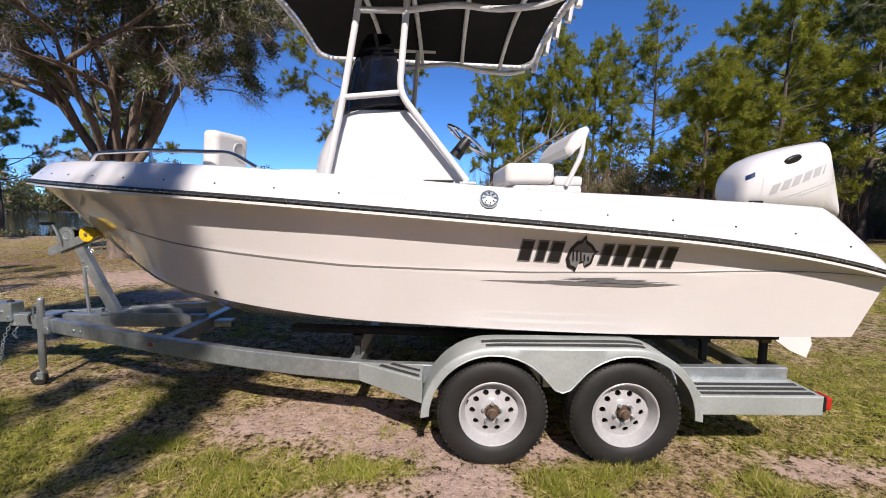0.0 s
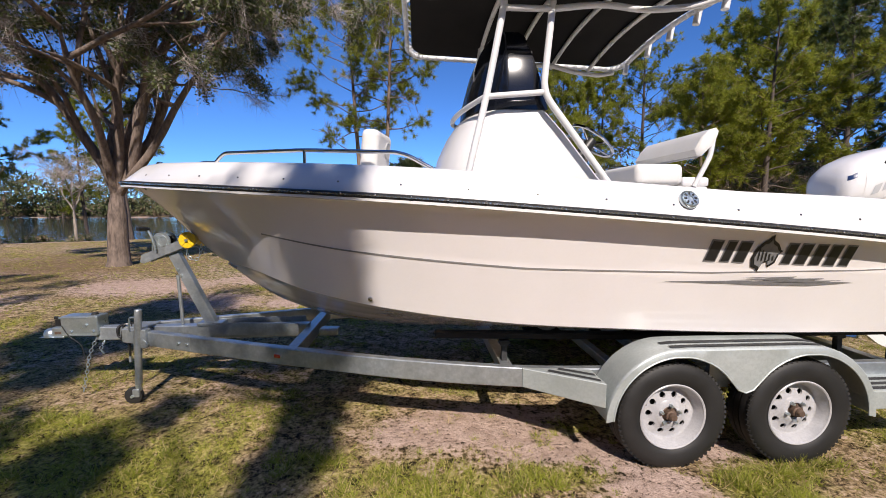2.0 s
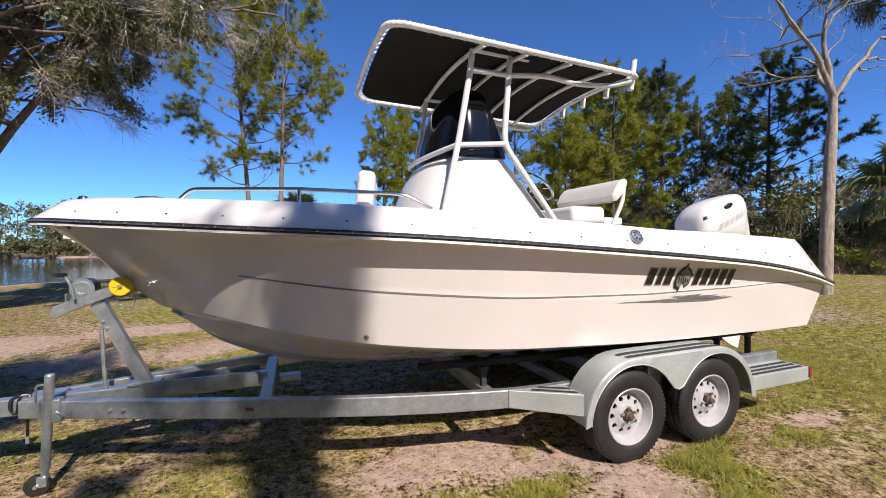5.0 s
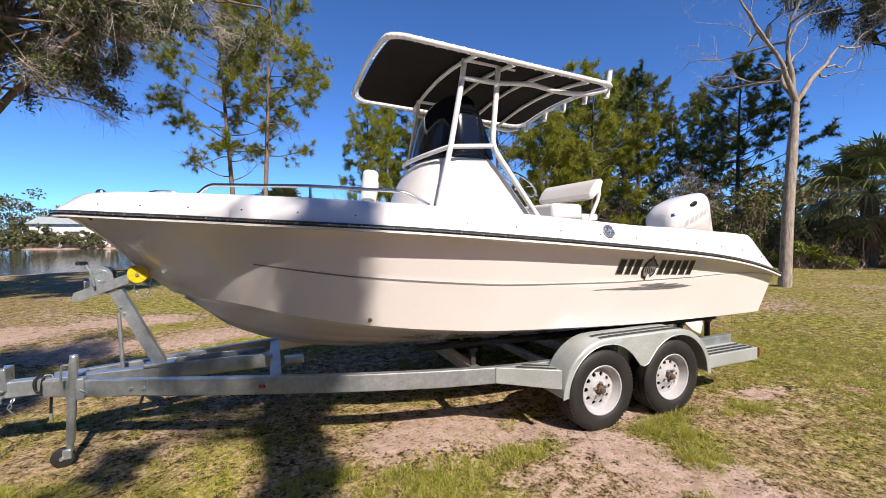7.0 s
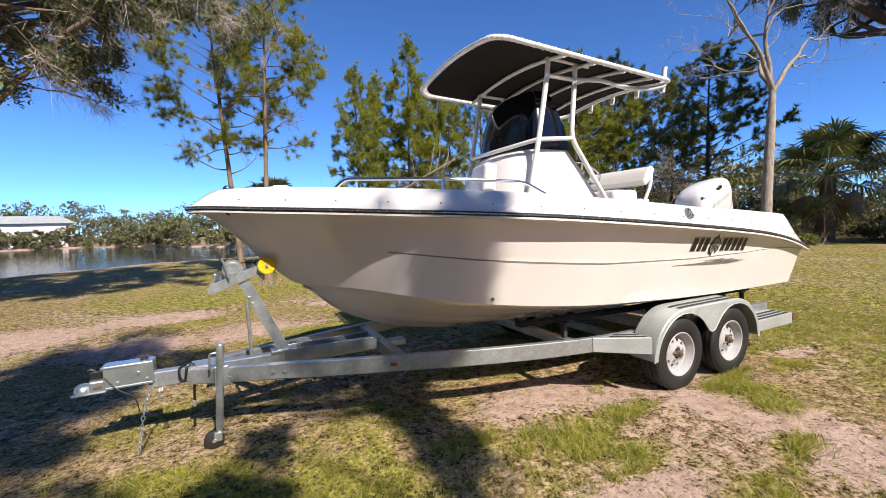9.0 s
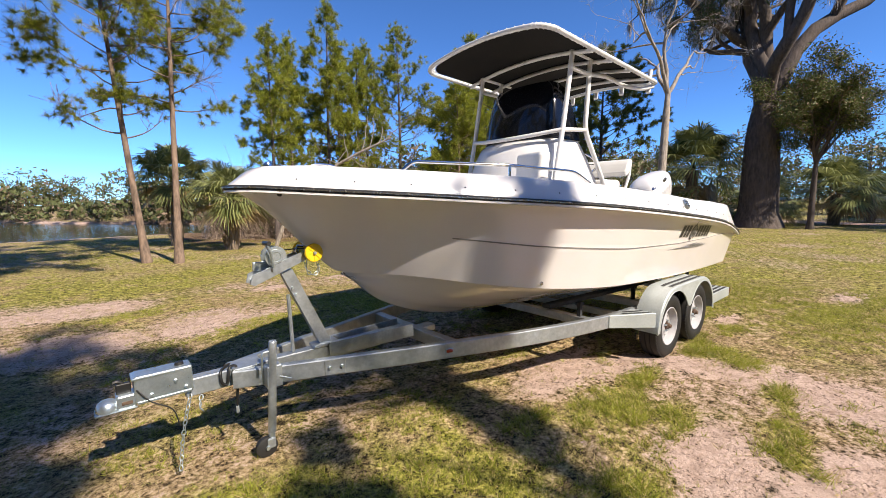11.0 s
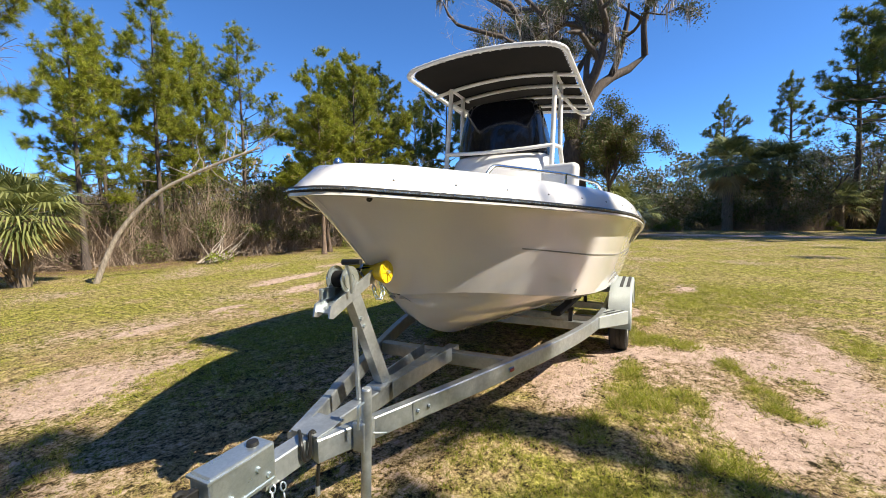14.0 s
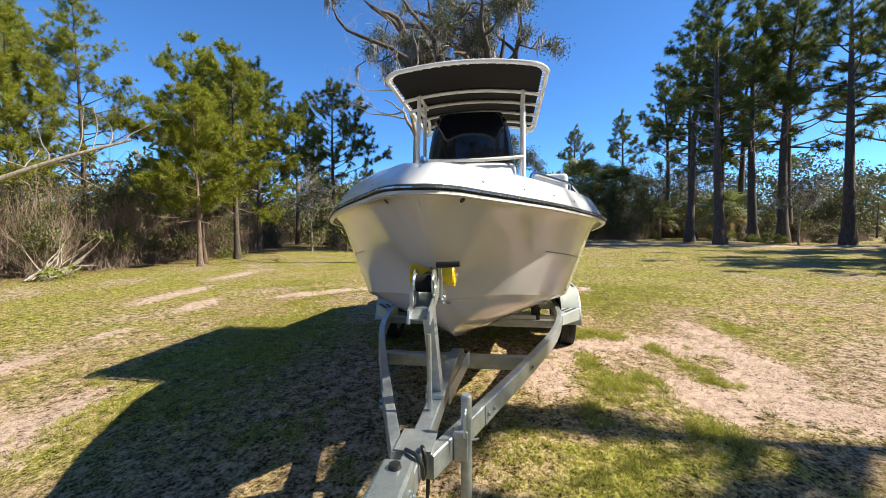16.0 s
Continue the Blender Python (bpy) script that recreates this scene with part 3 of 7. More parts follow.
def cap_rows(u):
    r = rail_at(u)
    hgt, inn = float(np.interp(r[0], CAPX, CAPH)), float(np.interp(r[0], CAPX, CAPIN))
    a = rail_at(max(u - 0.01, 0)), rail_at(min(u + 0.01, 1))
    t = (a[1] - a[0])[:2]
    t /= np.linalg.norm(t) + 1e-9
    nin = np.array([t[1], -t[0]])                    # towards the boat's inside
    if u == 0:
        nin = np.array([1.0, 0.0])
    def off(d, z):
        x, h = r[0] + nin[0] * d, r[1] + nin[1] * d
        return (x, max(h, 0.0), r[2] + z)
    return [off(0.0, -0.012), off(0.004, hgt * 0.10), off(inn * 0.45, hgt * 0.55), off(inn * 0.78, hgt * 0.88), off(inn * 0.95, hgt * 0.975), off(inn + 0.03, hgt),
            off(inn + 0.16, hgt + 0.004), off(inn + 0.20, hgt - 0.01), off(inn + 0.205, hgt - 0.06)]


def cap_side(bm, s):
    grid(bm, [[(x, s * h, z) for x, h, z in cap_rows(float(u))] for u in US])


part("gunwale_cap", mirrored(cap_side), CAPCOAT, boat, "white moulded gunwale cap")


def liner(bm, s):
    us = [u for u in US if rail_at(u)[0] > -1.7]
    rows = []
    for u in us:
        x, h, z = cap_rows(float(u))[-1]
        rows.append([(x, s * h, z), (x, s * max(h - 0.12, 0), 1.06), (x, 0, 1.06)])
    grid(bm, rows)


part("cockpit_liner", mirrored(liner), NONSKID, boat)
# stern bulkhead closes the cap across the transom
part("stern_bulkhead", boxed((2.02, -1.12, 1.0), (2.20, 1.12, 1.555), 0.03), CAPCOAT, boat)
part("swim_step", boxed((2.2, -1.1, 1.10), (2.52, 1.1, 1.2), 0.02), CAPCOAT, boat)
# forward casting deck
def bow_deck(bm, s):
    us = [u for u in US if -3.55 < rail_at(u)[0] < -1.35]
    grid(bm, [[(x, s * h, z - 0.035), (x, 0, z - 0.02)] for x, h, z in (cap_rows(float(u))[-2] for u in us)])


part("bow_deck", mirrored(bow_deck), NONSKID, boat)


def rail_strip(bm, s, prof):
    rows = []
    for u in US:
        r = rail_at(float(u))
        t = rail_at(min(float(u) + 0.005, 1)) - rail_at(max(float(u) - 0.005, 0))
        nrm = np.array([-t[1], t[0]]) / (np.hypot(t[0], t[1]) + 1e-9)
        if u == 0:
            nrm = np.array([-1.0, 0.0])
        rows.append([(r[0] + nrm[0] * d, s * max(r[1] + nrm[1] * d, 0), r[2] + z) for d, z in prof])
    grid(bm, rows)


rub_rail = part("rub_rail", mirrored(lambda b, s: rail_strip(b, s, [(-0.004, 0.012), (0.014, 0.010), (0.022, 0.004), (0.022, -0.012), (0.016, -0.017), (-0.012, -0.020)])), RUBBER, boat, "black rubber rub rail with metal insert")
part("rail_insert", mirrored(lambda b, s: rail_strip(b, s, [(0.018, 0.002), (0.027, 0.000), (0.027, -0.008), (0.017, -0.011)])), RAILMETAL, rub_rail, "polished metal rail insert")
part("rail_lip", mirrored(lambda b, s: rail_strip(b, s, [(-0.006, -0.018), (0.016, -0.019), (0.016, -0.034), (-0.014, -0.038)])), CAPCOAT, boat, "white moulded lip under the rail")

# screws in the rail and snap buttons on the cap
screw_bm = bmesh.new()
bmesh.ops.create_icosphere(screw_bm, subdivisions=1, radius=0.0065)
screw_me = bpy.data.meshes.new("screw")
screw_bm.to_mesh(screw_me)
screw_bm.free()
screw_me.materials.append(CHROME)
snap_bm = bmesh.new()
lathe(snap_bm, [(0.0005, 0.005), (0.004, 0.005), (0.006, 0.002), (0.0065, 0.0)], 10)
snap_me = bpy.data.meshes.new("snap_button")
snap_bm.to_mesh(snap_me)
snap_bm.free()
snap_me.materials.append(RAILMETAL)
for s in (-1, 1):
    for u in np.linspace(0.03, 0.995, 34):
        r = rail_at(float(u))
        t = rail_at(min(u + 0.005, 1)) - rail_at(max(u - 0.005, 0))
        nrm = np.array([-t[1], t[0]]) / np.hypot(t[0], t[1])
        o = link("screw", screw_me, CHROME, rub_rail)
        o.location = (r[0] + nrm[0] * 0.031, s * (r[1] + nrm[1] * 0.031), r[2])
    for u in np.linspace(0.07, 0.95, 17):
        a = cap_rows(float(u))
        p, q = Vector((a[1][0], s * a[1][1], a[1][2])), Vector((a[2][0], s * a[2][1], a[2][2]))
        up = (q - p).normalized()
        f = cap_rows(float(u) + 0.01)[1]
        fw = (Vector((f[0], s * f[1], f[2])) - p).normalized()
        nv = up.cross(fw) * (-1 if s < 0 else 1)
        o = link("snap_button", snap_me, RAILMETAL, boat)
        o.matrix_basis = Matrix.Translation(p.lerp(q, 0.62)) @ nv.to_track_quat("Z", "Y").to_matrix().to_4x4()


# grey strip along the knuckle, its shadow line put in as colour
def knuckle_shade(bm, s):
    rows = []
    for u in np.linspace(RK[6] * 1.08, 0.995, 90):
        sv, x = float(stripe_v(np.array(u))), rail_at(float(u))[0]
        w = np.interp(x, [-2.3, -1.0, 0.6, 2.5], [0.011, 0.010, 0.007, 0.005])
        r = []
        for d in (-w, w):
            p = side_at(np.array(u), np.array(sv + d * 0.7 + 0.004))
            r.append((p[0], s * (p[1] + 0.0035), p[2]))
        rows.append(r)
    grid(bm, rows)


part("pinstripe", mirrored(knuckle_shade), SHADOWLINE, boat, "thin grey line painted as the knuckle's shade")


def on_side(x, z):
    """The point of the port side at x and height z, with its outward normal (boat axes)."""
    u = float(np.interp(x, RAIL[:, 0], RK))
    for _ in range(12):
        v = np.linspace(0, 1, 200)
        p = side_at(np.full(200, u), v)
        i = int(np.argmin(np.abs(p[:, 2] - z)))
        u = float(np.clip(u + (x - p[i, 0]) * 0.15, 0, 1))
    a = side_at(np.array([u, min(u + 0.01, 1), u]), np.array([v[i], v[i], min(v[i] + 0.05, 1)]))
    a[:, 1] *= -1
    n = np.cross(a[1] - a[0], a[2] - a[0])
    n /= np.linalg.norm(n)
    if n[1] > 0:
        n = -n
    return Vector(a[0]), Vector(n)


def decal(name, polys, material, label="", lift=0.003):
    """Flat graphics (x, z outlines) laid on the port side; four-cornered ones follow its curve."""
    bm = bmesh.new()
    for poly in polys:
        if len(poly) == 4:
            (ax, az), (bx, bz), (cx, cz), (dx, dz) = poly
            rows = []
            for j in range(6):
                v = j / 5
                row = []
                for i in range(5):
                    u = i / 4
                    x = (ax * (1 - u) + bx * u) * (1 - v) + (dx * (1 - u) + cx * u) * v
                    z = (az * (1 - u) + bz * u) * (1 - v) + (dz * (1 - u) + cz * u) * v
                    p, n = on_side(x, z)
                    row.append(p + n * lift)
                rows.append(row)
            grid(bm, rows)
            continue
        cx, cz = sum(p[0] for p in poly) / len(poly), sum(p[1] for p in poly) / len(poly)
        rings = []
        for k in (1.0, 0.6, 0.25):
            ring = []
            for x, z in poly:
                p, n = on_side(cx + (x - cx) * k, cz + (z - cz) * k)
                ring.append(bm.verts.new(p + n * lift))
            rings.append(ring)
        for r0, r1 in zip(rings, rings[1:]):
            for i in range(len(r0)):
                j = (i + 1) % len(r0)
                bm.faces.new((r0[i], r0[j], r1[j], r1[i]))
        bm.faces.new(rings[-1])
    return part(name, bm, material, boat, label, smooth=False)


# the maker's lettering as plain blocks, a grey fish-like emblem, and a streak below
LX, LZ, LH, SL = 0.415, 1.25, 0.125, -0.045


def block(x, w, h=LH, cut=None, z=None):
    z0 = (LZ if z is None else z) + SL * (x - LX)
    return [(x, z0), (x + w, z0 + SL * w), (x + w + 0.022, z0 + h + SL * w), (x + 0.022, z0 + h)]


letters = [(0.0, 0.085), (0.095, 0.065), (0.17, 0.085), (0.46, 0.07), (0.54, 0.085), (0.635, 0.08), (0.725, 0.085), (0.82, 0.075)]
for a, w in letters:
    decal("letter_backing", [block(LX - 0.008 + a, w * 0.72 + 0.014, LH + 0.006, z=LZ + 0.001)], DECALGREY, lift=0.0025)
    decal("letter_block", [block(LX + a, w * 0.72, LH - 0.012, z=LZ + 0.010)], DECAL, lift=0.0045)
fish = [(0.27, 1.30), (0.285, 1.36), (0.32, 1.40), (0.345, 1.405), (0.365, 1.44), (0.375, 1.405), (0.41, 1.385), (0.435, 1.35), (0.45, 1.345), (0.43, 1.325), (0.42, 1.27), (0.385, 1.245), (0.375, 1.28), (0.345, 1.27), (0.33, 1.22), (0.315, 1.235), (0.285, 1.25)]
decal("emblem_backing", [[(LX + x, z - 0.03) for x, z in fish]], DECAL, "black and grey emblem", 0.005)
decal("emblem", [[(LX + 0.36 + (x - 0.36) * 0.8, 1.29 + (z - 1.32) * 0.8) for x, z in fish]], DECALGREY, lift=0.007)
for i in range(5):
    decal("emblem_bar", [[(LX + 0.30 + 0.022 * i, 1.33 - 0.012 * i), (LX + 0.308 + 0.022 * i, 1.335 - 0.012 * i), (LX + 0.315 + 0.022 * i, 1.26), (LX + 0.307 + 0.022 * i, 1.255)]], DECAL, lift=0.009)
streak = []
for x0, x1, zc, th in ((0.20, 0.75, 1.125, 0.008), (0.38, 1.05, 1.118, 0.012), (0.60, 1.38, 1.108, 0.011), (0.72, 1.18, 1.135, 0.010), (0.66, 1.0, 1.148, 0.008), (0.80, 1.30, 1.124, 0.006)):
    xm = (x0 + x1) / 2 + 0.1
    streak.append([(x0, zc + 0.006), (xm, zc - th), (x1, zc + 0.010), (xm - 0.08, zc + th)])
for k_, st_ in enumerate(streak):
    decal("streak", [st_], DECALGREY, "dark grey streak", 0.003 + 0.001 * k_)

# bits let into the side
for x, z, r, m_, nm in ((0.232, 1.598, 0.052, ZINC, "vent"), (-1.514, 0.985, 0.016, CHROME, "drain_fitting")):
    if nm == "vent":
        p, n = Vector((0.232, -1.385, 1.602)), Vector((0.05, -0.86, 0.5)).normalized()
    else:
        p, n = on_side(x, z)
    mtx = Matrix.Translation(p) @ n.to_track_quat("Z", "Y").to_matrix().to_4x4()
    v = part(nm, lathe(bmesh.new(), [(0.0005, 0.004), (r * 0.3, 0.005), (r * 0.32, 0.012), (r * 0.7, 0.010), (r * 0.75, 0.004), (r * 0.92, 0.010), (r, 0.004), (r, -0.01)], 24, mtx), m_, boat, "round stainless " + nm.replace("_", " "))
    if nm == "vent":
        for i in range(8):
            a = i * math.pi / 4
            part("slot", boxed((r * 0.40, -0.005, 0.006), (r * 0.72, 0.005, 0.014), 0.002, mtx @ Matrix.Rotation(a, 4, "Z")), BLACKPLASTIC, v)
for s in (-1, 1):
    p, n = on_side(-3.305, 1.705)
    mtx = Matrix.Translation((p.x, p.y * (1 if s < 0 else -1), p.z)) @ Vector((n.x, n.y * (1 if s < 0 else -1), n.z)).to_track_quat("Z", "Y").to_matrix().to_4x4()
    part("drain_hole", lathe(bmesh.new(), [(0.0005, 0.004), (0.013, 0.004), (0.016, 0.003), (0.016, -0.006)], 14, mtx), BLACKPLASTIC, boat)
# bow eye
part("bow_eye", tubed([(-3.06, 0, 1.335), (-3.13, 0, 1.345), (-3.15, 0, 1.31), (-3.12, 0, 1.27), (-3.04, 0, 1.27)], 0.009, 8), CHROME, boat, "stainless bow eye")

# bow light and pull-up cleat on the foredeck
part("bow_light", lathe(bmesh.new(), [(0.0005, 0.034), (0.012, 0.03), (0.019, 0.015), (0.022, 0.0), (0.022, -0.02)], 18, Matrix.Translation((-3.30, 0, 1.895)) @ Matrix.Diagonal((1.6, 1, 1, 1))), CHROME, boat, "small stainless bow light")
cleat = part("deck_cleat", tubed(rounded([(-3.00, 0, 1.915), (-2.96, 0, 1.925), (-2.86, 0, 1.925), (-2.82, 0, 1.915)], 0.03), 0.010, 8), CHROME, boat, "stainless pull-up cleat")
for x in (-2.94, -2.88):
    part("cleat_leg", tubed([(x, 0, 1.86), (x, 0, 1.925)], 0.009, 8), CHROME, cleat)
# bow rails
for s in (-1, 1):
    path = rounded([(-2.60, s * 0.56, 1.86), (-2.53, s * 0.585, 1.925), (-1.9, s * 0.92, 1.905), (-1.30, s * 1.08, 1.875), (-1.13, s * 1.12, 1.78)], 0.07)
    rail = part("bow_rail", tubed(path, 0.0125, 10), CHROME, boat, "polished stainless bow grab rail")
    part("stanchion", tubed([(-1.9, s * 0.92, 1.905), (-1.9, s * 0.92, 1.80)], 0.010, 8), CHROME, rail)

# console: moulded body with sloping aft face and a rounded nose
def console_body():
    bm = bmesh.new()
    levels = [(1.02, -1.12, 0.36, 0.53), (1.70, -1.10, 0.20, 0.53), (1.78, -1.09, 0.12, 0.53), (1.95, -1.05, -0.02, 0.525), (2.10, -0.98, -0.14, 0.52), (2.22, -0.90, -0.25, 0.51), (2.265, -0.84, -0.28, 0.49)]
    rows = []
    for z, x0, x1, w in levels:
        nose = 0.25
        pts = [(x1, -w + 0.03), (x1 - 0.03, -w)]
        n = 12
        pts += [(x0 + nose, -w)]
        for i in range(1, n):
            a = math.pi * i / n
            pts.append((x0 + nose - nose * math.sin(a), -w * math.cos(a)))
        pts += [(x0 + nose, w), (x1 - 0.03, w), (x1, w - 0.03)]
        rows.append([bm.verts.new((x, y, z)) for x, y in pts])
    for a, b in zip(rows, rows[1:]):
        for i in range(len(a)):
            j = (i + 1) % len(a)
            bm.faces.new((a[i], a[j], b[j], b[i]))
    bm.faces.new(rows[-1])
    return bm


console = part("console", console_body(), CAPCOAT, boat, "white moulded centre console")


def shell(levels, nose_share, n=14):
    bm = bmesh.new()
    rows = []
    for z, x0, x1, w in levels:
        nose = (x1 - x0) * nose_share
        pts = [(x1, -w)]
        for i in range(n + 1):
            a = math.pi * i / n
            pts.append((x0 + nose - nose * math.sin(a) ** 0.8, -w * math.cos(a)))
        pts.append((x1, w))
        rows.append([bm.verts.new((x, y, z)) for x, y in pts])
    for a, b in zip(rows, rows[1:]):
        for i in range(len(a)):
            j = (i + 1) % len(a)
            bm.faces.new((a[i], a[j], b[j], b[i]))
    bm.faces.new(rows[-1])
    bm.faces.new(rows[0][::-1])
    return bm


part("windshield", shell([(2.262, -0.86, -0.27, 0.50), (2.40, -0.84, -0.30, 0.49), (2.62, -0.78, -0.36, 0.45), (2.80, -0.70, -0.42, 0.40), (2.85, -0.66, -0.46, 0.36)], 0.55), COVER, console, "dark tinted wraparound windshield")
part("step_pad", boxed((-0.16, -0.60, 1.735), (0.06, -0.53, 1.75), 0.004), BLACKPLASTIC, console)
# steering wheel and helm
wheel_m = Matrix.Translation((0.17, -0.24, 2.085)) @ Matrix.Rotation(radians(37), 4, "Y")
ring = [wheel_m @ Vector((0.19 * math.cos(a), 0.19 * math.sin(a), 0)) for a in (2 * math.pi * i / 40 for i in range(40))]
steer = part("steering_wheel", tubed(ring, 0.012, 8, True), CHROME, console, "chrome spoked steering wheel")
for i in range(5):
    a = 2 * math.pi * i / 5
    part("spoke", tubed([wheel_m @ Vector((0.0, 0.0, -0.03)), wheel_m @ Vector((0.19 * math.cos(a), 0.19 * math.sin(a), 0))], 0.008, 6), CHROME, steer)
part("helm_hub", lathe(bmesh.new(), [(0.0005, 0.02), (0.035, 0.015), (0.045, -0.03), (0.05, -0.16), (0.0005, -0.16)], 16, wheel_m), BLACKPLASTIC, steer)
# padded seat on the console's nose and the small speaker pod by the port gunwale
pod_m = Matrix.Translation((-1.48, -0.80, 1.90)) @ Matrix.Rotation(radians(78), 4, "Z") @ Matrix.Rotation(radians(6), 4, "X")
pod = part("bow_backrest", boxed((-0.155, -0.055, -0.14), (0.155, 0.055, 0.135), 0.035, pod_m, 4), VINYL, boat, "white padded jump seat backrest")
part("speaker", lathe(bmesh.new(), [(0.0005, 0.008), (0.04, 0.004), (0.05, 0.008), (0.056, 0.0)], 20, pod_m @ Matrix.Translation((0.05, -0.056, 0.03)) @ ROT_Y), VINYLGREY, pod, "round grey speaker grille")
part("nose_seat", boxed((-1.36, -0.36, 1.52), (-0.98, 0.36, 1.84), 0.05, None, 4), VINYL, boat, "white vinyl forward console seat")

# leaning post: base, cushion, backrest on two arms
seat = part("helm_seat_base", boxed((0.52, -0.40, 1.02), (1.06, 0.40, 1.73), 0.03), CAPCOAT, boat, "white leaning post base")
part("seat_locker", boxed((0.84, -0.40, 1.72), (1.06, 0.40, 1.795), 0.02), CAPCOAT, seat)
part("seat_cushion", boxed((0.46, -0.42, 1.73), (0.84, 0.42, 1.895), 0.045, None, 4), VINYL, seat, "white vinyl seat cushion")


def backrest():
    bm = bmesh.new()
    rows = []
    prof = [(0.92, 1.955), (0.955, 1.95), (1.03, 2.02), (1.07, 2.09), (1.085, 2.14), (1.06, 2.165), (1.01, 2.15), (0.95, 2.09), (0.90, 2.0)]
    for y, k in ((-0.45, 0.55), (-0.445, 0.85), (-0.43, 1.0), (0.43, 1.0), (0.445, 0.85), (0.45, 0.55)):
        rows.append([bm.verts.new((1.0 + (x - 1.0) * k, y, 2.06 + (z - 2.06) * k)) for x, z in prof])
    for a, b in zip(rows, rows[1:]):
        for i in range(len(prof)):
            j = (i + 1) % len(prof)
            bm.faces.new((a[i], a[j], b[j], b[i]))
    bm.faces.new(rows[0])
    bm.faces.new(rows[-1][::-1])
    return bm


part("backrest", backrest(), VINYL, seat, "white vinyl bolster backrest")
part("backrest_panel", boxed((0.93, -0.40, 1.94), (0.96, 0.40, 2.05), 0.01, Matrix.Rotation(radians(0), 4, "Y")), VINYLGREY, seat, "grey backrest panel")
for s in (-1, 1):
    part("arm", tubed(rounded([(0.93, s * 0.41, 1.72), (1.03, s * 0.43, 1.95), (1.045, s * 0.43, 2.08)], 0.05), 0.019, 10), PAINTED, seat)

# ---- T-top ----
ttop = empty("t_top", (0, CL, 0), label="white tube T-top frame with laced black canvas", category="boat top")
TR = 0.0245
for s in (-1, 1):
    y = s * 0.59
    part("front_leg", tubed(rounded([(-0.87, y, 1.74), (-0.735, y, 2.32), (-0.625, y, 2.9), (-0.60, y, 3.08)], 0.12), TR, 12), PAINTED, ttop)
    part("rear_leg", tubed(rounded([(0.155, y, 1.74), (-0.335, y, 2.36), (-0.285, y, 2.9), (-0.27, y, 3.08)], 0.10), TR, 12), PAINTED, ttop)
    part("lower_bar", tubed([(-0.735, y, 2.325), (-0.335, y, 2.36)], 0.021, 10), PAINTED, ttop)
    part("upper_bar", tubed([(-0.625, y, 2.915), (-0.285, y, 2.915)], 0.021, 10), PAINTED, ttop)
    part("top_bar", tubed([(-0.62, y, 3.075), (-0.1, y, 3.065)], 0.021, 10), PAINTED, ttop)
    sweep = smooth_path([(-0.285, y, 2.915), (0.05, y * 1.02, 2.945), (0.35, y * 1.10, 2.90), (0.6, y * 1.20, 2.895), (0.80, y * 1.30, 2.94)], 18)
    part("sweep_tube", tubed(sweep, 0.0215, 10), PAINTED, ttop)
    part("foot_plate", boxed((0.10, y - 0.04, 1.72), (0.22, y + 0.04, 1.735), 0.004), PAINTED, ttop)
hoop = [(-0.74, -0.59, 2.325)] + [(-0.74 - 0.18 * math.sin(a) ** 2, -0.59 * math.cos(a), 2.325 - 0.05 * math.sin(a) ** 2) for a in (math.pi * i / 16 for i in range(1, 16))] + [(-0.74, 0.59, 2.325)]
part("windshield_hoop", tubed(hoop, 0.020, 10), PAINTED, ttop)

TX0, TX1, TW = -1.31, 0.90, 0.80


def top_z(x, y):
    """The canvas: higher in the middle, a little lower aft."""
    return 3.155 - 0.042 * (x - TX0) - 0.085 * (y / TW) ** 2


def outline(inset=0.0, n=7, r=0.15):
    pts = []
    x0, x1, w = TX0 + inset, TX1 - inset, TW - inset
    for cx, cy, a0 in ((x1 - r, w - r, 0), (x0 + r, w - r, 90), (x0 + r, -w + r, 180), (x1 - r, -w + r, 270)):
        for i in range(n):
            a = radians(a0 + 90 * i / (n - 1))
            pts.append((cx + r * math.cos(a), cy + r * math.sin(a)))
    dense = []
    for (ax, ay), (bx, by) in zip(pts, pts[1:] + pts[:1]):
        k = max(1, int(math.hypot(bx - ax, by - ay) / 0.09))
        dense += [(ax + (bx - ax) * i / k, ay + (by - ay) * i / k) for i in range(k)]
    return dense


edge_tube = part("edge_tube", tubed([(x, y, top_z(x, y)) for x, y in outline()], 0.022, 10, True), PAINTED, ttop)
cbm = bmesh.new()
ring0 = [cbm.verts.new((x, y, top_z(x, y) + 0.004)) for x, y in outline(0.045)]
inner = []
for k in (0.75, 0.5, 0.25):
    inner.append([cbm.verts.new((-0.2 + (v.co.x + 0.2) * k, v.co.y * k, top_z(-0.2 + (v.co.x + 0.2) * k, v.co.y * k) + 0.004)) for v in ring0])
for a, b in zip([ring0] + inner, inner):
    for i in range(len(a)):
        j = (i + 1) % len(a)
        cbm.faces.new((a[i], a[j], b[j], b[i]))
cbm.faces.new(inner[-1])
thicken(cbm, 0.004)
part("canvas", cbm, CANVAS, ttop, "taut black canvas top")
lace = bmesh.new()
oo, ii = outline(), outline(0.05)
per = [Vector((x, y, top_z(x, y))) for x, y in oo]
for i in range(0, len(oo)):
    c = per[i]
    q = per[(i + 1) % len(per)]
    inn = min(ii, key=lambda p: (p[0] - c.x) ** 2 + (p[1] - c.y) ** 2)
    inn = Vector((inn[0], inn[1], top_z(*inn) + 0.004))
    out = c + (c - inn).normalized() * 0.026
    mid = (c + q) / 2
    tube(lace, [inn, c + Vector((0, 0, 0.027)), out, mid - Vector((0, 0, 0.027)), inn.lerp(mid, 0.3)], 0.0042, 4)
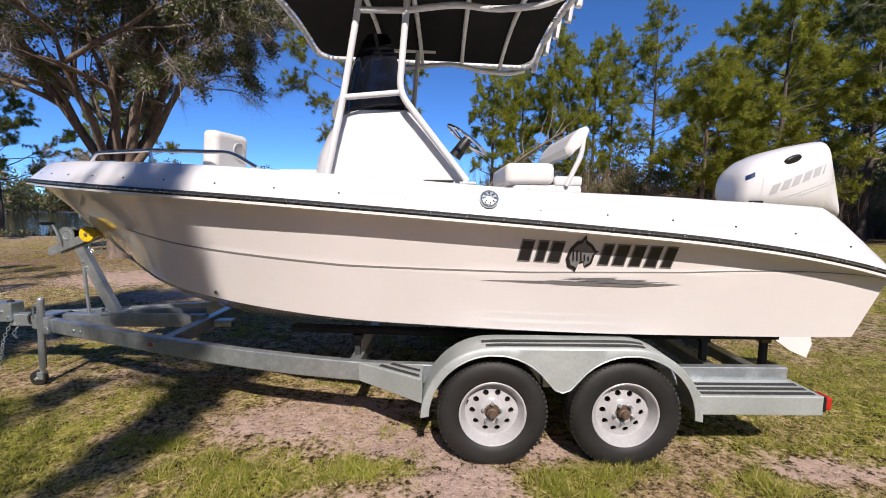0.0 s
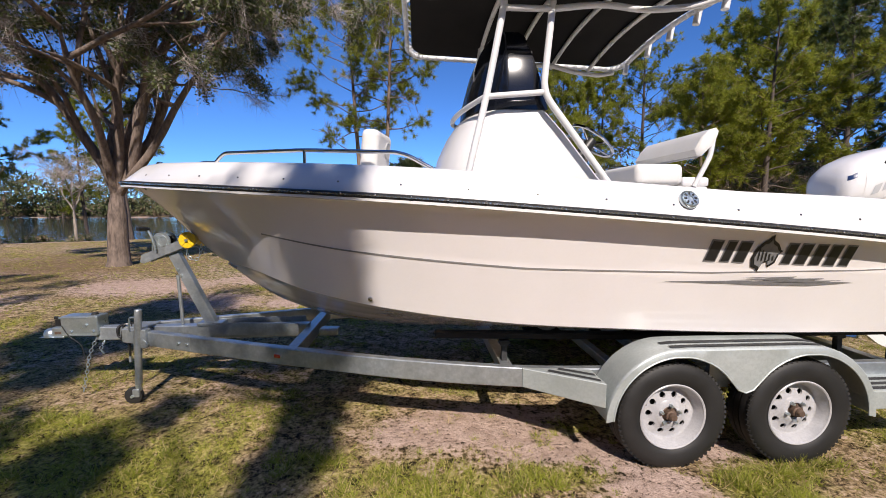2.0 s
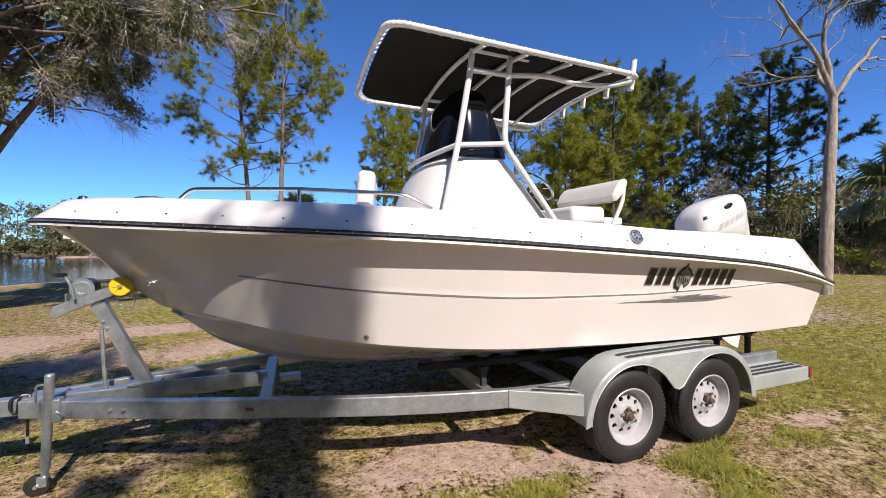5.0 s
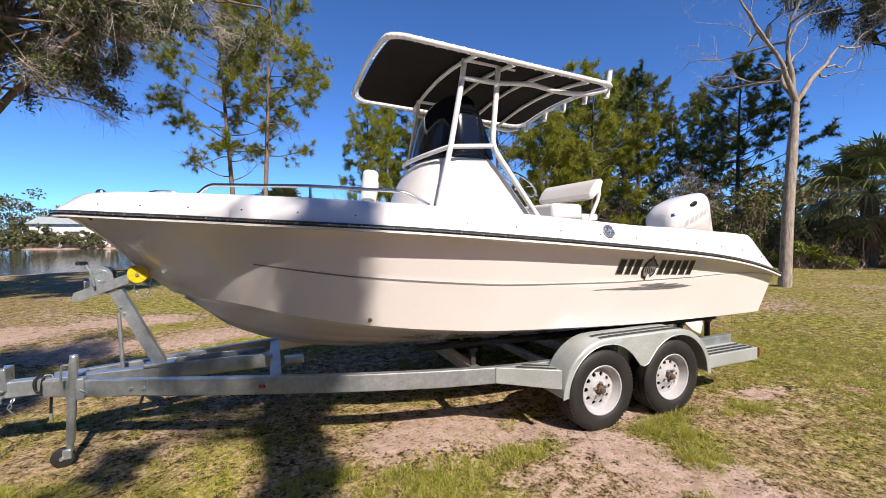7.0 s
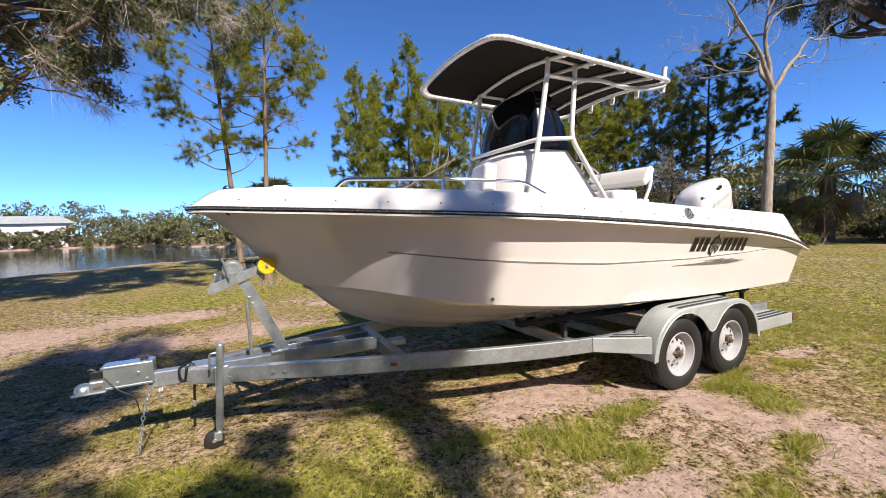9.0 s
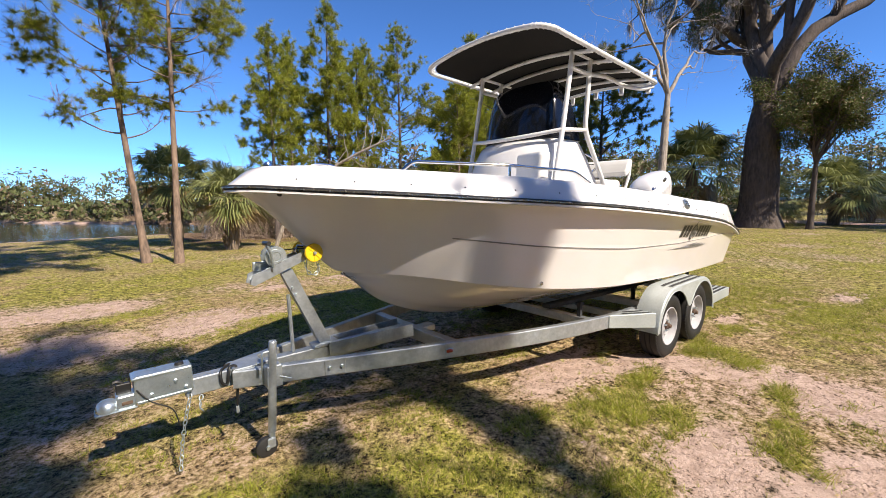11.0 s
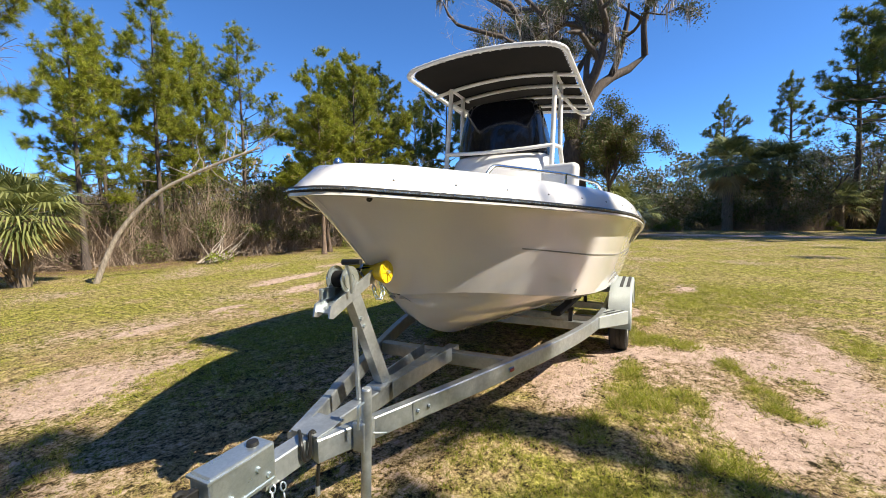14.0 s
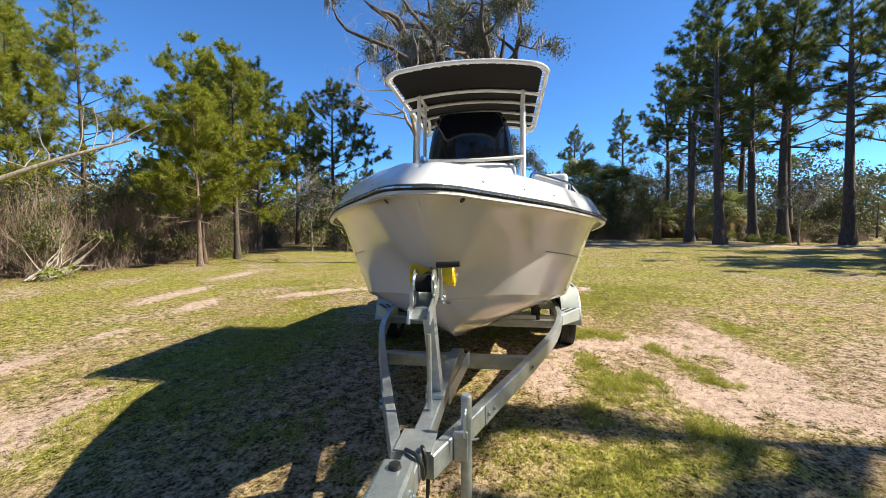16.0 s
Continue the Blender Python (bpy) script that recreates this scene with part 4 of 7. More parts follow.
part("lacing", lace, PAINTED, ttop, "white lacing cord round the edge tube", smooth=False)
for x in (-0.60, -0.24, 0.16, 0.55):
    pts = [(x, TW * t, top_z(x, TW * t) - 0.022) for t in (i / 8 - 1 for i in range(17))]
    part("bow_tube", tubed(pts, 0.0195, 10), PAINTED, ttop)
for y in (-0.68, -0.34, 0.0, 0.34, 0.68):
    x = TX1 + (0.03 if abs(y) < 0.6 else 0.0)
    z = top_z(TX1, y)
    d = Vector((0.16, 0, 1)).normalized()
    a, b = Vector((x, y, z)) - d * 0.10, Vector((x, y, z)) + d * (0.17)
    rod = part("rod_holder", tubed([a, a.lerp(b, 0.97), b], [0.026, 0.026, 0.030], 14), PAINTED, ttop, "white tube rod holder")
    part("rod_holder_mouth", lathe(bmesh.new(), [(0.0005, 0.001), (0.021, 0.001), (0.021, -0.001)], 12, Matrix.Translation(b) @ d.to_track_quat("Z", "Y").to_matrix().to_4x4()), BLACKPLASTIC, rod)

# ---- outboard motor on the transom ----
motor = empty("outboard_motor", (2.45, CL + 0.07, 0), label="white outboard motor with grey graphics on the transom", category="outboard motor")


COWL = [(0.045, 1.62, 1.76, 0.10), (0.055, 1.58, 1.83, 0.165), (0.09, 1.56, 1.90, 0.215), (0.17, 1.54, 1.975, 0.24), (0.32, 1.53, 2.042, 0.252), (0.50, 1.52, 2.09, 0.25), (0.68, 1.51, 2.125, 0.235), (0.765, 1.50, 2.138, 0.215), (0.785, 1.50, 2.10, 0.20), (0.85, 1.49, 1.83, 0.185), (0.905, 1.48, 1.62, 0.165), (0.92, 1.48, 1.56, 0.15)]


def on_cowl(x, z, lift):
    """The point of the cowling's port side at x and z."""
    z0, z1, w = (float(np.interp(x, [q[0] for q in COWL], [q[i] for q in COWL])) for i in (1, 2, 3))
    up = min(abs(z - (z0 + z1) / 2) / ((z1 - z0) / 2), 0.99) ** (1 / 0.8)
    return (x, -w * math.sqrt(1 - up * up) ** 0.7 - lift, z)


def cowl_patch(a, b, c, d, lift=0.002):
    """A thin decal on the cowling between four corners (x, z)."""
    bm = bmesh.new()
    rows = []
    for j in range(5):
        v = j / 4
        rows.append([on_cowl((a[0] * (1 - u) + b[0] * u) * (1 - v) + (d[0] * (1 - u) + c[0] * u) * v, (a[1] * (1 - u) + b[1] * u) * (1 - v) + (d[1] * (1 - u) + c[1] * u) * v, lift) for u in (i / 4 for i in range(5))])
    return grid(bm, rows)


def cowling():
    """Sections across the motor from front to back, as (x, bottom, top, half width)."""
    bm = bmesh.new()
    secs = COWL
    rows = []
    for x, z0, z1, w in secs:
        row = []
        for i in range(24):
            a = 2 * math.pi * i / 24
            c, s_ = math.cos(a), math.sin(a)
            row.append(bm.verts.new((x, w * math.copysign(abs(c) ** 0.7, c), (z0 + z1) / 2 + (z1 - z0) / 2 * math.copysign(abs(s_) ** 0.8, s_))))
        rows.append(row)
    for a, b in zip(rows, rows[1:]):
        for i in range(24):
            j = (i + 1) % 24
            bm.faces.new((a[i], a[j], b[j], b[i]))
    bm.faces.new(rows[0][::-1])
    bm.faces.new(rows[-1])
    return bm


cowl = part("cowling", cowling(), CAPCOAT, motor, "glossy white motor cowling")
mid_m = boxed((0.05, -0.15, 1.05), (0.72, 0.15, 1.52), 0.06, None, 3)
part("midsection", mid_m, CAPCOAT, motor)
part("lower_leg", prism(bmesh.new(), [(0.22, 1.10), (0.62, 1.10), (0.60, 0.62), (0.70, 0.60), (0.70, 0.56), (0.10, 0.56), (0.12, 0.60), (0.26, 0.64)], -0.05, 0.05), CAPCOAT, motor, "white gearcase leg")
part("skeg", prism(bmesh.new(), [(0.55, 0.44), (0.91, 0.40), (0.93, 0.32), (0.89, 0.19), (0.73, 0.26), (0.60, 0.35)], -0.018, 0.018), CAPCOAT, motor, "white skeg below the gearcase")
gear = [(0.0005, -0.22), (0.03, -0.19), (0.055, -0.10), (0.06, 0.05), (0.05, 0.2), (0.0005, 0.24)]
part("gearcase", lathe(bmesh.new(), gear, 16, Matrix.Translation((0.40, 0, 0.53)) @ Matrix.Rotation(radians(90), 4, "Y")), CAPCOAT, motor)
for i in range(3):
    a = 2 * math.pi * i / 3 + 0.4
    part("propeller_blade", boxed((0.58, -0.05, 0.04), (0.60, 0.05, 0.16), 0.006, Matrix.Translation((0, 0, 0.53)) @ Matrix.Rotation(a, 4, "X") @ Matrix.Rotation(0.3, 4, "Z")), CHROME, motor)
part("clamp_bracket", boxed((-0.22, -0.14, 1.05), (0.08, 0.14, 1.50), 0.02), BLACKPLASTIC, motor)
oval = bmesh.new()
lathe(oval, [(0.0005, 0.010), (0.03, 0.009), (0.040, 0.004), (0.046, -0.01)], 20, Matrix.Translation((0.42, -0.232, 1.96)) @ Matrix.Rotation(radians(-22), 4, "Y") @ Matrix.Rotation(radians(12), 4, "X") @ ROT_Y @ Matrix.Diagonal((1.7, 0.75, 1, 1)))
part("air_intake", oval, BLACKPLASTIC, cowl, "black oval air intake")
for i, w in enumerate((0.072, 0.075, 0.072, 0.075, 0.074, 0.026)):
    x, z, w = 0.235 + i * 0.086, 1.665 + i * 0.036, w - 0.012
    part("graphic_block", cowl_patch((x, z), (x + w, z + 0.4 * w), (x + w + 0.026, z + 0.4 * w + 0.084), (x + 0.026, z + 0.084)), MOTORGREY, cowl)
for x0, x1, z in ((0.36, 0.80, 1.642), (0.48, 0.80, 1.66)):
    part("graphic_line", cowl_patch((x0, z), (x1, z + 0.36 * (x1 - x0)), (x1, z + 0.008 + 0.36 * (x1 - x0)), (x0, z + 0.004)), MOTORGREY, cowl)
part("emblem_plate", cowl_patch((0.072, 1.79), (0.125, 1.82), (0.132, 1.86), (0.08, 1.83), 0.003), MOTORBLUE, cowl)
part("cowl_panel_edge", cowl_patch((0.165, 1.60), (0.175, 1.60), (0.20, 1.90), (0.19, 1.90), 0.003), CAPCOAT, cowl)
part("cowl_seam", boxed((0.10, -0.238, 1.604), (0.20, -0.2, 1.622), 0.004), BLACKPLASTIC, cowl)

# ---- trailer ----
trailer = empty("boat_trailer", (0, CL, 0), label="galvanised tandem-axle boat trailer standing on grass", category="trailer")


def beam(path, width, z0, z1, bevel=0.006):
    """A rectangular beam along a path of (x, y)."""
    bm = bmesh.new()
    p = [Vector((x, y, 0)) for x, y in path]
    rows = []
    for i in range(len(p)):
        a, b = p[max(i - 1, 0)], p[min(i + 1, len(p) - 1)]
        d = (b - a).normalized()
        n = Vector((-d.y, d.x, 0)) * width / 2
        c = bevel
        o, q = p[i] + n, p[i] - n
        e = n.normalized() * c
        zz0, zz1 = (z0[i], z1[i]) if isinstance(z0, (list, tuple)) else (z0, z1)
        rows.append([(o.x, o.y, zz0 + c), (o.x, o.y, zz1 - c), (o.x - e.x, o.y - e.y, zz1), (q.x + e.x, q.y + e.y, zz1), (q.x, q.y, zz1 - c), (q.x, q.y, zz0 + c), (q.x + e.x, q.y + e.y, zz0), (o.x - e.x, o.y - e.y, zz0), (o.x, o.y, zz0 + c)])
    grid(bm, rows)
    bmesh.ops.remove_doubles(bm, verts=bm.verts, dist=0.0005)
    for r in (rows[0], rows[-1]):
        bm.faces.new([min(bm.verts, key=lambda v: (v.co - Vector(q)).length_squared) for q in r[:-1]])
    return bm


# local y: port side negative; outer face of the port beam runs through these points
OUT = smooth_path([(-3.62, -0.10, 0), (-3.03, -0.315, 0), (-2.22, -0.60, 0), (-1.35, -0.875, 0), (-0.85, -0.985, 0), (-0.45, -1.045, 0), (0.1, -1.07, 0), (2.2, -1.07, 0)], 40)
for s in (1, -1):
    path = [(p[0], s * (p[1] + 0.03)) for p in OUT]
    zt = [float(np.interp(p[0], [-3.6, -2.2, -1.2, -0.5], [0.575, 0.565, 0.558, 0.545])) for p in path]
    zb = [z - float(np.interp(p[0], [-3.6, -2.2, -1, -0.5], [0.115, 0.125, 0.13, 0.125])) for z, p in zip(zt, path)]
    fb = part("frame_beam", beam(path, 0.06, zb, zt), GALV, trailer, "galvanised box-section frame beam")
    part("joint_plate", boxed((-0.07, -0.004, -0.055), (0.07, 0.004, 0.055), 0.003, Matrix.Translation((-3.03, s * -0.318, 0.515)) @ Matrix.Rotation(s * radians(-19), 4, "Z")), GALV, fb)
    for dx in (-0.04, 0.04):
        part("bolt", lathe(bmesh.new(), [(0.0005, 0.012), (0.010, 0.012), (0.012, 0.0)], 6, Matrix.Translation((-3.03 + dx, s * (-0.326 + 0.345 * -dx), 0.515)) @ (ROT_Y if s > 0 else ROT_Y.inverted())), ZINC, fb)
    # red side marker
    mk = Matrix.Translation((-2.22, s * -0.603, 0.503)) @ Matrix.Rotation(s * radians(-19), 4, "Z")
    lens = part("marker_lens", boxed((-0.027, -0.012, -0.014), (0.027, 0.012, 0.014), 0.010, mk, 3), AMBER, trailer, "small red side marker lamp")
    part("marker_base", boxed((-0.033, -0.006, -0.018), (0.033, 0.006, 0.018), 0.006, mk), GALV, trailer)
    # carpeted bunk boards on posts
    part("bunk_board", beam([(-1.1, s * -0.70), (0.2, s * -0.76), (2.35, s * -0.76)], 0.09, [0.655, 0.64, 0.64], [0.695, 0.68, 0.68]), CARPET, trailer, "black carpeted bunk board")
    for x in (-0.62, 0.55, 1.85, 2.28):
        # steel posts coloured dark to stand for the shade under the hull
        part("bunk_post", boxed((x - 0.02, s * -0.76 - 0.02, 0.42), (x + 0.02, s * -0.76 + 0.02, 0.645), 0.004), GRIPSHADE, trailer)
        part("bunk_bracket", boxed((x - 0.035, s * -0.76 - 0.03, 0.61), (x + 0.035, s * -0.76 + 0.03, 0.645), 0.006), RUST if x > 2 else GRIPSHADE, trailer)
for x, z0, z1, w in ((-2.13, 0.45, 0.55, 0.58), (-0.62, 0.42, 0.50, 1.0), (0.55, 0.40, 0.48, 1.04), (1.85, 0.40, 0.48, 1.04), (2.18, 0.37, 0.45, 1.04)):
    part("cross_member", boxed((x - 0.04, -w, z0), (x + 0.04, w, z1), 0.005), GALV, trailer)
for x in (0.288, 1.083):
    part("axle", boxed((x - 0.035, -1.1, 0.29), (x + 0.035, 1.1, 0.36), 0.006), GALV, trailer, "square axle tube")
# tongue: centre beam from the coupler back to the first cross member
part("tongue", beam([(-3.88, 0), (-2.15, 0)], 0.085, 0.465, 0.575), GALV, trailer, "galvanised tongue beam")
part("gusset_plate", prism(bmesh.new(), [(-3.62, 0.577), (-3.43, 0.577), (-3.43, 0.584), (-3.62, 0.584)], -0.085, 0.085), GALV, trailer)
for s in (-1, 1):
    part("tongue_wing", boxed((-2.95, s * 0.07 - 0.004, 0.50), (-2.2, s * 0.07 + 0.004, 0.605), 0.003, Matrix.Translation((-2.95, 0, 0)) @ Matrix.Rotation(s * radians(4), 4, "Z") @ Matrix.Translation((2.95, 0, 0))), GALV, trailer)
part("keel_roller_mount", boxed((-2.06, -0.05, 0.47), (-1.90, 0.05, 0.53), 0.01), GALV, trailer)
# surge brake actuator and ball coupler
act = part("actuator", boxed((-4.13, -0.062, 0.515), (-3.84, 0.062, 0.675), 0.010), ZINC, trailer, "zinc-plated surge brake actuator housing")
part("actuator_cap", lathe(bmesh.new(), [(0.0005, 0.018), (0.022, 0.016), (0.026, 0.0)], 14, Matrix.Translation((-3.90, 0.0, 0.675))), BLACKPLASTIC, act)
part("actuator_lip", boxed((-4.14, -0.066, 0.655), (-3.92, 0.066, 0.668), 0.003), ZINC, act)
part("actuator_flange", boxed((-4.12, -0.068, 0.512), (-3.85, -0.060, 0.526), 0.002), ZINC, act)
for x, z in ((-4.05, 0.55), (-3.93, 0.60), (-3.88, 0.55)):
    part("bolt", lathe(bmesh.new(), [(0.0005, 0.012), (0.010, 0.012), (0.012, 0.0)], 6, Matrix.Translation((x, -0.062, z)) @ ROT_Y), ZINC, act)
coup = boxed((-4.31, -0.056, 0.494), (-4.12, 0.056, 0.503), 0.004)
box(coup, (-4.215, -0.05, 0.50), (-4.12, 0.05, 0.582), 0.012)
lathe(coup, [(0.056, 0.0), (0.055, 0.02), (0.047, 0.045), (0.03, 0.060), (0.0005, 0.066)], 20, Matrix.Translation((-4.252, 0, 0.50)))
coupler = part("ball_coupler", coup, ZINC, trailer, "zinc ball coupler")
part("latch_plate", boxed((-4.21, -0.016, 0.58), (-4.14, 0.016, 0.64), 0.006), BLACKPLASTIC, coupler)
part("coupler_latch", tubed(rounded([(-4.15, 0, 0.57), (-4.17, 0, 0.63), (-4.20, 0, 0.655), (-4.22, 0, 0.65)], 0.02), 0.011, 8), BLACKPLASTIC, coupler, "black latch lever")
part("coupler_sticker", boxed((-4.19, -0.052, 0.525), (-4.14, -0.0485, 0.545), 0.001), RUST, coupler)
# safety chains and wiring
chain_bm = bmesh.new()
tube(chain_bm, [(0.011 * math.cos(a), 0.0, 0.017 * math.sin(a)) for a in (2 * math.pi * i / 12 for i in range(12))], 0.0035, 5, True)
chain_me = bpy.data.meshes.new("chain_link")
chain_bm.to_mesh(chain_me)
chain_bm.free()
chain_me.materials.append(ZINC)


def chain(path, parent, step=0.027):
    p = np.array(path, float)
    k = np.r_[0, np.cumsum(np.linalg.norm(np.diff(p, axis=0), axis=1))]
    q = smooth_path(path, max(3, int(k[-1] / step)))
    for i in range(len(q) - 1):
        a, b = Vector(q[i]), Vector(q[i + 1])
        o = link("chain_link", chain_me, ZINC, parent)
        o.matrix_basis = Matrix.Translation((a + b) / 2) @ (b - a).to_track_quat("Z", "Y").to_matrix().to_4x4() @ Matrix.Rotation(radians(90 * (i % 2)), 4, "Z")


chain([(-3.86, -0.06, 0.49), (-3.90, -0.09, 0.36), (-3.93, -0.10, 0.2), (-3.95, -0.12, 0.06)], trailer)
chain([(-3.80, -0.05, 0.47), (-3.82, -0.08, 0.40), (-3.80, -0.07, 0.36)], trailer)
part("brake_hose", tubed(smooth_path([(-4.12, -0.065, 0.60), (-4.06, -0.08, 0.52), (-3.96, -0.09, 0.44), (-3.93, -0.10, 0.33)], 16), 0.004, 6), BLACKPLASTIC, trailer)
part("wiring_loop", tubed(smooth_path([(-3.62, 0.03, 0.588), (-3.66, -0.02, 0.592), (-3.69, -0.055, 0.57), (-3.68, -0.062, 0.50), (-3.66, -0.06, 0.49), (-3.645, -0.065, 0.55), (-3.63, -0.05, 0.60), (-3.60, -0.04, 0.595), (-3.59, -0.062, 0.54), (-3.60, -0.065, 0.42), (-3.605, -0.06, 0.33)], 48), 0.009, 8), BLACKPLASTIC, trailer, "black trailer wiring lead")
part("wiring_plug", boxed((-3.615, -0.068, 0.28), (-3.595, -0.052, 0.33), 0.003), GALV, trailer)
# swing-up jack on the port side
jx, jy = -3.41, -0.22
jack = part("jack_tube", tubed([(jx - 0.035, jy, 0.16), (jx, jy, 0.755), (jx, jy, 0.765)], [0.026, 0.026, 0.022], 16), GALV, trailer, "galvanised jack tube")
part("inner_tube", tubed([(jx - 0.040, jy, 0.08), (jx - 0.035, jy, 0.20)], 0.021, 14), ZINC, jack)
part("crank", tubed(rounded([(jx - 0.0, jy, 0.70), (jx - 0.07, jy, 0.70), (jx - 0.075, jy, 0.60), (jx - 0.075, jy, 0.585)], 0.02), 0.007, 8), ZINC, jack)
part("swivel_bracket", boxed((jx - 0.05, jy - 0.01, 0.45), (jx + 0.05, jy + 0.06, 0.60), 0.008), GALV, jack)
part("pull_pin", tubed([(jx + 0.03, jy - 0.01, 0.52), (jx + 0.09, jy - 0.05, 0.50)], 0.005, 6), ZINC, jack)
part("caster_fork", boxed((jx - 0.075, jy - 0.028, 0.055), (jx - 0.02, jy + 0.028, 0.125), 0.01), GALV, jack)
part("caster_wheel", lathe(bmesh.new(), [(0.0005, -0.02), (0.05, -0.022), (0.066, -0.016), (0.068, 0.0), (0.066, 0.016), (0.05, 0.022), (0.0005, 0.02)], 24, Matrix.Translation((jx - 0.075, jy, 0.066)) @ ROT_Y), RUBBER, jack, "black caster wheel")
part("caster_axle", lathe(bmesh.new(), [(0.0005, 0.036), (0.012, 0.036), (0.012, -0.036), (0.0005, -0.036)], 10, Matrix.Translation((jx - 0.075, jy, 0.066)) @ ROT_Y), ZINC, jack)
# winch post, winch and bow roller
post = part("winch_post", prism(bmesh.new(), [(-2.995, 0.575), (-2.905, 0.575), (-3.185, 1.185), (-3.265, 1.165)], -0.029, 0.029), GALV, trailer, "leaning galvanised winch post")
part("post_foot", boxed((-3.06, -0.055, 0.575), (-2.86, 0.055, 0.60), 0.005), GALV, post)
part("post_brace", tubed([(-3.20, 0.0, 0.58), (-3.215, 0.0, 1.0)], 0.014, 8), GALV, post)
for z in (0.98, 1.03):
    part("bolt", lathe(bmesh.new(), [(0.0005, 0.012), (0.010, 0.012), (0.012, 0.0)], 6, Matrix.Translation((-3.18 + (z - 1.0) * -0.46, -0.029, z + 0.02)) @ ROT_Y), ZINC, post)
for s in (-1, 1):
    part("bracket_plate", prism(bmesh.new(), [(-3.475, 1.115), (-3.445, 1.105), (-3.045, 1.265), (-3.03, 1.31), (-3.07, 1.325), (-3.46, 1.175)], s * 0.05 - 0.005, s * 0.05 + 0.005), GALV, post)
part("bracket_web", boxed((-3.45, -0.05, 1.125), (-3.15, 0.05, 1.135), 0.003, Matrix.Translation((-3.45, 0, 1.13)) @ Matrix.Rotation(radians(-22), 4, "Y") @ Matrix.Translation((3.45, 0, -1.13))), GALV, post)
winch = part("winch_frame", boxed((-3.37, -0.045, 1.17), (-3.22, 0.045, 1.20), 0.004, Matrix.Translation((-3.3, 0, 1.19)) @ Matrix.Rotation(radians(-20), 4, "Y") @ Matrix.Translation((3.3, 0, -1.19))), ZINC, post, "zinc hand winch")
for y in (-0.048, 0.048):
    part("winch_cheek", lathe(bmesh.new(), [(0.0005, 0.003), (0.03, 0.003), (0.032, 0.007), (0.05, 0.007), (0.052, 0.003), (0.072, 0.003), (0.072, -0.003), (0.0005, -0.003)], 28, Matrix.Translation((-3.30, y, 1.285)) @ ROT_Y), ZINC, winch)
part("strap_drum", lathe(bmesh.new(), [(0.0005, 0.042), (0.045, 0.042), (0.045, -0.042), (0.0005, -0.042)], 22, Matrix.Translation((-3.30, 0, 1.285)) @ ROT_Y), CANVAS, winch, "black strap wound on the drum")
part("winch_handle", tubed(rounded([(-3.33, -0.085, 1.22), (-3.345, -0.09, 1.32), (-3.38, -0.09, 1.385)], 0.03), 0.009, 8), ZINC, winch)
part("handle_grip", tubed([(-3.38, -0.075, 1.387), (-3.385, -0.19, 1.393)], [0.016, 0.014], 10), BLACKPLASTIC, winch, "black handle grip")
part("winch_strap", boxed((-3.28, -0.022, 1.322), (-3.06, 0.022, 1.326), 0.001), CANVAS, winch)
part("ratchet_lever", boxed((-3.43, 0.03, 1.19), (-3.33, 0.05, 1.25), 0.004), ZINC, winch)
roller = lathe(bmesh.new(), [(0.012, -0.125), (0.062, -0.125), (0.067, -0.117), (0.060, -0.09), (0.040, -0.03), (0.037, 0.0), (0.040, 0.03), (0.060, 0.09), (0.067, 0.117), (0.062, 0.125), (0.012, 0.125)], 30, Matrix.Translation((-3.06, 0, 1.298)) @ ROT_Y)
rol = part("bow_roller", roller, YELLOW, post, "yellow polyurethane bow roller")
for s in (-1, 1):
    for i in range(8):
        a = i * math.pi / 4
        part("roller_rib", boxed((0.016, -0.003, -0.004), (0.056, 0.003, 0.004), 0.001, Matrix.Translation((-3.06, s * 0.126, 1.298)) @ Matrix.Rotation(a, 4, "Y")), YELLOW, rol)
part("roller_axle", lathe(bmesh.new(), [(0.0005, 0.14), (0.011, 0.14), (0.011, -0.14), (0.0005, -0.14)], 12, Matrix.Translation((-3.06, 0, 1.298)) @ ROT_Y), ZINC, rol)
chain([(-3.10, -0.05, 1.25), (-3.09, -0.06, 1.16), (-3.04, -0.055, 1.13), (-3.0, -0.05, 1.17), (-3.0, -0.02, 1.26)], post)

# ---- wheels: tyre, white rim with round holes, hub ----
WR = 0.335


def tyre_mesh():
    prof = [(0.196, 0.075), (0.205, 0.088), (0.235, 0.099), (0.275, 0.102), (0.305, 0.096), (0.322, 0.084), (0.329, 0.072)]
    bm = bmesh.new()
    full = prof + [(WR, 0.055), (WR + 0.001, 0.028), (WR - 0.007, 0.026), (WR - 0.007, 0.020), (WR + 0.001, 0.018), (WR + 0.001, -0.018), (WR - 0.007, -0.020), (WR - 0.007, -0.026), (WR + 0.001, -0.028), (WR, -0.055)] + [(r, -z) for r, z in reversed(prof)]
    lathe(bm, full, 56, ROT_Y, closed=True)
    for i in range(64):                              # shoulder tread blocks
        a = 2 * math.pi * i / 64
        for s in (-1, 1):
            box(bm, (-0.0095, s * 0.074 - 0.014, 0.316), (0.0095, s * 0.074 + 0.014, 0.3312), 0.0, Matrix.Rotation(a, 4, "Y") @ Matrix.Rotation(s * 0.25, 4, "Z"))
    return bm


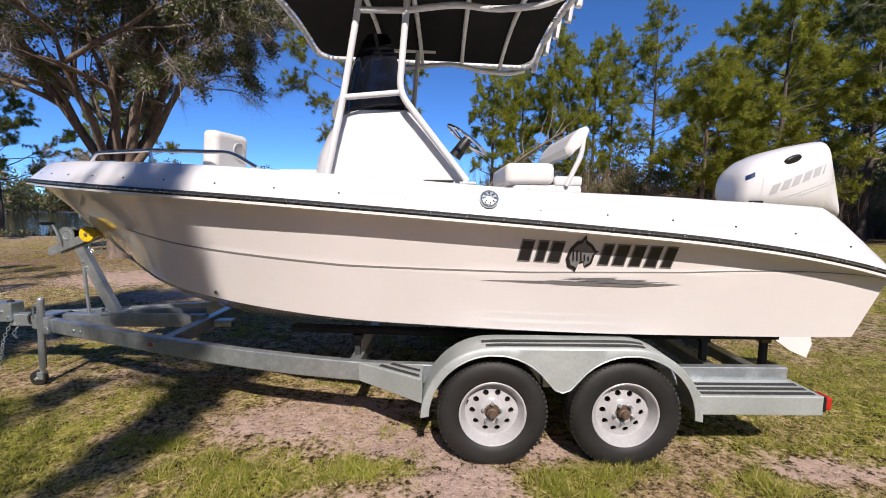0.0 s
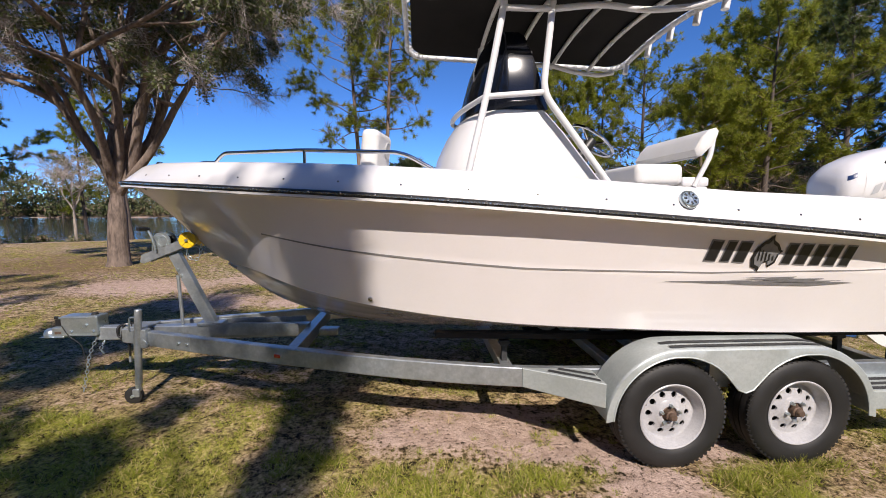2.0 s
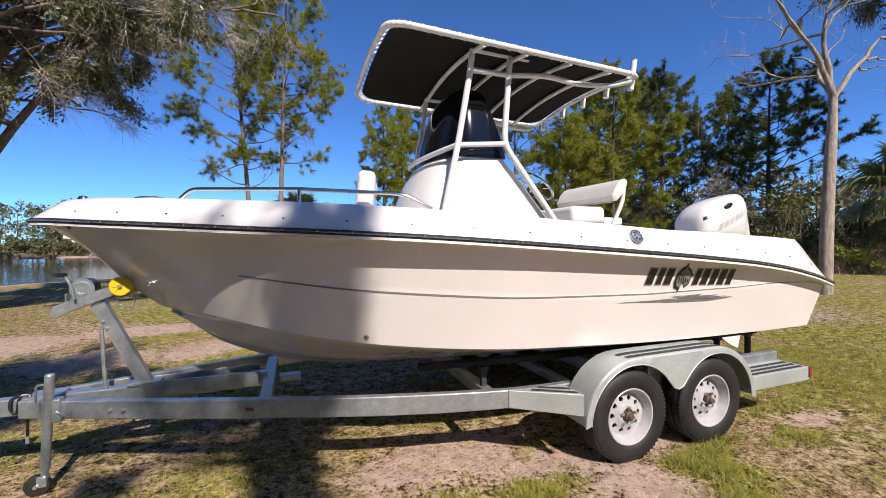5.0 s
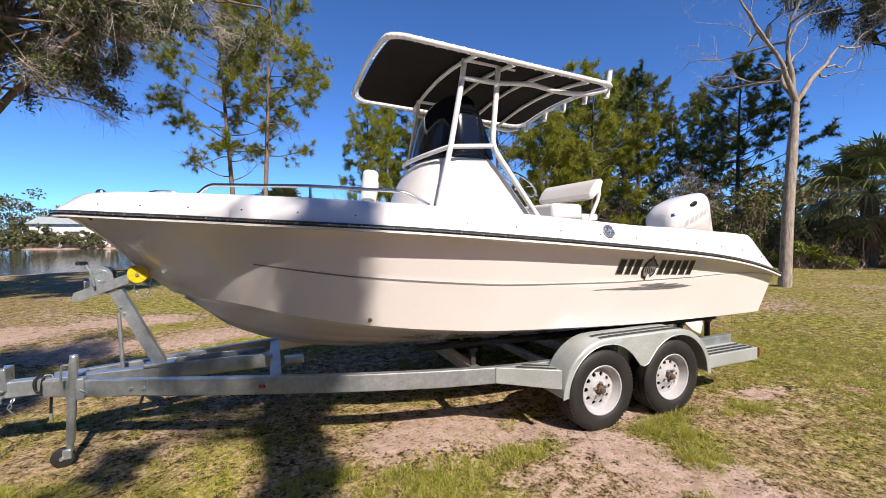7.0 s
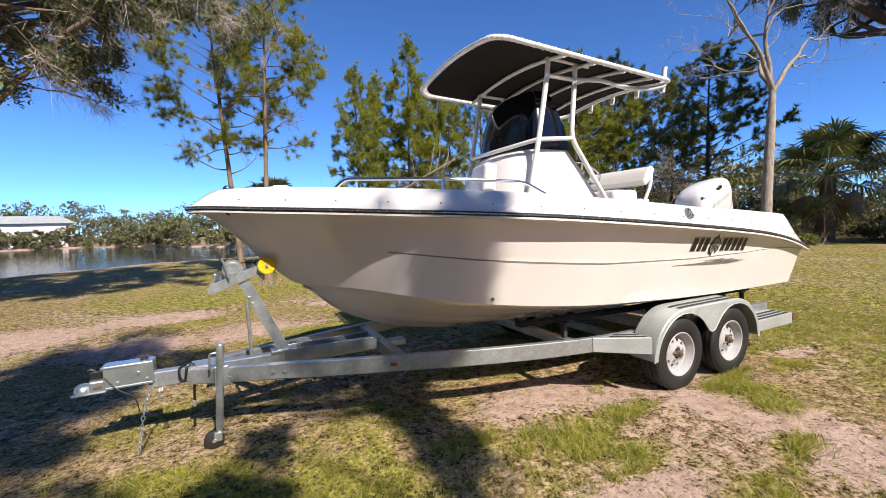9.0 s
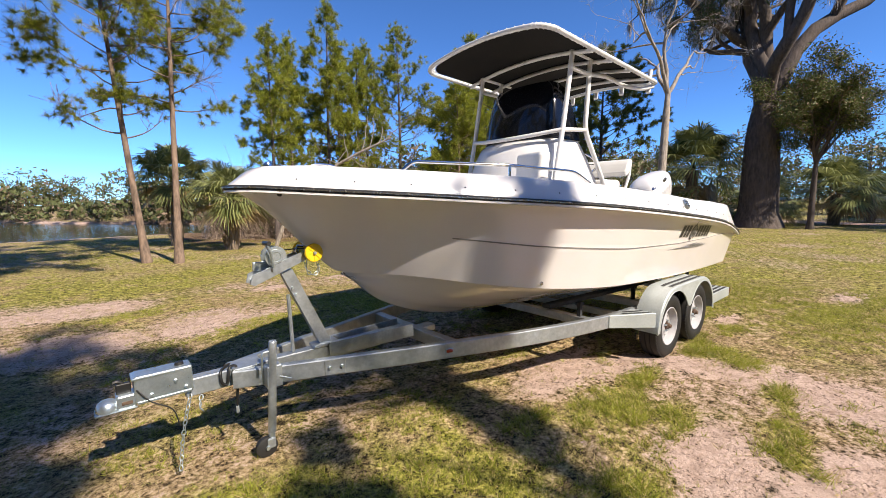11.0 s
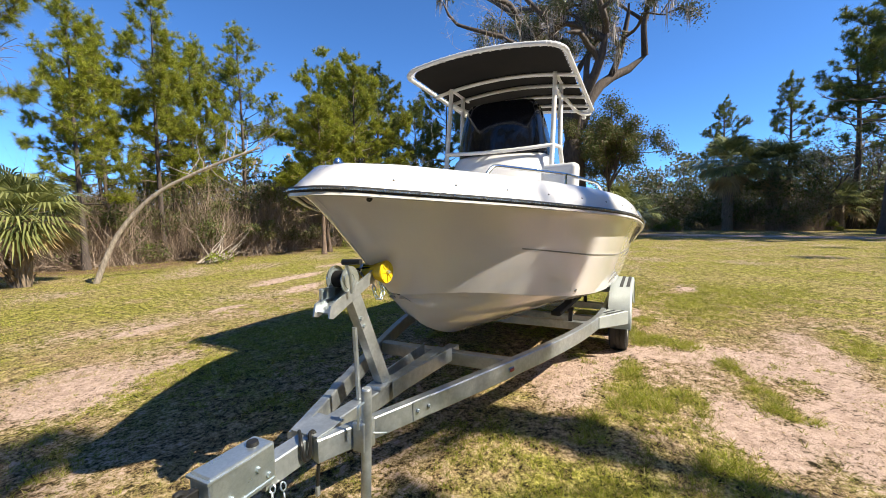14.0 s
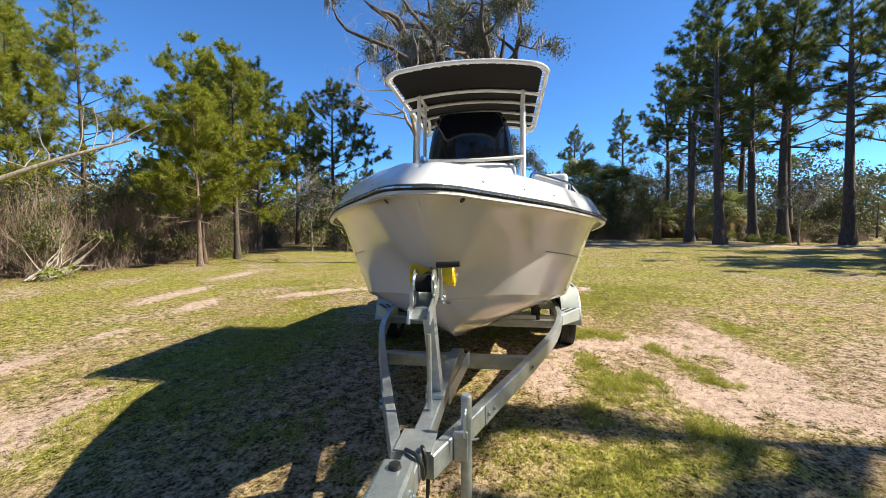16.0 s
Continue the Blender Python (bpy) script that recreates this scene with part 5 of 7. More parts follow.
def rim_mesh():
    bm = bmesh.new()
    # barrel and lip
    lathe(bm, [(0.199, 0.080), (0.203, 0.090), (0.198, 0.094), (0.190, 0.090), (0.184, 0.074), (0.172, 0.060), (0.168, 0.040), (0.162, 0.028), (0.155, 0.026)], 56, ROT_Y)
    lathe(bm, [(0.162, 0.028), (0.162, -0.08), (0.196, -0.085)], 40, ROT_Y)
    # dished disc with round holes
    n, hr, rc = 10, 0.0175, 0.118
    segs = 24
    for i in range(n):
        a0 = 2 * math.pi * i / n
        cx, cz = rc * math.cos(a0), rc * math.sin(a0)
        hole = [(cx + hr * math.cos(t), cz + hr * math.sin(t)) for t in (2 * math.pi * k / segs for k in range(segs))]
        outer = []
        for k in range(segs):
            t = 2 * math.pi * k / segs
            dx, dz = math.cos(t), math.sin(t)
            # push to the cell's border: radius 0.085..0.155, angle +- half a step
            lo_f, hi_f = 0.0, 0.09
            for _ in range(24):
                f = (lo_f + hi_f) / 2
                x, z = cx + dx * f, cz + dz * f
                r, a = math.hypot(x, z), (math.atan2(z, x) - a0 + math.pi) % (2 * math.pi) - math.pi
                if r > 0.155 or r < 0.085 or abs(a) > math.pi / n:
                    hi_f = f
                else:
                    lo_f = f
            outer.append((x, z))
        def yy(x, z):
            r = math.hypot(x, z)
            return -float(np.interp(r, [0.06, 0.085, 0.12, 0.155], [0.052, 0.046, 0.030, 0.026]))
        hv = [bm.verts.new((x, yy(x, z), z)) for x, z in hole]
        hb = [bm.verts.new((x, yy(x, z) + 0.012, z)) for x, z in hole]
        ov = [bm.verts.new((x, yy(x, z), z)) for x, z in outer]
        for k in range(segs):
            j = (k + 1) % segs
            bm.faces.new((hv[k], hv[j], ov[j], ov[k]))
            bm.faces.new((hv[k], hb[k], hb[j], hv[j]))
        # corners of the cell
        for sgn in (-1, 1):
            for rr in (0.085, 0.155):
                a = a0 + sgn * math.pi / n
                c = (rr * math.cos(a), rr * math.sin(a))
                near = sorted(range(segs), key=lambda k: (outer[k][0] - c[0]) ** 2 + (outer[k][1] - c[1]) ** 2)[:2]
                if abs(near[0] - near[1]) in (1, segs - 1):
                    cv = bm.verts.new((c[0], yy(*c), c[1]))
                    bm.faces.new((ov[near[0]], ov[near[1]], cv))
    lathe(bm, [(0.0865, 0.0455), (0.080, 0.050), (0.066, 0.056), (0.060, 0.058), (0.050, 0.058), (0.046, 0.050)], 30, ROT_Y)
    lathe(bm, [(0.150, 0.0262), (0.157, 0.0258), (0.164, 0.030)], 40, ROT_Y)
    return bm


def wheel(at, flip):
    w = empty("wheel")
    w.parent = trailer
    part("tyre", tyre_mesh(), TYRE, w, "worn black trailer tyre")
    part("rim", rim_mesh(), RIM, w, "white steel rim with round holes")
    # black disc added for the shaded hollow seen through the rim's holes
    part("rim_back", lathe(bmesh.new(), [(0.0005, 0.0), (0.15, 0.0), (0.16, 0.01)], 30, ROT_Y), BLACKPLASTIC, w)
    part("hub", lathe(bmesh.new(), [(0.0005, 0.105), (0.018, 0.105), (0.022, 0.098), (0.024, 0.082), (0.033, 0.078), (0.036, 0.05), (0.05, 0.045)], 20, ROT_Y), RUST, w, "rusty grease hub")
    for i in range(5):
        a = 2 * math.pi * i / 5 + 0.3
        part("lug_nut", lathe(bmesh.new(), [(0.0005, 0.082), (0.007, 0.082), (0.011, 0.072), (0.011, 0.052)], 6, Matrix.Translation((0.057 * math.cos(a), 0, 0.057 * math.sin(a))) @ ROT_Y), ZINC, w)
    part("valve_stem", tubed([(-0.145, -0.03, 0.06), (-0.15, -0.055, 0.062)], 0.005, 6), BLACKPLASTIC, w)
    w.matrix_basis = Matrix.Translation(at) @ (Matrix.Rotation(math.pi, 4, "Z") if flip else Matrix.Identity(4))
    return w


first = wheel((0.288, -1.185, WR - 0.012), False)
for x, s, turn in ((1.083, -1, 40), (0.288, 1, 10), (1.083, 1, 75)):
    made = {}
    for o in (first, *first.children):
        c = o.copy()
        scene.collection.objects.link(c)
        made[o] = c
        c.parent = trailer if o is first else made[first]
    made[first].matrix_basis = Matrix.Translation((x, s * 1.185, WR - 0.012)) @ (Matrix.Rotation(math.pi, 4, "Z") if s > 0 else Matrix.Identity(4)) @ Matrix.Rotation(radians(turn), 4, "Y")

# ---- fenders, step pads and lamps, both sides ----
H1, H2, HZ = 0.288, 1.083, 0.323


def fender_line():
    """Top line of the fender, front to back, and the line of its lower edge."""
    top, low = [], []
    for i in range(15):
        a = radians(178 - (178 - 96) * i / 14)
        top.append((H1 + 0.43 * math.cos(a), HZ + 0.43 * math.sin(a)))
        low.append((H1 + 0.385 * math.cos(a), HZ + 0.385 * math.sin(a)))
    for i in range(1, 18):
        x = H1 + (H2 - H1) * i / 18
        d = min(abs(x - H1), abs(x - H2))
        arch = HZ + math.sqrt(max(0.385 ** 2 - d * d, 0.0))
        top.append((x, HZ + 0.431))
        low.append((x, max(arch, 0.50) if d < 0.345 else 0.485 + 0.02 * (0.3975 - d) / 0.0525))
    for i in range(15):
        a = radians(84 - (84 - 0) * i / 14)
        top.append((H2 + 0.43 * math.cos(a), HZ + 0.43 * math.sin(a)))
        low.append((H2 + 0.385 * math.cos(a), HZ + 0.385 * math.sin(a)))
    return top, low


TOPL, LOWL = fender_line()


def z_on_fender(x):
    return float(np.interp(x, [p[0] for p in TOPL], [p[1] for p in TOPL]))


def strip_on(bm, rows):
    grid(bm, rows)
    return thicken(bm, 0.004)


for s in (-1, 1):
    y0, y1 = s * 1.325, s * 1.085
    bm = bmesh.new()
    rows = []
    for (tx, tz), (lx, lz) in zip(TOPL, LOWL):
        rows.append([(lx, y0, lz), (tx, y0, tz - 0.012), (tx, y0 - s * 0.006, tz - 0.003), (tx, y0 - s * 0.014, tz), (tx, y1, tz)])
    grid(bm, rows)
    thicken(bm, 0.004)
    fen = part("fender", bm, GALVDULL, trailer, "tandem sheet-metal wheel fender")
    part("fender_lip", tubed([(x, y0, z) for x, z in LOWL], 0.005, 6), GALVDULL, fen)
    for k, yy in enumerate((1.278, 1.205)):
        b2 = bmesh.new()
        xs_ = np.linspace(0.24, 1.17, 16) if k == 0 else np.linspace(0.22, 1.19, 16)
        grid(b2, [[(x, s * (yy - 0.019), z_on_fender(x) + 0.005), (x, s * (yy + 0.019), z_on_fender(x) + 0.005)] for x in xs_])
        part("grip_strip", b2, GRIPSHADE, fen, "black anti-slip strip")
    part("fender_bracket", boxed((0.62, s * 1.09 - 0.02, 0.42), (0.75, s * 1.09 + 0.02, 0.62), 0.005), GALV, fen)
    # rear step pad
    st = part("rear_step", boxed((1.50, min(s * 1.30, s * 1.045), 0.345), (2.235, max(s * 1.30, s * 1.045), 0.462), 0.006), GALVDULL, trailer, "galvanised rear step pad")
    for yy in (1.262, 1.20, 1.135):
        part("grip_strip", boxed((1.53, s * yy - 0.016, 0.462), (2.20, s * yy + 0.016, 0.466), 0.001), GRIPSHADE, st)
    # front step, tapering to the frame
    fs = bmesh.new()
    pts = [(-0.56, s * 1.02), (-0.56, s * 1.04), (-0.135, s * 1.30), (-0.135, s * 1.08)]
    lo_ = [fs.verts.new((x, y, 0.425 if x < -0.3 else 0.40)) for x, y in pts]
    hi_ = [fs.verts.new((x, y, 0.548)) for x, y in pts]
    fs.faces.new(lo_)
    fs.faces.new(hi_)
    for i in range(4):
        fs.faces.new((lo_[i], lo_[(i + 1) % 4], hi_[(i + 1) % 4], hi_[i]))
    bmesh.ops.bevel(fs, geom=list(fs.edges), offset=0.004, segments=1, affect="EDGES")
    step = part("front_step", fs, GALVDULL, trailer, "tapered galvanised front step pad")
    for o_, e_ in ((0.0, 0.0), (0.07, 0.08)):
        b3 = bmesh.new()
        q = [(-0.42 + o_, s * (1.10 - o_ * 0.35)), (-0.40 + o_, s * (1.075 - o_ * 0.35)), (-0.15, s * (1.235 - e_)), (-0.15, s * (1.265 - e_))]
        v_ = [b3.verts.new((x, y, 0.552)) for x, y in q]
        b3.faces.new(v_)
        part("grip_strip", b3, GRIPSHADE, step)
    lamp = part("tail_lamp", boxed((2.235, s * 1.25 - 0.05, 0.375), (2.285, s * 1.25 + 0.05, 0.455), 0.012, None, 3), REDLENS, trailer, "red tail lamp")
    part("lamp_housing", boxed((2.228, s * 1.25 - 0.055, 0.37), (2.245, s * 1.25 + 0.055, 0.46), 0.004), BLACKPLASTIC, lamp)

# ---- trees and shrubs ----


def branch(rng, p, d, length, wobble, n=7, droop=0.0, lift=0.0):
    """A crooked path from p towards d."""
    pts, q, dd = [np.array(p, float)], np.array(p, float), np.array(d, float)
    for _ in range(n - 1):
        dd = dd + rng.normal(size=3) * wobble + np.array([0, 0, lift - droop])
        dd /= np.linalg.norm(dd)
        q = q + dd * length / (n - 1)
        pts.append(q.copy())
    return np.array(pts), dd


def tufts(heap, rng, at, out, n, length, width):
    """Bottle-brush tufts of needles: n needles from each place, leaning towards out."""
    m = len(at)
    d = rng.normal(size=(m, n, 3))
    d /= np.linalg.norm(d, axis=2)[..., None]
    d = d * 0.9 + out[:, None] * 0.5
    d /= np.linalg.norm(d, axis=2)[..., None]
    base = np.repeat(at[:, None], n, 1) + rng.normal(size=(m, n, 3)) * length * 0.05
    tip = base + d * length * rng.uniform(0.6, 1.15, (m, n, 1))
    heap.blades(base.reshape(-1, 3), tip.reshape(-1, 3), np.full(m * n, width), rng)


def pine_meshes(seed, tall, clear, spread, girth=0.13, lean=(0.0, 0.0), limbs=34, tuft=30, needles=16, dense=1.0, dead=0.15, point=0.75, needle=0.27, width=0.022):
    """Trunk with limbs, and the crown of needle tufts, of one pine; clear: height of the lowest limbs."""
    rng = np.random.default_rng(seed)
    wood, crown, sticks = Heap(), Heap(), Heap()
    k = np.linspace(0, 1, 14)
    bend = rng.normal(size=2) * 0.02 * tall
    axis = np.stack([lean[0] * k + bend[0] * np.sin(k * 3.0), lean[1] * k + bend[1] * np.sin(k * 2.4), k * tall], 1)
    wood.stem(axis - [0, 0, 0.12], girth * (1 - 0.88 * k ** 0.9) * (1 + 0.45 * np.exp(-k * 30)), 9)
    at, out = [], []
    for i in range(limbs):
        h = clear + (tall - clear) * ((i + rng.uniform(0, 1)) / limbs) ** 0.9
        f = (h - clear) / (tall - clear)
        c = np.array([np.interp(h, axis[:, 2], axis[:, j]) for j in range(3)])
        a = i * 2.4 + rng.uniform(-0.6, 0.6)
        reach = spread * (0.35 + 0.65 * math.sin(math.pi * min(1, f * 0.85 + 0.22)) ** 0.8) * (1 - point * f ** 1.8) * rng.uniform(0.45, 1.3)
        d = np.array([math.cos(a), math.sin(a), 0.05 + 0.65 * f])
        pts, e = branch(rng, c, d / np.linalg.norm(d), reach, 0.13, 8, 0.02, 0.05 + 0.06 * f)
        bare = f < dead and rng.uniform() < 0.6
        r = girth * 0.24 * (1 - 0.6 * f)
        (sticks if bare else wood).stem(pts, np.linspace(r, r * 0.2, 8), 4)
        # side shoots carry the tufts
        shoots = max(4, int(reach * 5.0 * dense))
        for j in range(shoots):
            t = 1.0 - 0.55 * rng.uniform(0, 1) ** 1.6
            b = np.array([np.interp(t, np.linspace(0, 1, 8), pts[:, q]) for q in range(3)])
            sd = e * 0.6 + rng.normal(size=3) * 0.55 + [0, 0, 0.25]
            sd /= np.linalg.norm(sd)
            ln = rng.uniform(0.25, 0.6) * (0.6 + 0.25 * spread)
            tip = b + sd * ln
            (sticks if bare else wood).stem(np.array([b, (b + tip) / 2 + rng.normal(size=3) * 0.03, tip]), [r * 0.3, r * 0.22, 0.006], 3)
            if not bare:
                for s in np.linspace(0.45, 1.05, max(2, int(tuft / 11))):
                    at.append(b + sd * ln * s * 0.8 + rng.normal(size=3) * 0.03)
                    out.append(sd)
    top = axis[-1]
    for _ in range(10):
        at.append(top + rng.normal(size=3) * [0.12, 0.12, 0.3])
        out.append([0, 0, 1.0])
    tufts(crown, rng, np.array(at), np.array(out, float), int(needles * 1.7), needle * 0.9, width * 0.85)
    return wood.mesh("trunk", True), crown.mesh("crown"), (sticks.mesh("dead_wood") if sticks.v else None)


def pine(at, label, meshes, bark_m, needle_m, turn=0.0, size=1.0, group="pines"):
    t = empty("pine_tree", label=label, category="tree", group=group)
    for nm, me, m_ in zip(("trunk", "crown", "dead_wood"), meshes, (bark_m, needle_m, DRYTWIG)):
        if me:
            link(nm, me, m_, t)
    t.matrix_basis = pose(at[0], at[1], float(height(np.array(at[0]), np.array(at[1]))), 0, 0, turn) @ Matrix.Scale(size, 4)
    return t


# the two slim pines by the pond
pine((-3.10, 14.7), "slim pine with reddish trunk and sparse drooping limbs", pine_meshes(11, 10.6, 3.3, 2.3, 0.105, (-0.7, 0.2), 44, 30, 38, 1.8, 0.06, 0.4, 0.25, 0.013), PINEBARK, NEEDLES)
pine((-2.42, 14.1), "slim pine with brown dead twigs below its crown", pine_meshes(12, 10.8, 4.2, 2.0, 0.105, (0.45, 0.3), 44, 30, 38, 1.7, 0.22, 0.35, 0.25, 0.013), PINEBARK, NEEDLES)

# the pines at the edge of the wood
PINES = [(21, 9.2, 2.2, 1.7), (22, 11.0, 3.0, 1.9), (23, 9.6, 2.6, 2.0), (24, 7.6, 1.9, 2.0)]
kinds = [pine_meshes(s, h, c, w, 0.12, (0.1, 0.1), 42, 34, 20, 1.7, 0.10, 0.6) for s, h, c, w in PINES]
bushy = pine_meshes(31, 9.4, 2.0, 2.9, 0.16, (0.2, -0.1), 46, 36, 22, 1.6, 0.05, 0.15, 0.28, 0.026)
brown = pine_meshes(32, 12.0, 3.0, 2.4, 0.15, (0.1, 0.0), 62, 30, 20, 1.9, 0.40, 0.45)
broad = pine_meshes(33, 11.6, 3.6, 3.7, 0.20, (0.0, 0.2), 52, 34, 22, 0.85, 0.08, 0.35, 0.32, 0.036)
for x, y, k, turn, size in ((2.2, 19.6, 0, 0, 0.97), (3.5, 20.6, 2, 70, 0.86), (5.3, 20.4, 1, 20, 1.0), (6.6, 21.4, 0, 130, 1.0), (8.0, 22.3, 2, 210, 1.02), (4.4, 22.8, 1, 250, 0.9), (9.4, 24.0, 1, 60, 1.0)):
    pine((x, y), "young green pine at the edge of the wood", kinds[k], DARKBARK, NEEDLES, turn, size, "wood pines")
pine((11.3, 23.0), "tall pine with many brown dead twigs", brown, DARKBARK, NEEDLES, 0, 1.02)
pine((9.7, 15.6), "bushy bright green young pine", kinds[3], PINEBARK, NEEDLES, 15, 0.92)
pine((11.0, 16.4), "bushy bright green young pine", kinds[3], PINEBARK, NEEDLES, 160, 0.95)
pine((13.2, 16.4), "broad green pine beside the clearing", bushy, DARKBARK, NEEDLES, 40, 1.0)
pine((15.2, 20.0), "broad green pine beside the clearing", bushy, DARKBARK, NEEDLES, 170, 1.12)
pine((20.0, 19.6), "tall broad-crowned dark pine", broad, DARKBARK, NEEDLESDARK, 0, 1.0)
pine((25.5, 16.6), "tall broad-crowned dark pine", broad, DARKBARK, NEEDLESDARK, 120, 1.04)
pine((23.5, 24.0), "tall broad-crowned dark pine", broad, DARKBARK, NEEDLESDARK, 220, 1.1)
pine((29.5, 22.0), "tall broad-crowned dark pine", broad, DARKBARK, NEEDLESDARK, 300, 1.0)
pine((-16.2, 22.4), "slim pine behind the oak", kinds[1], PINEBARK, NEEDLESDARK, 40, 0.92)
pine((-24.5, 22.5), "dark pine at the pond's edge", broad, DARKBARK, NEEDLESDARK, 90, 0.8)
pine((-19.3, 23.6), "slim pine behind the oak", kinds[0], DARKBARK, NEEDLESDARK, 200, 0.9)
# tall open pines beyond the lane
tall = [pine_meshes(s, 20.0, 7.5, 3.6, 0.40, (0.6, 0.2), 44, 30, 24, 0.8, 0.25, 0.15, 0.5, 0.045) for s in (41, 42)]
for x, y, k, turn, size in ((47, -10.5, 1, 0, 0.72), (44, -14.5, 0, 50, 0.86), (39.5, -15.5, 1, 90, 0.9), (37, -16.8, 0, 10, 0.9), (32.4, -17.2, 1, 140, 0.95), (31.0, -18.6, 0, 230, 1.0), (27.2, -20.4, 1, 20, 0.98), (36, -22, 0, 300, 1.0), (42, -21, 1, 200, 0.95), (52, -6, 0, 10, 0.7), (29, -25, 1, 90, 0.9), (33, -12.5, 0, 160, 0.9), (28, -12.6, 1, 70, 0.95)):
    pine((x, y), "tall bare-trunked dark pine beyond the lane", tall[k], DARKBARK, NEEDLESDARK, turn, size, "tall pines")


def spread_tree(seed, trunk_r, fork, reach, levels, droop=0.02, wobble=0.16, limbs=5, up=0.75, kids=3, ratio=0.68, lean=(0, 0), aims=None, shell=None, flare=1.5, spread=0.62, thinning=0.55, limb=1.0, low=0.0):
    """A forking tree as stems; aims: (bearing, rise, length) of the main limbs; shell: the oval that the crown fills.
    Returns the wood and the twig ends with their directions."""
    rng = np.random.default_rng(seed)
    wood, ends, dirs = Heap(), [], []
    base = np.array([[0, 0, -0.15], [lean[0] * 0.2, lean[1] * 0.2, fork * 0.35], [lean[0] * 0.6, lean[1] * 0.6, fork * 0.7], [lean[0], lean[1], fork]])
    wood.stem(smooth_path(base, 8), np.interp(np.linspace(0, 1, 8), [0, 0.15, 0.8, 1], [trunk_r * flare, trunk_r * 1.05, trunk_r * 0.88, trunk_r * 0.6]), 12)
    stack = []
    for i in range(len(aims) if aims else limbs):
        if aims:
            a, rise, ln = radians(aims[i][0]), radians(aims[i][1]), aims[i][2]
            d = np.array([math.cos(a) * math.cos(rise), math.sin(a) * math.cos(rise), math.sin(rise)])
        else:
            a = 2 * math.pi * (i + rng.uniform(-0.25, 0.25)) / limbs
            d, ln = np.array([math.cos(a), math.sin(a), up * rng.uniform(0.7, 1.5)]), reach * rng.uniform(0.8, 1.15)
        stack.append((base[-1], d / np.linalg.norm(d), ln, limb * trunk_r * rng.uniform(0.45, 0.6), 0))

    def outside(q):
        return shell is not None and (((q - shell[0]) / shell[1]) ** 2).sum() > 1.0
    while stack:
        p, d, ln, r, lev = stack.pop()
        pts, e = branch(rng, p, d, ln, wobble, 7, droop * lev, 0.03 if lev == 0 else 0.0)
        if lev and (pts[-1][2] < low or lev < 3 and pts[-1][2] < pts[0][2] or lev > 1 and outside(pts[-1])):
            continue
        wood.stem(pts, np.r_[np.linspace(r, r * 0.58, 6), r * 0.2], 8 if lev == 0 else (5 if lev < 3 else 3))
        if lev >= levels:
            for q in pts[2:]:
                ends.append(q)
                dirs.append(e)
            continue
        for j in range(kids + (2 if lev == 0 else 0)):
            t = rng.uniform(0.35, 1.0) if j else 1.0
            b = np.array([np.interp(t, np.linspace(0, 1, 7), pts[:, q]) for q in range(3)])
            nd = e + rng.normal(size=3) * spread
            nd /= np.linalg.norm(nd)
            stack.append((b, nd, ln * ratio * rng.uniform(0.75, 1.2), r * thinning, lev + 1))
    return wood, np.array(ends), np.array(dirs), rng


def broadleaf(name, at, label, seed, bark_m, leaf_m, leaves, size, grey=0, turn=0, scatter=0.22, moss=0, group="", full=1.0, thin=0.0, **kw):
    """full: the share of the twigs that bear leaves; below the height thin only a quarter of those do."""
    wood, ends, dirs, rng = spread_tree(seed, **kw)
    t = empty(name, label=label, category="tree", group=group)
    link("trunk", wood.mesh("trunk", True), bark_m, t)
    if leaves:
        crown = Heap()
        leafy = np.flatnonzero(np.repeat(rng.uniform(0, 1, len(ends) // 5 + 1), 5)[:len(ends)] < full * np.where(ends[:, 2] < thin, 0.15, 1.0))
        pick = leafy[rng.integers(0, len(leafy), leaves)]
        crown.leaves(ends[pick] + rng.normal(size=(leaves, 3)) * scatter, size, rng)
        link("crown", crown.mesh("crown"), leaf_m, t)
    if grey:
        tw = Heap()
        high = np.flatnonzero(ends[:, 2] > thin)
        pick = high[rng.integers(0, len(high), grey)]
        b = ends[pick] + rng.normal(size=(grey, 3)) * 0.06
        d = dirs[pick] * 0.6 + rng.normal(size=(grey, 3)) * 0.6
        tw.blades(b, b + d * rng.uniform(0.2, 0.55, (grey, 1)), np.full(grey, 0.010), rng)
        if moss:
            pick = rng.integers(0, len(ends), moss)
            b = np.repeat(ends[pick], 14, 0) + rng.normal(size=(moss * 14, 3)) * 0.08
            tw.blades(b, b + rng.normal(size=(moss * 14, 3)) * 0.12 - [0, 0, 1.0] * rng.uniform(0.4, 1.3, (moss * 14, 1)), np.full(moss * 14, 0.05), rng)
        link("twig_tangle", tw.mesh("twig_tangle"), MOSS, t, "bare grey twigs and moss")
    t.matrix_basis = pose(at[0], at[1], float(height(np.array(at[0]), np.array(at[1]))), 0, 0, turn)
    return t


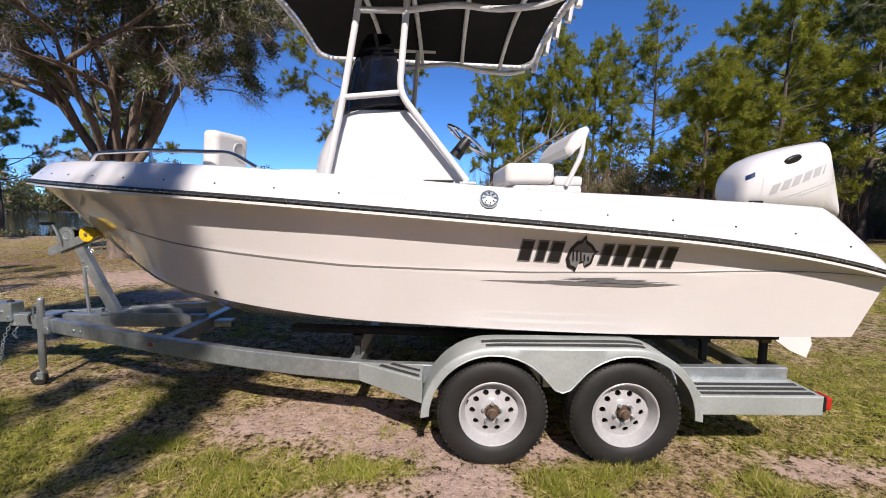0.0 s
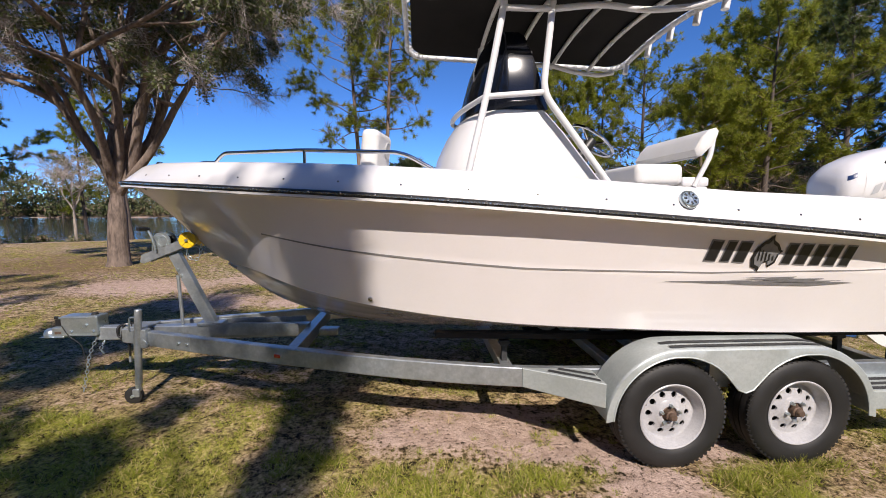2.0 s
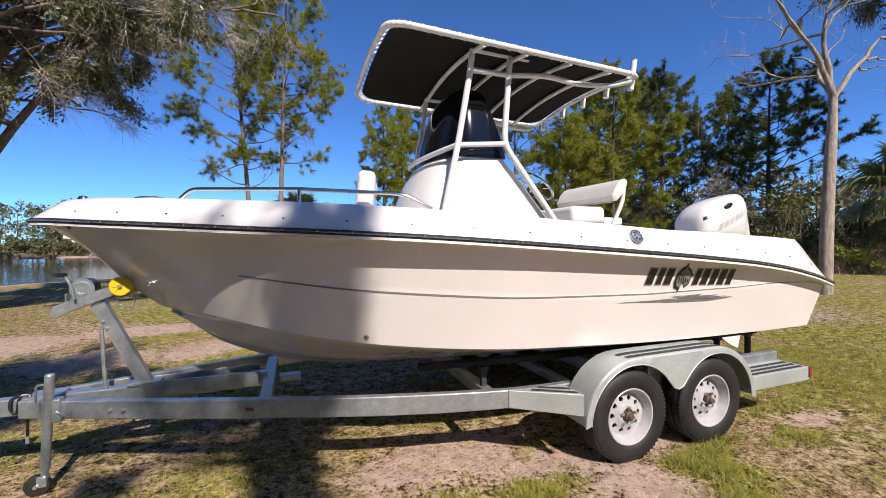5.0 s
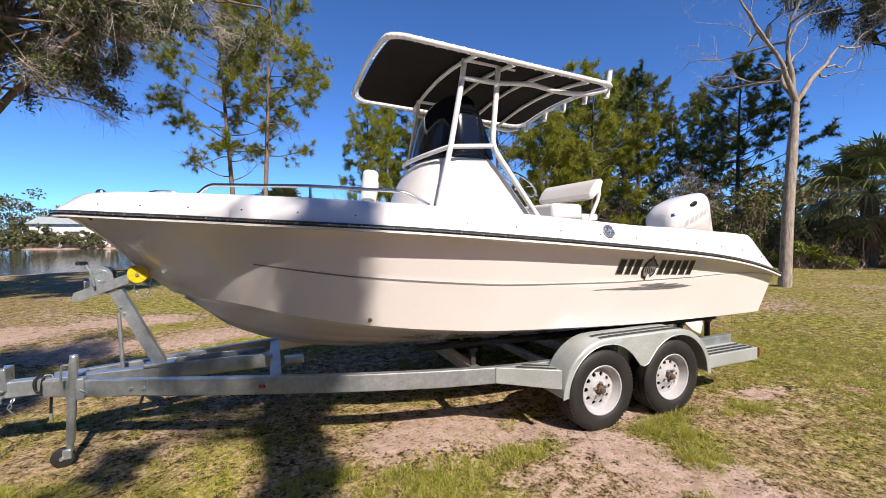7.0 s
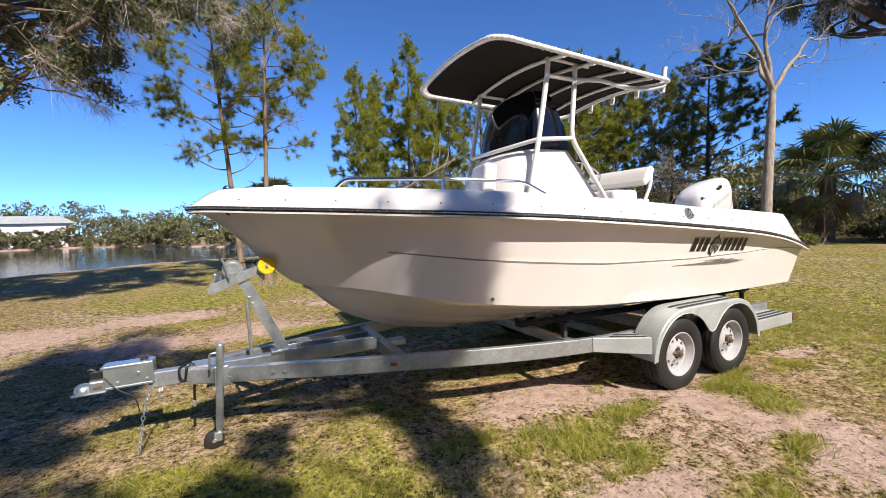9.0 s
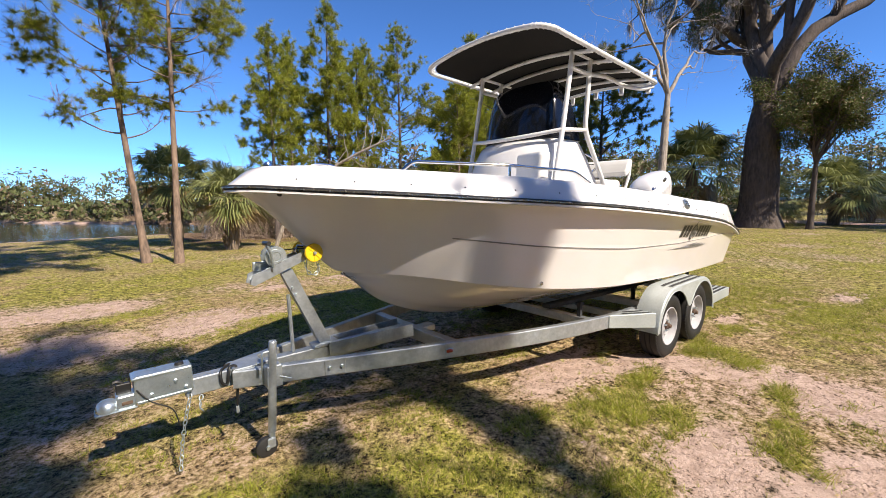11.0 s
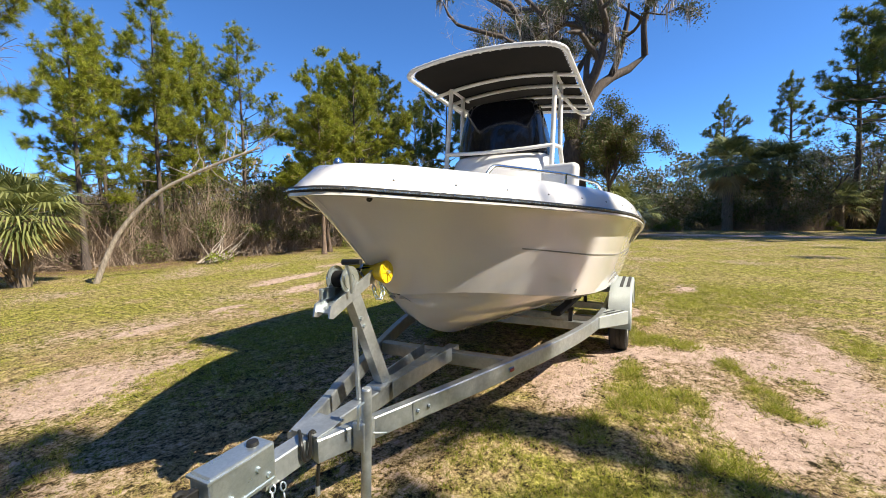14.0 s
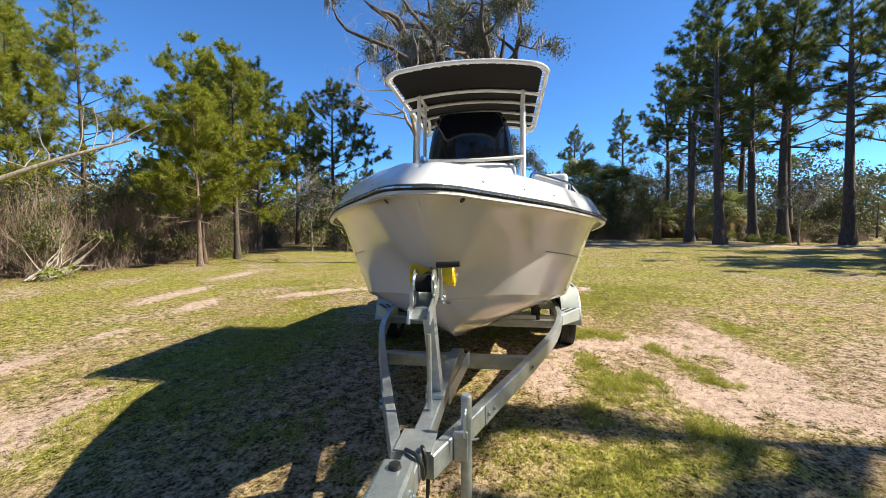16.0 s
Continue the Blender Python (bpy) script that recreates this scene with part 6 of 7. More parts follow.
# the spreading live oak at the pond end, and the one whose shade falls on the bow
broadleaf("live_oak", (-9.2, 11.35), "spreading live oak with dark limbs and grey twigs", 5, OAKBARK, OAKLEAF, 120000, 0.055, 46000, 0, 0.13, full=0.52, thin=4.0,
          trunk_r=0.24, fork=1.9, reach=4.0, levels=4, kids=3, ratio=0.62, droop=0.012, lean=(0.05, 0.05), spread=0.75, wobble=0.11, limb=1.1,
          aims=[(-8, 56, 5.0), (22, 58, 5.0), (15, 74, 4.6), (-40, 68, 4.2), (60, 70, 3.8), (165, 62, 4.2), (-150, 66, 4.2), (-85, 70, 4.0), (-20, 54, 4.2)], low=4.0,
          shell=(np.array([1.4, -0.4, 7.0]), np.array([6.4, 5.4, 3.5])))
# oaks behind the camera: their shade lies on the grass, the bow and the lane
def shade_oak(at, seed, fork, tiers, leaf_size=0.1, per=130, lean=0.0):
    """Trunk, limbs and leaf clumps; tiers: (clumps, radius, (x0, x1), (y0, y1), (z0, z1), leaves to a clump) about the trunk's top; lean: the foot's x from there."""
    rng = np.random.default_rng(seed)
    t = empty("shade_oak", label="tall leafy oak that shades the grass", category="tree", group="shade oaks")
    wood, crown = Heap(), Heap()
    top = max(k[4][1] for k in tiers)
    z = np.linspace(0, 1, 9)
    wood.stem(np.stack([0.12 * np.sin(z * 5) + lean * (1 - z), 0.1 * np.sin(z * 4 + 1), z * top - 0.1], 1), 0.13 * (1 - 0.8 * z) + 0.015, 9)
    for n, rad, xs_, ys_, zs_, *few in tiers:
        k = few[0] if few else per
        for _ in range(n):
            c = np.array([(u + v) / 2 + np.clip(rng.normal(0, 0.55), -1.6, 1.6) * (v - u) / 2 for u, v in (xs_, ys_, zs_)])
            fz = max(fork, c[2] - 0.5 - 0.35 * np.hypot(c[0], c[1]))
            foot = np.array([lean * (1 - fz / top), 0, fz])
            mid = (foot + c) / 2 + rng.normal(size=3) * 0.12
            wood.stem(smooth_path([foot, mid, c], 6), np.linspace(0.045, 0.012, 6), 4)
            q = rad * rng.uniform(0.6, 1.25)
            crown.leaves(c + rng_dirs(rng, k) * (q * rng.uniform(0.1, 1.0, k) ** 0.5)[:, None], leaf_size, rng)
    link("trunk", wood.mesh("trunk", True), OAKBARK, t)
    link("crown", crown.mesh("crown"), OAKLEAF, t)
    t.matrix_basis = pose(at[0], at[1], float(height(np.array(at[0]), np.array(at[1]))))
    return t


shade_oak((-0.62, -7.4), 8, 5.5, [(9, 0.24, (-0.10, 0.10), (-0.2, 0.2), (9.9, 10.72)), (11, 0.36, (-1.5, -0.15), (-0.3, 0.3), (10.4, 11.05), 20), (20, 0.28, (-4.0, -1.1), (-0.6, 0.6), (8.7, 9.7), 100), (6, 0.2, (-0.42, -0.02), (-0.3, 0.3), (8.7, 9.9), 90), (32, 0.32, (-5.0, -1.3), (-1.0, 1.0), (6.0, 8.8), 105)], lean=-1.7)
shade_oak((-3.3, -8.4), 10, 8.5, [(46, 0.42, (-0.95, 0.95), (-0.9, 0.9), (12.2, 14.4))])
shade_oak((-8.6, -6.0), 9, 5.5, [(70, 0.45, (-2.2, 2.2), (-2.0, 2.0), (8.4, 12.5)), (14, 0.3, (-2.0, 2.6), (-1.5, 1.5), (6.4, 8.4))])
shade_oak((13.5, -17.5), 12, 4.0, [(80, 0.55, (-3.0, 3.0), (-2.6, 2.6), (5.5, 10.5))], 0.14)
shade_oak((20.0, -22.0), 13, 5.0, [(80, 0.55, (-3.2, 3.2), (-2.6, 2.6), (6.0, 11.5))], 0.14)
# bare pale tree behind the stern
broadleaf("bare_tree", (11.85, 6.95), "slim pale-barked bare tree with spreading twigs", 14, PALEBARK, OAKLEAF, 0, 0.05, 900, 0, 0.2,
          trunk_r=0.15, fork=5.5, reach=2.6, levels=5, kids=2, ratio=0.72, droop=0.0, wobble=0.15, lean=(0.55, 0.1), flare=1.15, thinning=0.5, spread=0.5,
          aims=[(140, 74, 2.5), (-25, 62, 2.7), (155, 64, 2.4), (60, 72, 2.2)])
# huge mossy tree beyond the lane
broadleaf("mossy_tree", (24.6, 6.6), "huge dark tree hung with grey moss", 17, DARKBARK, FARLEAF, 60000, 0.075, 12000, 0, 0.3, 380, full=0.6,
          trunk_r=0.92, fork=6.8, reach=6.8, levels=4, kids=3, ratio=0.64, droop=0.0, lean=(0.2, 0.1), wobble=0.2, limb=0.95, spread=0.75,
          aims=[(120, 80, 9.0), (-55, 68, 9.5), (-70, 60, 9.0), (75, 66, 6.0), (180, 66, 7.0)],
          shell=(np.array([0, -1.0, 16.0]), np.array([9.5, 11.0, 6.0])))
broadleaf("understorey_tree", (24.6, 4.3), "loose olive-green tree in the mossy tree's shade", 19, DARKBARK, SHRUBLEAF, 56000, 0.065, 0, 0, 0.22, full=0.7,
          trunk_r=0.14, fork=3.4, reach=2.5, levels=3, limbs=8, up=3.0, kids=3, ratio=0.64)
for x, y, sd, h in ((-17.6, 20.6, 61, 1.6), (19.5, 15.6, 62, 1.8), (47, -9, 63, 3.5), (41, -12, 64, 3.0), (45, -16, 65, 3.0), (27.5, -17.5, 66, 2.0)):
    broadleaf("bare_tree", (x, y), "thin leafless tree with grey twigs", sd, PALEBARK if x < 30 else DARKBARK, SHRUBLEAF, 900 if x > 18 else 0, 0.1, 2500, 0, 0.25,
              trunk_r=0.07 if x < 30 else 0.14, fork=h, reach=1.5 if x < 30 else 3.0, levels=3, limbs=4, up=1.6, kids=3, ratio=0.7, group="bare trees")


# leaning dead trunk at the edge of the wood
lt = Heap()
lt.stem(smooth_path([(0, 0, -0.1), (0.42, -0.4, 1.25), (1.05, -1.1, 2.35), (1.9, -2.1, 3.1), (2.9, -3.2, 3.75)], 20), np.linspace(0.075, 0.03, 20), 9)
lrng = np.random.default_rng(3)
for k in range(14):
    b = np.array([1.5 + 0.1 * k, -1.62 - 0.113 * k, 2.78 + 0.07 * k])
    pts, _ = branch(lrng, b, [0.6, 0.2, lrng.uniform(-0.5, 0.9)], lrng.uniform(0.6, 1.6), 0.25, 6)
    lt.stem(pts, np.linspace(0.018, 0.005, 6), 4)
leaner = link("dead_tree", lt.mesh("dead_tree", True), PALEBARK)
leaner.location = (0.62, 15.4, 0)
tagged(leaner, "bare dead trunk leaning over the grass", "dead tree")
for x, y, a in ((4.6, 17.2, 25), (5.6, 17.9, 60)):
    fb_ = Heap()
    for k in range(9):
        pts, _ = branch(lrng, (0.1 * k, 0, 0.05), [math.cos(radians(a)) + lrng.normal() * 0.3, math.sin(radians(a)) * 0.4, 0.25 + lrng.uniform(0, 0.5)], lrng.uniform(1.0, 2.6), 0.16, 8)
        fb_.stem(pts, np.linspace(0.035, 0.006, 8), 5)
    o = link("fallen_branch", fb_.mesh("fallen_branch", True), PALEBARK)
    o.location = (x, y, 0)
    tagged(o, "pale fallen branches lying among brush", "dead branch", "fallen branches", "stuff")


# ---- sabal palms ----
def palm(at, label, tall, crown, fronds, seed, skirt=8, size=1.0, girth=0.19):
    rng = np.random.default_rng(seed)
    t = empty("sabal_palm", (at[0], at[1], float(height(np.array(at[0]), np.array(at[1])))), label=label, category="palm", group="palms")
    w = Heap()
    k = np.linspace(0, 1, 8)
    w.stem(np.stack([0.1 * np.sin(k * 2), 0 * k, k * tall - 0.1], 1), girth * (1.15 - 0.2 * k), 12)
    n = int(tall * 38)
    a = rng.uniform(0, 2 * np.pi, n)
    z = rng.uniform(0.05, tall, n)
    b = np.stack([np.cos(a) * girth * 0.95, np.sin(a) * girth * 0.95, z], 1)
    w.blades(b, b + np.stack([np.cos(a) * 0.14, np.sin(a) * 0.14, np.full(n, 0.2)], 1), np.full(n, 0.11), rng)
    link("trunk", w.mesh("trunk", True), PALMBARK, t)
    for nm, m_, cnt, lo, hi in (("crown", FROND, fronds, -0.45, 1.35), ("dead_fronds", DEADFROND, skirt, *((-1.4, -0.8) if tall > 2.6 else (-0.75, -0.15)))):
        if not cnt:
            continue
        h = Heap()
        for i in range(cnt):
            a = 2.4 * i + rng.uniform(-0.3, 0.3)
            el = rng.uniform(lo, hi)
            d = np.array([math.cos(a) * math.cos(el), math.sin(a) * math.cos(el), math.sin(el)])
            root = np.array([0.1, 0, tall])
            ln = crown * rng.uniform(0.42, 0.58)
            tip = root + d * ln
            h.stem(np.array([root, (root + tip) / 2 + [0, 0, 0.06], tip]), [0.022, 0.016, 0.012], 4)
            side = np.cross(d, [0, 0, 1.0])
            side /= np.linalg.norm(side) + 1e-6
            up = np.cross(side, d)
            m = 26
            th = np.linspace(-1.9, 1.9, m)
            rad = crown * (0.55 if nm == "crown" else 0.36) * (1 - 0.25 * np.abs(th) / 1.9)[:, None]
            dirs = np.cos(th)[:, None] * d + np.sin(th)[:, None] * side + 0.18 * np.abs(np.sin(th))[:, None] * up
            mid = tip + dirs * rad * 0.55
            end = tip + dirs * rad + np.array([0, 0, -1.0]) * rad * rng.uniform(0.2, 0.6, (m, 1))
            wd = np.cross(dirs, up)
            wd *= 0.026 * crown / 1.6 / (np.linalg.norm(wd, axis=1)[:, None] + 1e-6)
            v = np.stack([np.repeat(tip[None], m, 0), mid - wd, mid + wd, end], 1)
            f = np.arange(m)[:, None] * 4
            h.add(v, np.concatenate([f + [[0, 1, 2]], f + [[1, 3, 2]]]))
        link(nm, h.mesh(nm), m_, t)
    return t


palm((-0.45, 16.6), "short sabal palm with many dead yellow fronds", 1.75, 1.65, 46, 71, 12)
palm((-1.7, 19.6), "sabal palm with some dead yellow fronds", 2.5, 1.8, 44, 72, 7)
palm((24.4, 10.0), "dark sabal palm with thick trunk", 3.5, 3.2, 40, 73, 10, girth=0.34)
palm((29.6, 3.9), "sabal palm at the lane with pale trunk", 2.0, 2.6, 34, 74, 8, girth=0.26)
palm((27.8, 6.9), "low green sabal palm by the lane", 1.2, 2.5, 30, 75, 4, girth=0.26)
palm((34.5, 2.6), "small green sabal palm by the lane", 1.5, 2.2, 26, 76, 4)
palm((40.0, -4.6), "dark sabal palm beyond the lane", 6.0, 3.3, 46, 77, 14, girth=0.4)
palm((41.5, -8.2), "dark sabal palm beyond the lane", 5.6, 3.2, 44, 78, 12, girth=0.4)
palm((37.5, -17.6), "sabal palm under the tall pines", 2.6, 3.0, 34, 79, 10, girth=0.3)
palm((42.0, -13.0), "sabal palm under the tall pines", 2.2, 2.6, 30, 80, 8, girth=0.3)


# ---- undergrowth: leaf and twig thickets ----
def thicket(label, spots, seed, leaf_m, twig_m, leaves, size, twigs, name="undergrowth", wide=1.0):
    """spots: (x, y, radius, height)."""
    rng = np.random.default_rng(seed)
    tot = sum(r * r * h for _, _, r, h in spots)
    lh, th = Heap(), Heap()
    for x, y, r, hgt in spots:
        z0 = float(height(np.array(x), np.array(y)))
        share = r * r * hgt / tot
        n = int(leaves * share)
        lumps = max(5, int(r * r * hgt * 1.6))
        a, rad = rng.uniform(0, 2 * np.pi, lumps), r * np.sqrt(rng.uniform(0, 1, lumps))
        lz = hgt * rng.uniform(0.12, 1.0, lumps) * (1 - 0.35 * (rad / r) ** 2)
        c = np.stack([x + rad * np.cos(a) * wide, y + rad * np.sin(a), z0 + lz], 1)
        cs = rng.uniform(0.22, 0.55, lumps) * (0.6 + 0.25 * hgt)
        if n:
            k = rng.integers(0, lumps, n)
            d = rng_dirs(rng, n) * (cs[k] * rng.uniform(0.5, 1.1, n))[:, None]
            d[:, 2] *= 0.75
            p = c[k] + d
            p[:, 2] = np.maximum(p[:, 2], z0 + 0.05)
            lh.leaves(p, size, rng)
        m = int(twigs * share)
        k = rng.integers(0, lumps, m)
        b = np.stack([c[k, 0] + rng.normal(size=m) * 0.3, c[k, 1] + rng.normal(size=m) * 0.3, np.full(m, z0)], 1)
        e = c[k] + rng.normal(size=(m, 3)) * cs[k][:, None]
        e[:, 2] = np.maximum(e[:, 2], z0 + 0.2)
        mid = (b + e) / 2 + rng.normal(size=(m, 3)) * 0.15
        th.blades(b, mid + (mid - b) * 0.3, np.full(m, 0.022), rng)
        th.blades(mid, e + (e - mid) * 0.4, np.full(m, 0.016), rng)
    if lh.v:
        tagged(link(name, lh.mesh(name), leaf_m), label, "undergrowth", kind="stuff")
    if th.v:
        tagged(link("brushwood", th.mesh("brushwood"), twig_m), "tangle of bare dry twigs", "brush", kind="stuff")


ur = np.random.default_rng(77)
wood_edge = [(x, 19.0 + 0.35 * abs(x - 6) * 0.2 + ur.uniform(0, 3.5), ur.uniform(0.9, 1.6), ur.uniform(1.4, 3.4) + 1.2 * (x < 11)) for x in np.linspace(3.4, 24, 34)]
wood_back = [(x, ur.uniform(24, 30), ur.uniform(1.8, 2.8), ur.uniform(3.0, 6.0)) for x in np.linspace(8, 40, 22)]
thicket("mixed shrubs along the edge of the wood", wood_edge, 81, SHRUBLEAF, DRYTWIG, 100000, 0.06, 18000)
thicket("dark shrubs and trees deep in the wood", wood_back, 82, FARLEAF, DRYTWIG, 55000, 0.12, 9000)
thicket("low bright shrubs", [(5.2, 16.6, 0.5, 0.5), (14.5, 17.4, 0.7, 0.5), (21.5, 10.8, 1.6, 1.6), (20.0, 13.0, 1.4, 1.0), (40, -12, 1.2, 1.2), (35, -15.8, 1.0, 1.0), (46, -8, 1.5, 1.5), (37.5, 0.4, 1.4, 1.9), (29.6, -16.6, 1.2, 0.8)], 83, BRIGHTLEAF, DRYTWIG, 22000, 0.07, 1500)
thicket("leafless brown brush by the water", [(x, 21.0 + 0.5 * abs(x - 2) + ur.uniform(-0.5, 2.5), 1.1, ur.uniform(1.6, 3.2)) for x in np.linspace(0.5, 9, 9)], 84, SHRUBLEAF, DRYTWIG, 5000, 0.06, 12000)
thicket("shrubs beyond the lane", [(ur.uniform(26, 34), 9 + ur.uniform(-2, 8), 1.6, ur.uniform(1.5, 3.0)) for _ in range(14)] + [(ur.uniform(40, 54), y, 2.4, ur.uniform(2.5, 6.5)) for y in np.linspace(-34, 2, 26)] + [(x, x * ur.uniform(0.47, 0.68), 1.7, ur.uniform(2.0, 3.8)) for x in np.linspace(20.5, 32, 14)], 85, SHRUBLEAF, DRYTWIG, 100000, 0.12, 12000)
thicket("shrubs under the tall pines", [(ur.uniform(29, 36), y, 1.3, ur.uniform(0.6, 1.8)) for y in np.linspace(-27, -18, 8)], 86, SHRUBLEAF, DRYTWIG, 30000, 0.08, 4000)
thicket("low scrub on the far bank", [(x, float(np.interp(x, FAR_X, FAR_Y)) + ur.uniform(0.5, 3.5), 2.2, ur.uniform(0.7, 1.1) if -24 < x < -20 else ur.uniform(1.8, 4.0)) for x in np.linspace(-125, 8, 62)], 87, FARLEAF, DRYTWIG, 80000, 0.24, 8000)
thicket("dark reeds along the near bank", [(x, float(np.interp(x, NEAR_X, NEAR_Y)) + 0.4, 0.6, 0.5) for x in np.linspace(-30, -18, 12)], 88, FARLEAF, DRYTWIG, 5000, 0.09, 800)


def far_woods(label, spots, seed, per, size):
    """Distant crowns: uneven heaps of leaf clumps on thin trunks."""
    rng = np.random.default_rng(seed)
    h, tr = Heap(), Heap()
    for x, y, r, z0, z1 in spots:
        lumps = 12
        c = np.stack([x + rng.normal(size=lumps) * r * 0.5, y + rng.normal(size=lumps) * r * 0.5, rng.uniform(z0 + (z1 - z0) * 0.08, z1, lumps)], 1)
        k = rng.integers(0, lumps, per)
        d = rng_dirs(rng, per) * (r * 0.5 * rng.uniform(0.4, 1.1, per))[:, None]
        d[:, 2] *= 0.7
        h.leaves(c[k] + d, size, rng)
        tr.stem(np.array([[x, y, -0.2], [x + rng.normal() * 0.3, y, z1 * 0.8]]), [0.11, 0.04], 5)
    tagged(link("far_woods", h.mesh("far_woods"), FARLEAF), label, "trees", kind="stuff")
    tagged(link("far_trunks", tr.mesh("far_trunks"), DARKBARK), "thin trunks of distant trees", "trees", kind="stuff")


fr = np.random.default_rng(5)
spots = []
for a in np.arange(92, 165, 1.0):                     # across the pond
    d = fr.uniform(88, 115) if abs(a - 109.0) > 4 else fr.uniform(98, 115)
    spots.append((-2 + d * math.cos(radians(a)), d * math.sin(radians(a)), fr.uniform(2.2, 3.6), 0.5, fr.uniform(4.6, 8.2) * (1.3 if 112.5 < a < 124 else 1)))
for a in np.arange(26, 92, 1.3):                      # behind the wood
    d = fr.uniform(36, 60) if a < 62 else fr.uniform(66, 90)
    spots.append((d * math.cos(radians(a)), d * math.sin(radians(a)), fr.uniform(2.2, 3.6), 0.5, fr.uniform(5, 9) if a < 62 else fr.uniform(4, 6.5)))
for a in np.arange(-50, 26, 0.9):                     # beyond the lane
    d = fr.uniform(75, 100)
    spots.append((d * math.cos(radians(a)), d * math.sin(radians(a)), fr.uniform(2.6, 4.2), 0.5, fr.uniform(9.0, 13.5)))
far_woods("distant line of mixed trees", spots, 91, 700, 0.30)
far_woods("dark trees under the tall pines", [(d * math.cos(radians(a)), d * math.sin(radians(a)), fr.uniform(2.2, 3.4), 0.3, fr.uniform(4.5, 8.5)) for a, d in ((a, fr.uniform(50, 64)) for a in np.arange(-40, 6, 1.3))], 93, 700, 0.2)
# behind the camera: invented, unseen tree rows that hold back sky light
south = [(x, -26 + fr.uniform(-2.5, 2.5), 3.8, 0.0, fr.uniform(15, 20) if x < 4 else fr.uniform(9, 11.5)) for x in np.arange(-38, 24, 3.4)]
back = [(x, -44 + fr.uniform(-3, 3), 5.0, 0.0, fr.uniform(22, 28) if x < 4 else fr.uniform(15, 19)) for x in np.arange(-50, 30, 5.0)]
west = [(-22 + fr.uniform(-2, 2), y, 3.8, 0.0, fr.uniform(16, 21)) for y in np.arange(-24, 5, 3.2)] + [(-31 + fr.uniform(-2, 2), y, 5.0, 0.0, fr.uniform(20, 26)) for y in np.arange(-34, 8, 4.6)]
far_woods("unseen tall trees added to dim the sky light", south + back + west, 92, 800, 0.5)

# ---- pale house across the pond ----
house = empty("house", (-32.5, 87, 0), label="pale low house across the pond", category="house")
house.rotation_euler = (0, 0, radians(17))
part("wall", boxed((-5.2, -3.0, -0.1), (5.2, 3.0, 3.8), 0.02), CAPCOAT, house)
part("roof", prism(bmesh.new(), [(-5.7, 3.78), (5.7, 3.78), (4.0, 4.9), (-4.0, 4.9)], -3.5, 3.5), GALVDULL, house)
for x in (-3.6, -0.6, 2.6):
    win = part("window", boxed((x, -3.05, 1.2), (x + 1.2, -2.98, 2.6), 0.01), WINDOW, house)
    part("sill", boxed((x - 0.1, -3.1, 1.1), (x + 1.3, -2.99, 1.2), 0.01), PAINTED, win)

# ---- grass, straw and litter on the lawn ----
gr = np.random.default_rng(9)


def sown(n, x0, x1, y0, y1):
    return gr.uniform(x0, x1, n), gr.uniform(y0, y1, n)


def lawn(name, label, material, x, y, lo, hi, width, lie):
    """Blades at x, y; lie: how flat they lie."""
    n = len(x)
    b = np.stack([x, y, height(x, y) - 0.004], 1)
    a = gr.uniform(0, 2 * np.pi, n)
    ln = gr.uniform(lo, hi, n)
    el = np.clip(gr.normal(1 - lie, 0.3, n), 0.04, 1.5)
    t = b + np.stack([np.cos(a) * np.cos(el), np.sin(a) * np.cos(el), np.sin(el)], 1) * ln[:, None]
    h = Heap()
    h.blades(b, t, np.full(n, width) * gr.uniform(0.7, 1.3, n), gr)
    tagged(link(name, h.mesh(name), material), label, "grass", kind="stuff")


def speckled(x, y, size, seed):
    """Smooth random patches of the given size, 0 to 1."""
    table = np.random.default_rng(seed).uniform(0, 1, (128, 128))
    u, v = x / size, y / size
    i, j = np.floor(u).astype(int), np.floor(v).astype(int)
    fu, fv = fade(0, 1, u - i), fade(0, 1, v - j)
    g00, g10, g01, g11 = (table[(i + a) % 128, (j + b) % 128] for a, b in ((0, 0), (1, 0), (0, 1), (1, 1)))
    return (g00 * (1 - fu) + g10 * fu) * (1 - fv) + (g01 * (1 - fu) + g11 * fu) * fv


def near(x, y):
    """The close-cropped stretch round the trailer, thinning out towards its edges."""
    return fade(0, 2.4, np.minimum(np.minimum(x + 7.5, 6.5 - x), np.minimum(y + 1.5, 10.0 - y)) + 0.8 * (speckled(x, y, 0.9, 4) - 0.5))


def keep(x, y, want, close=True):
    """Patchy cover: dense where want is high."""
    lump = 0.40 * speckled(x, y, 0.8, 1) + 0.35 * speckled(x, y, 0.21, 2) + 0.25 * speckled(x, y, 0.07, 3)
    bare = ovals(SAND, x, y) * (1 - 0.6 * ovals(GREEN, x, y))
    k = gr.uniform(0, 1, len(x)) < want(lump, bare, ovals(GREEN, x, y)) * (near(x, y) if close else 1 - near(x, y))
    return x[k], y[k]


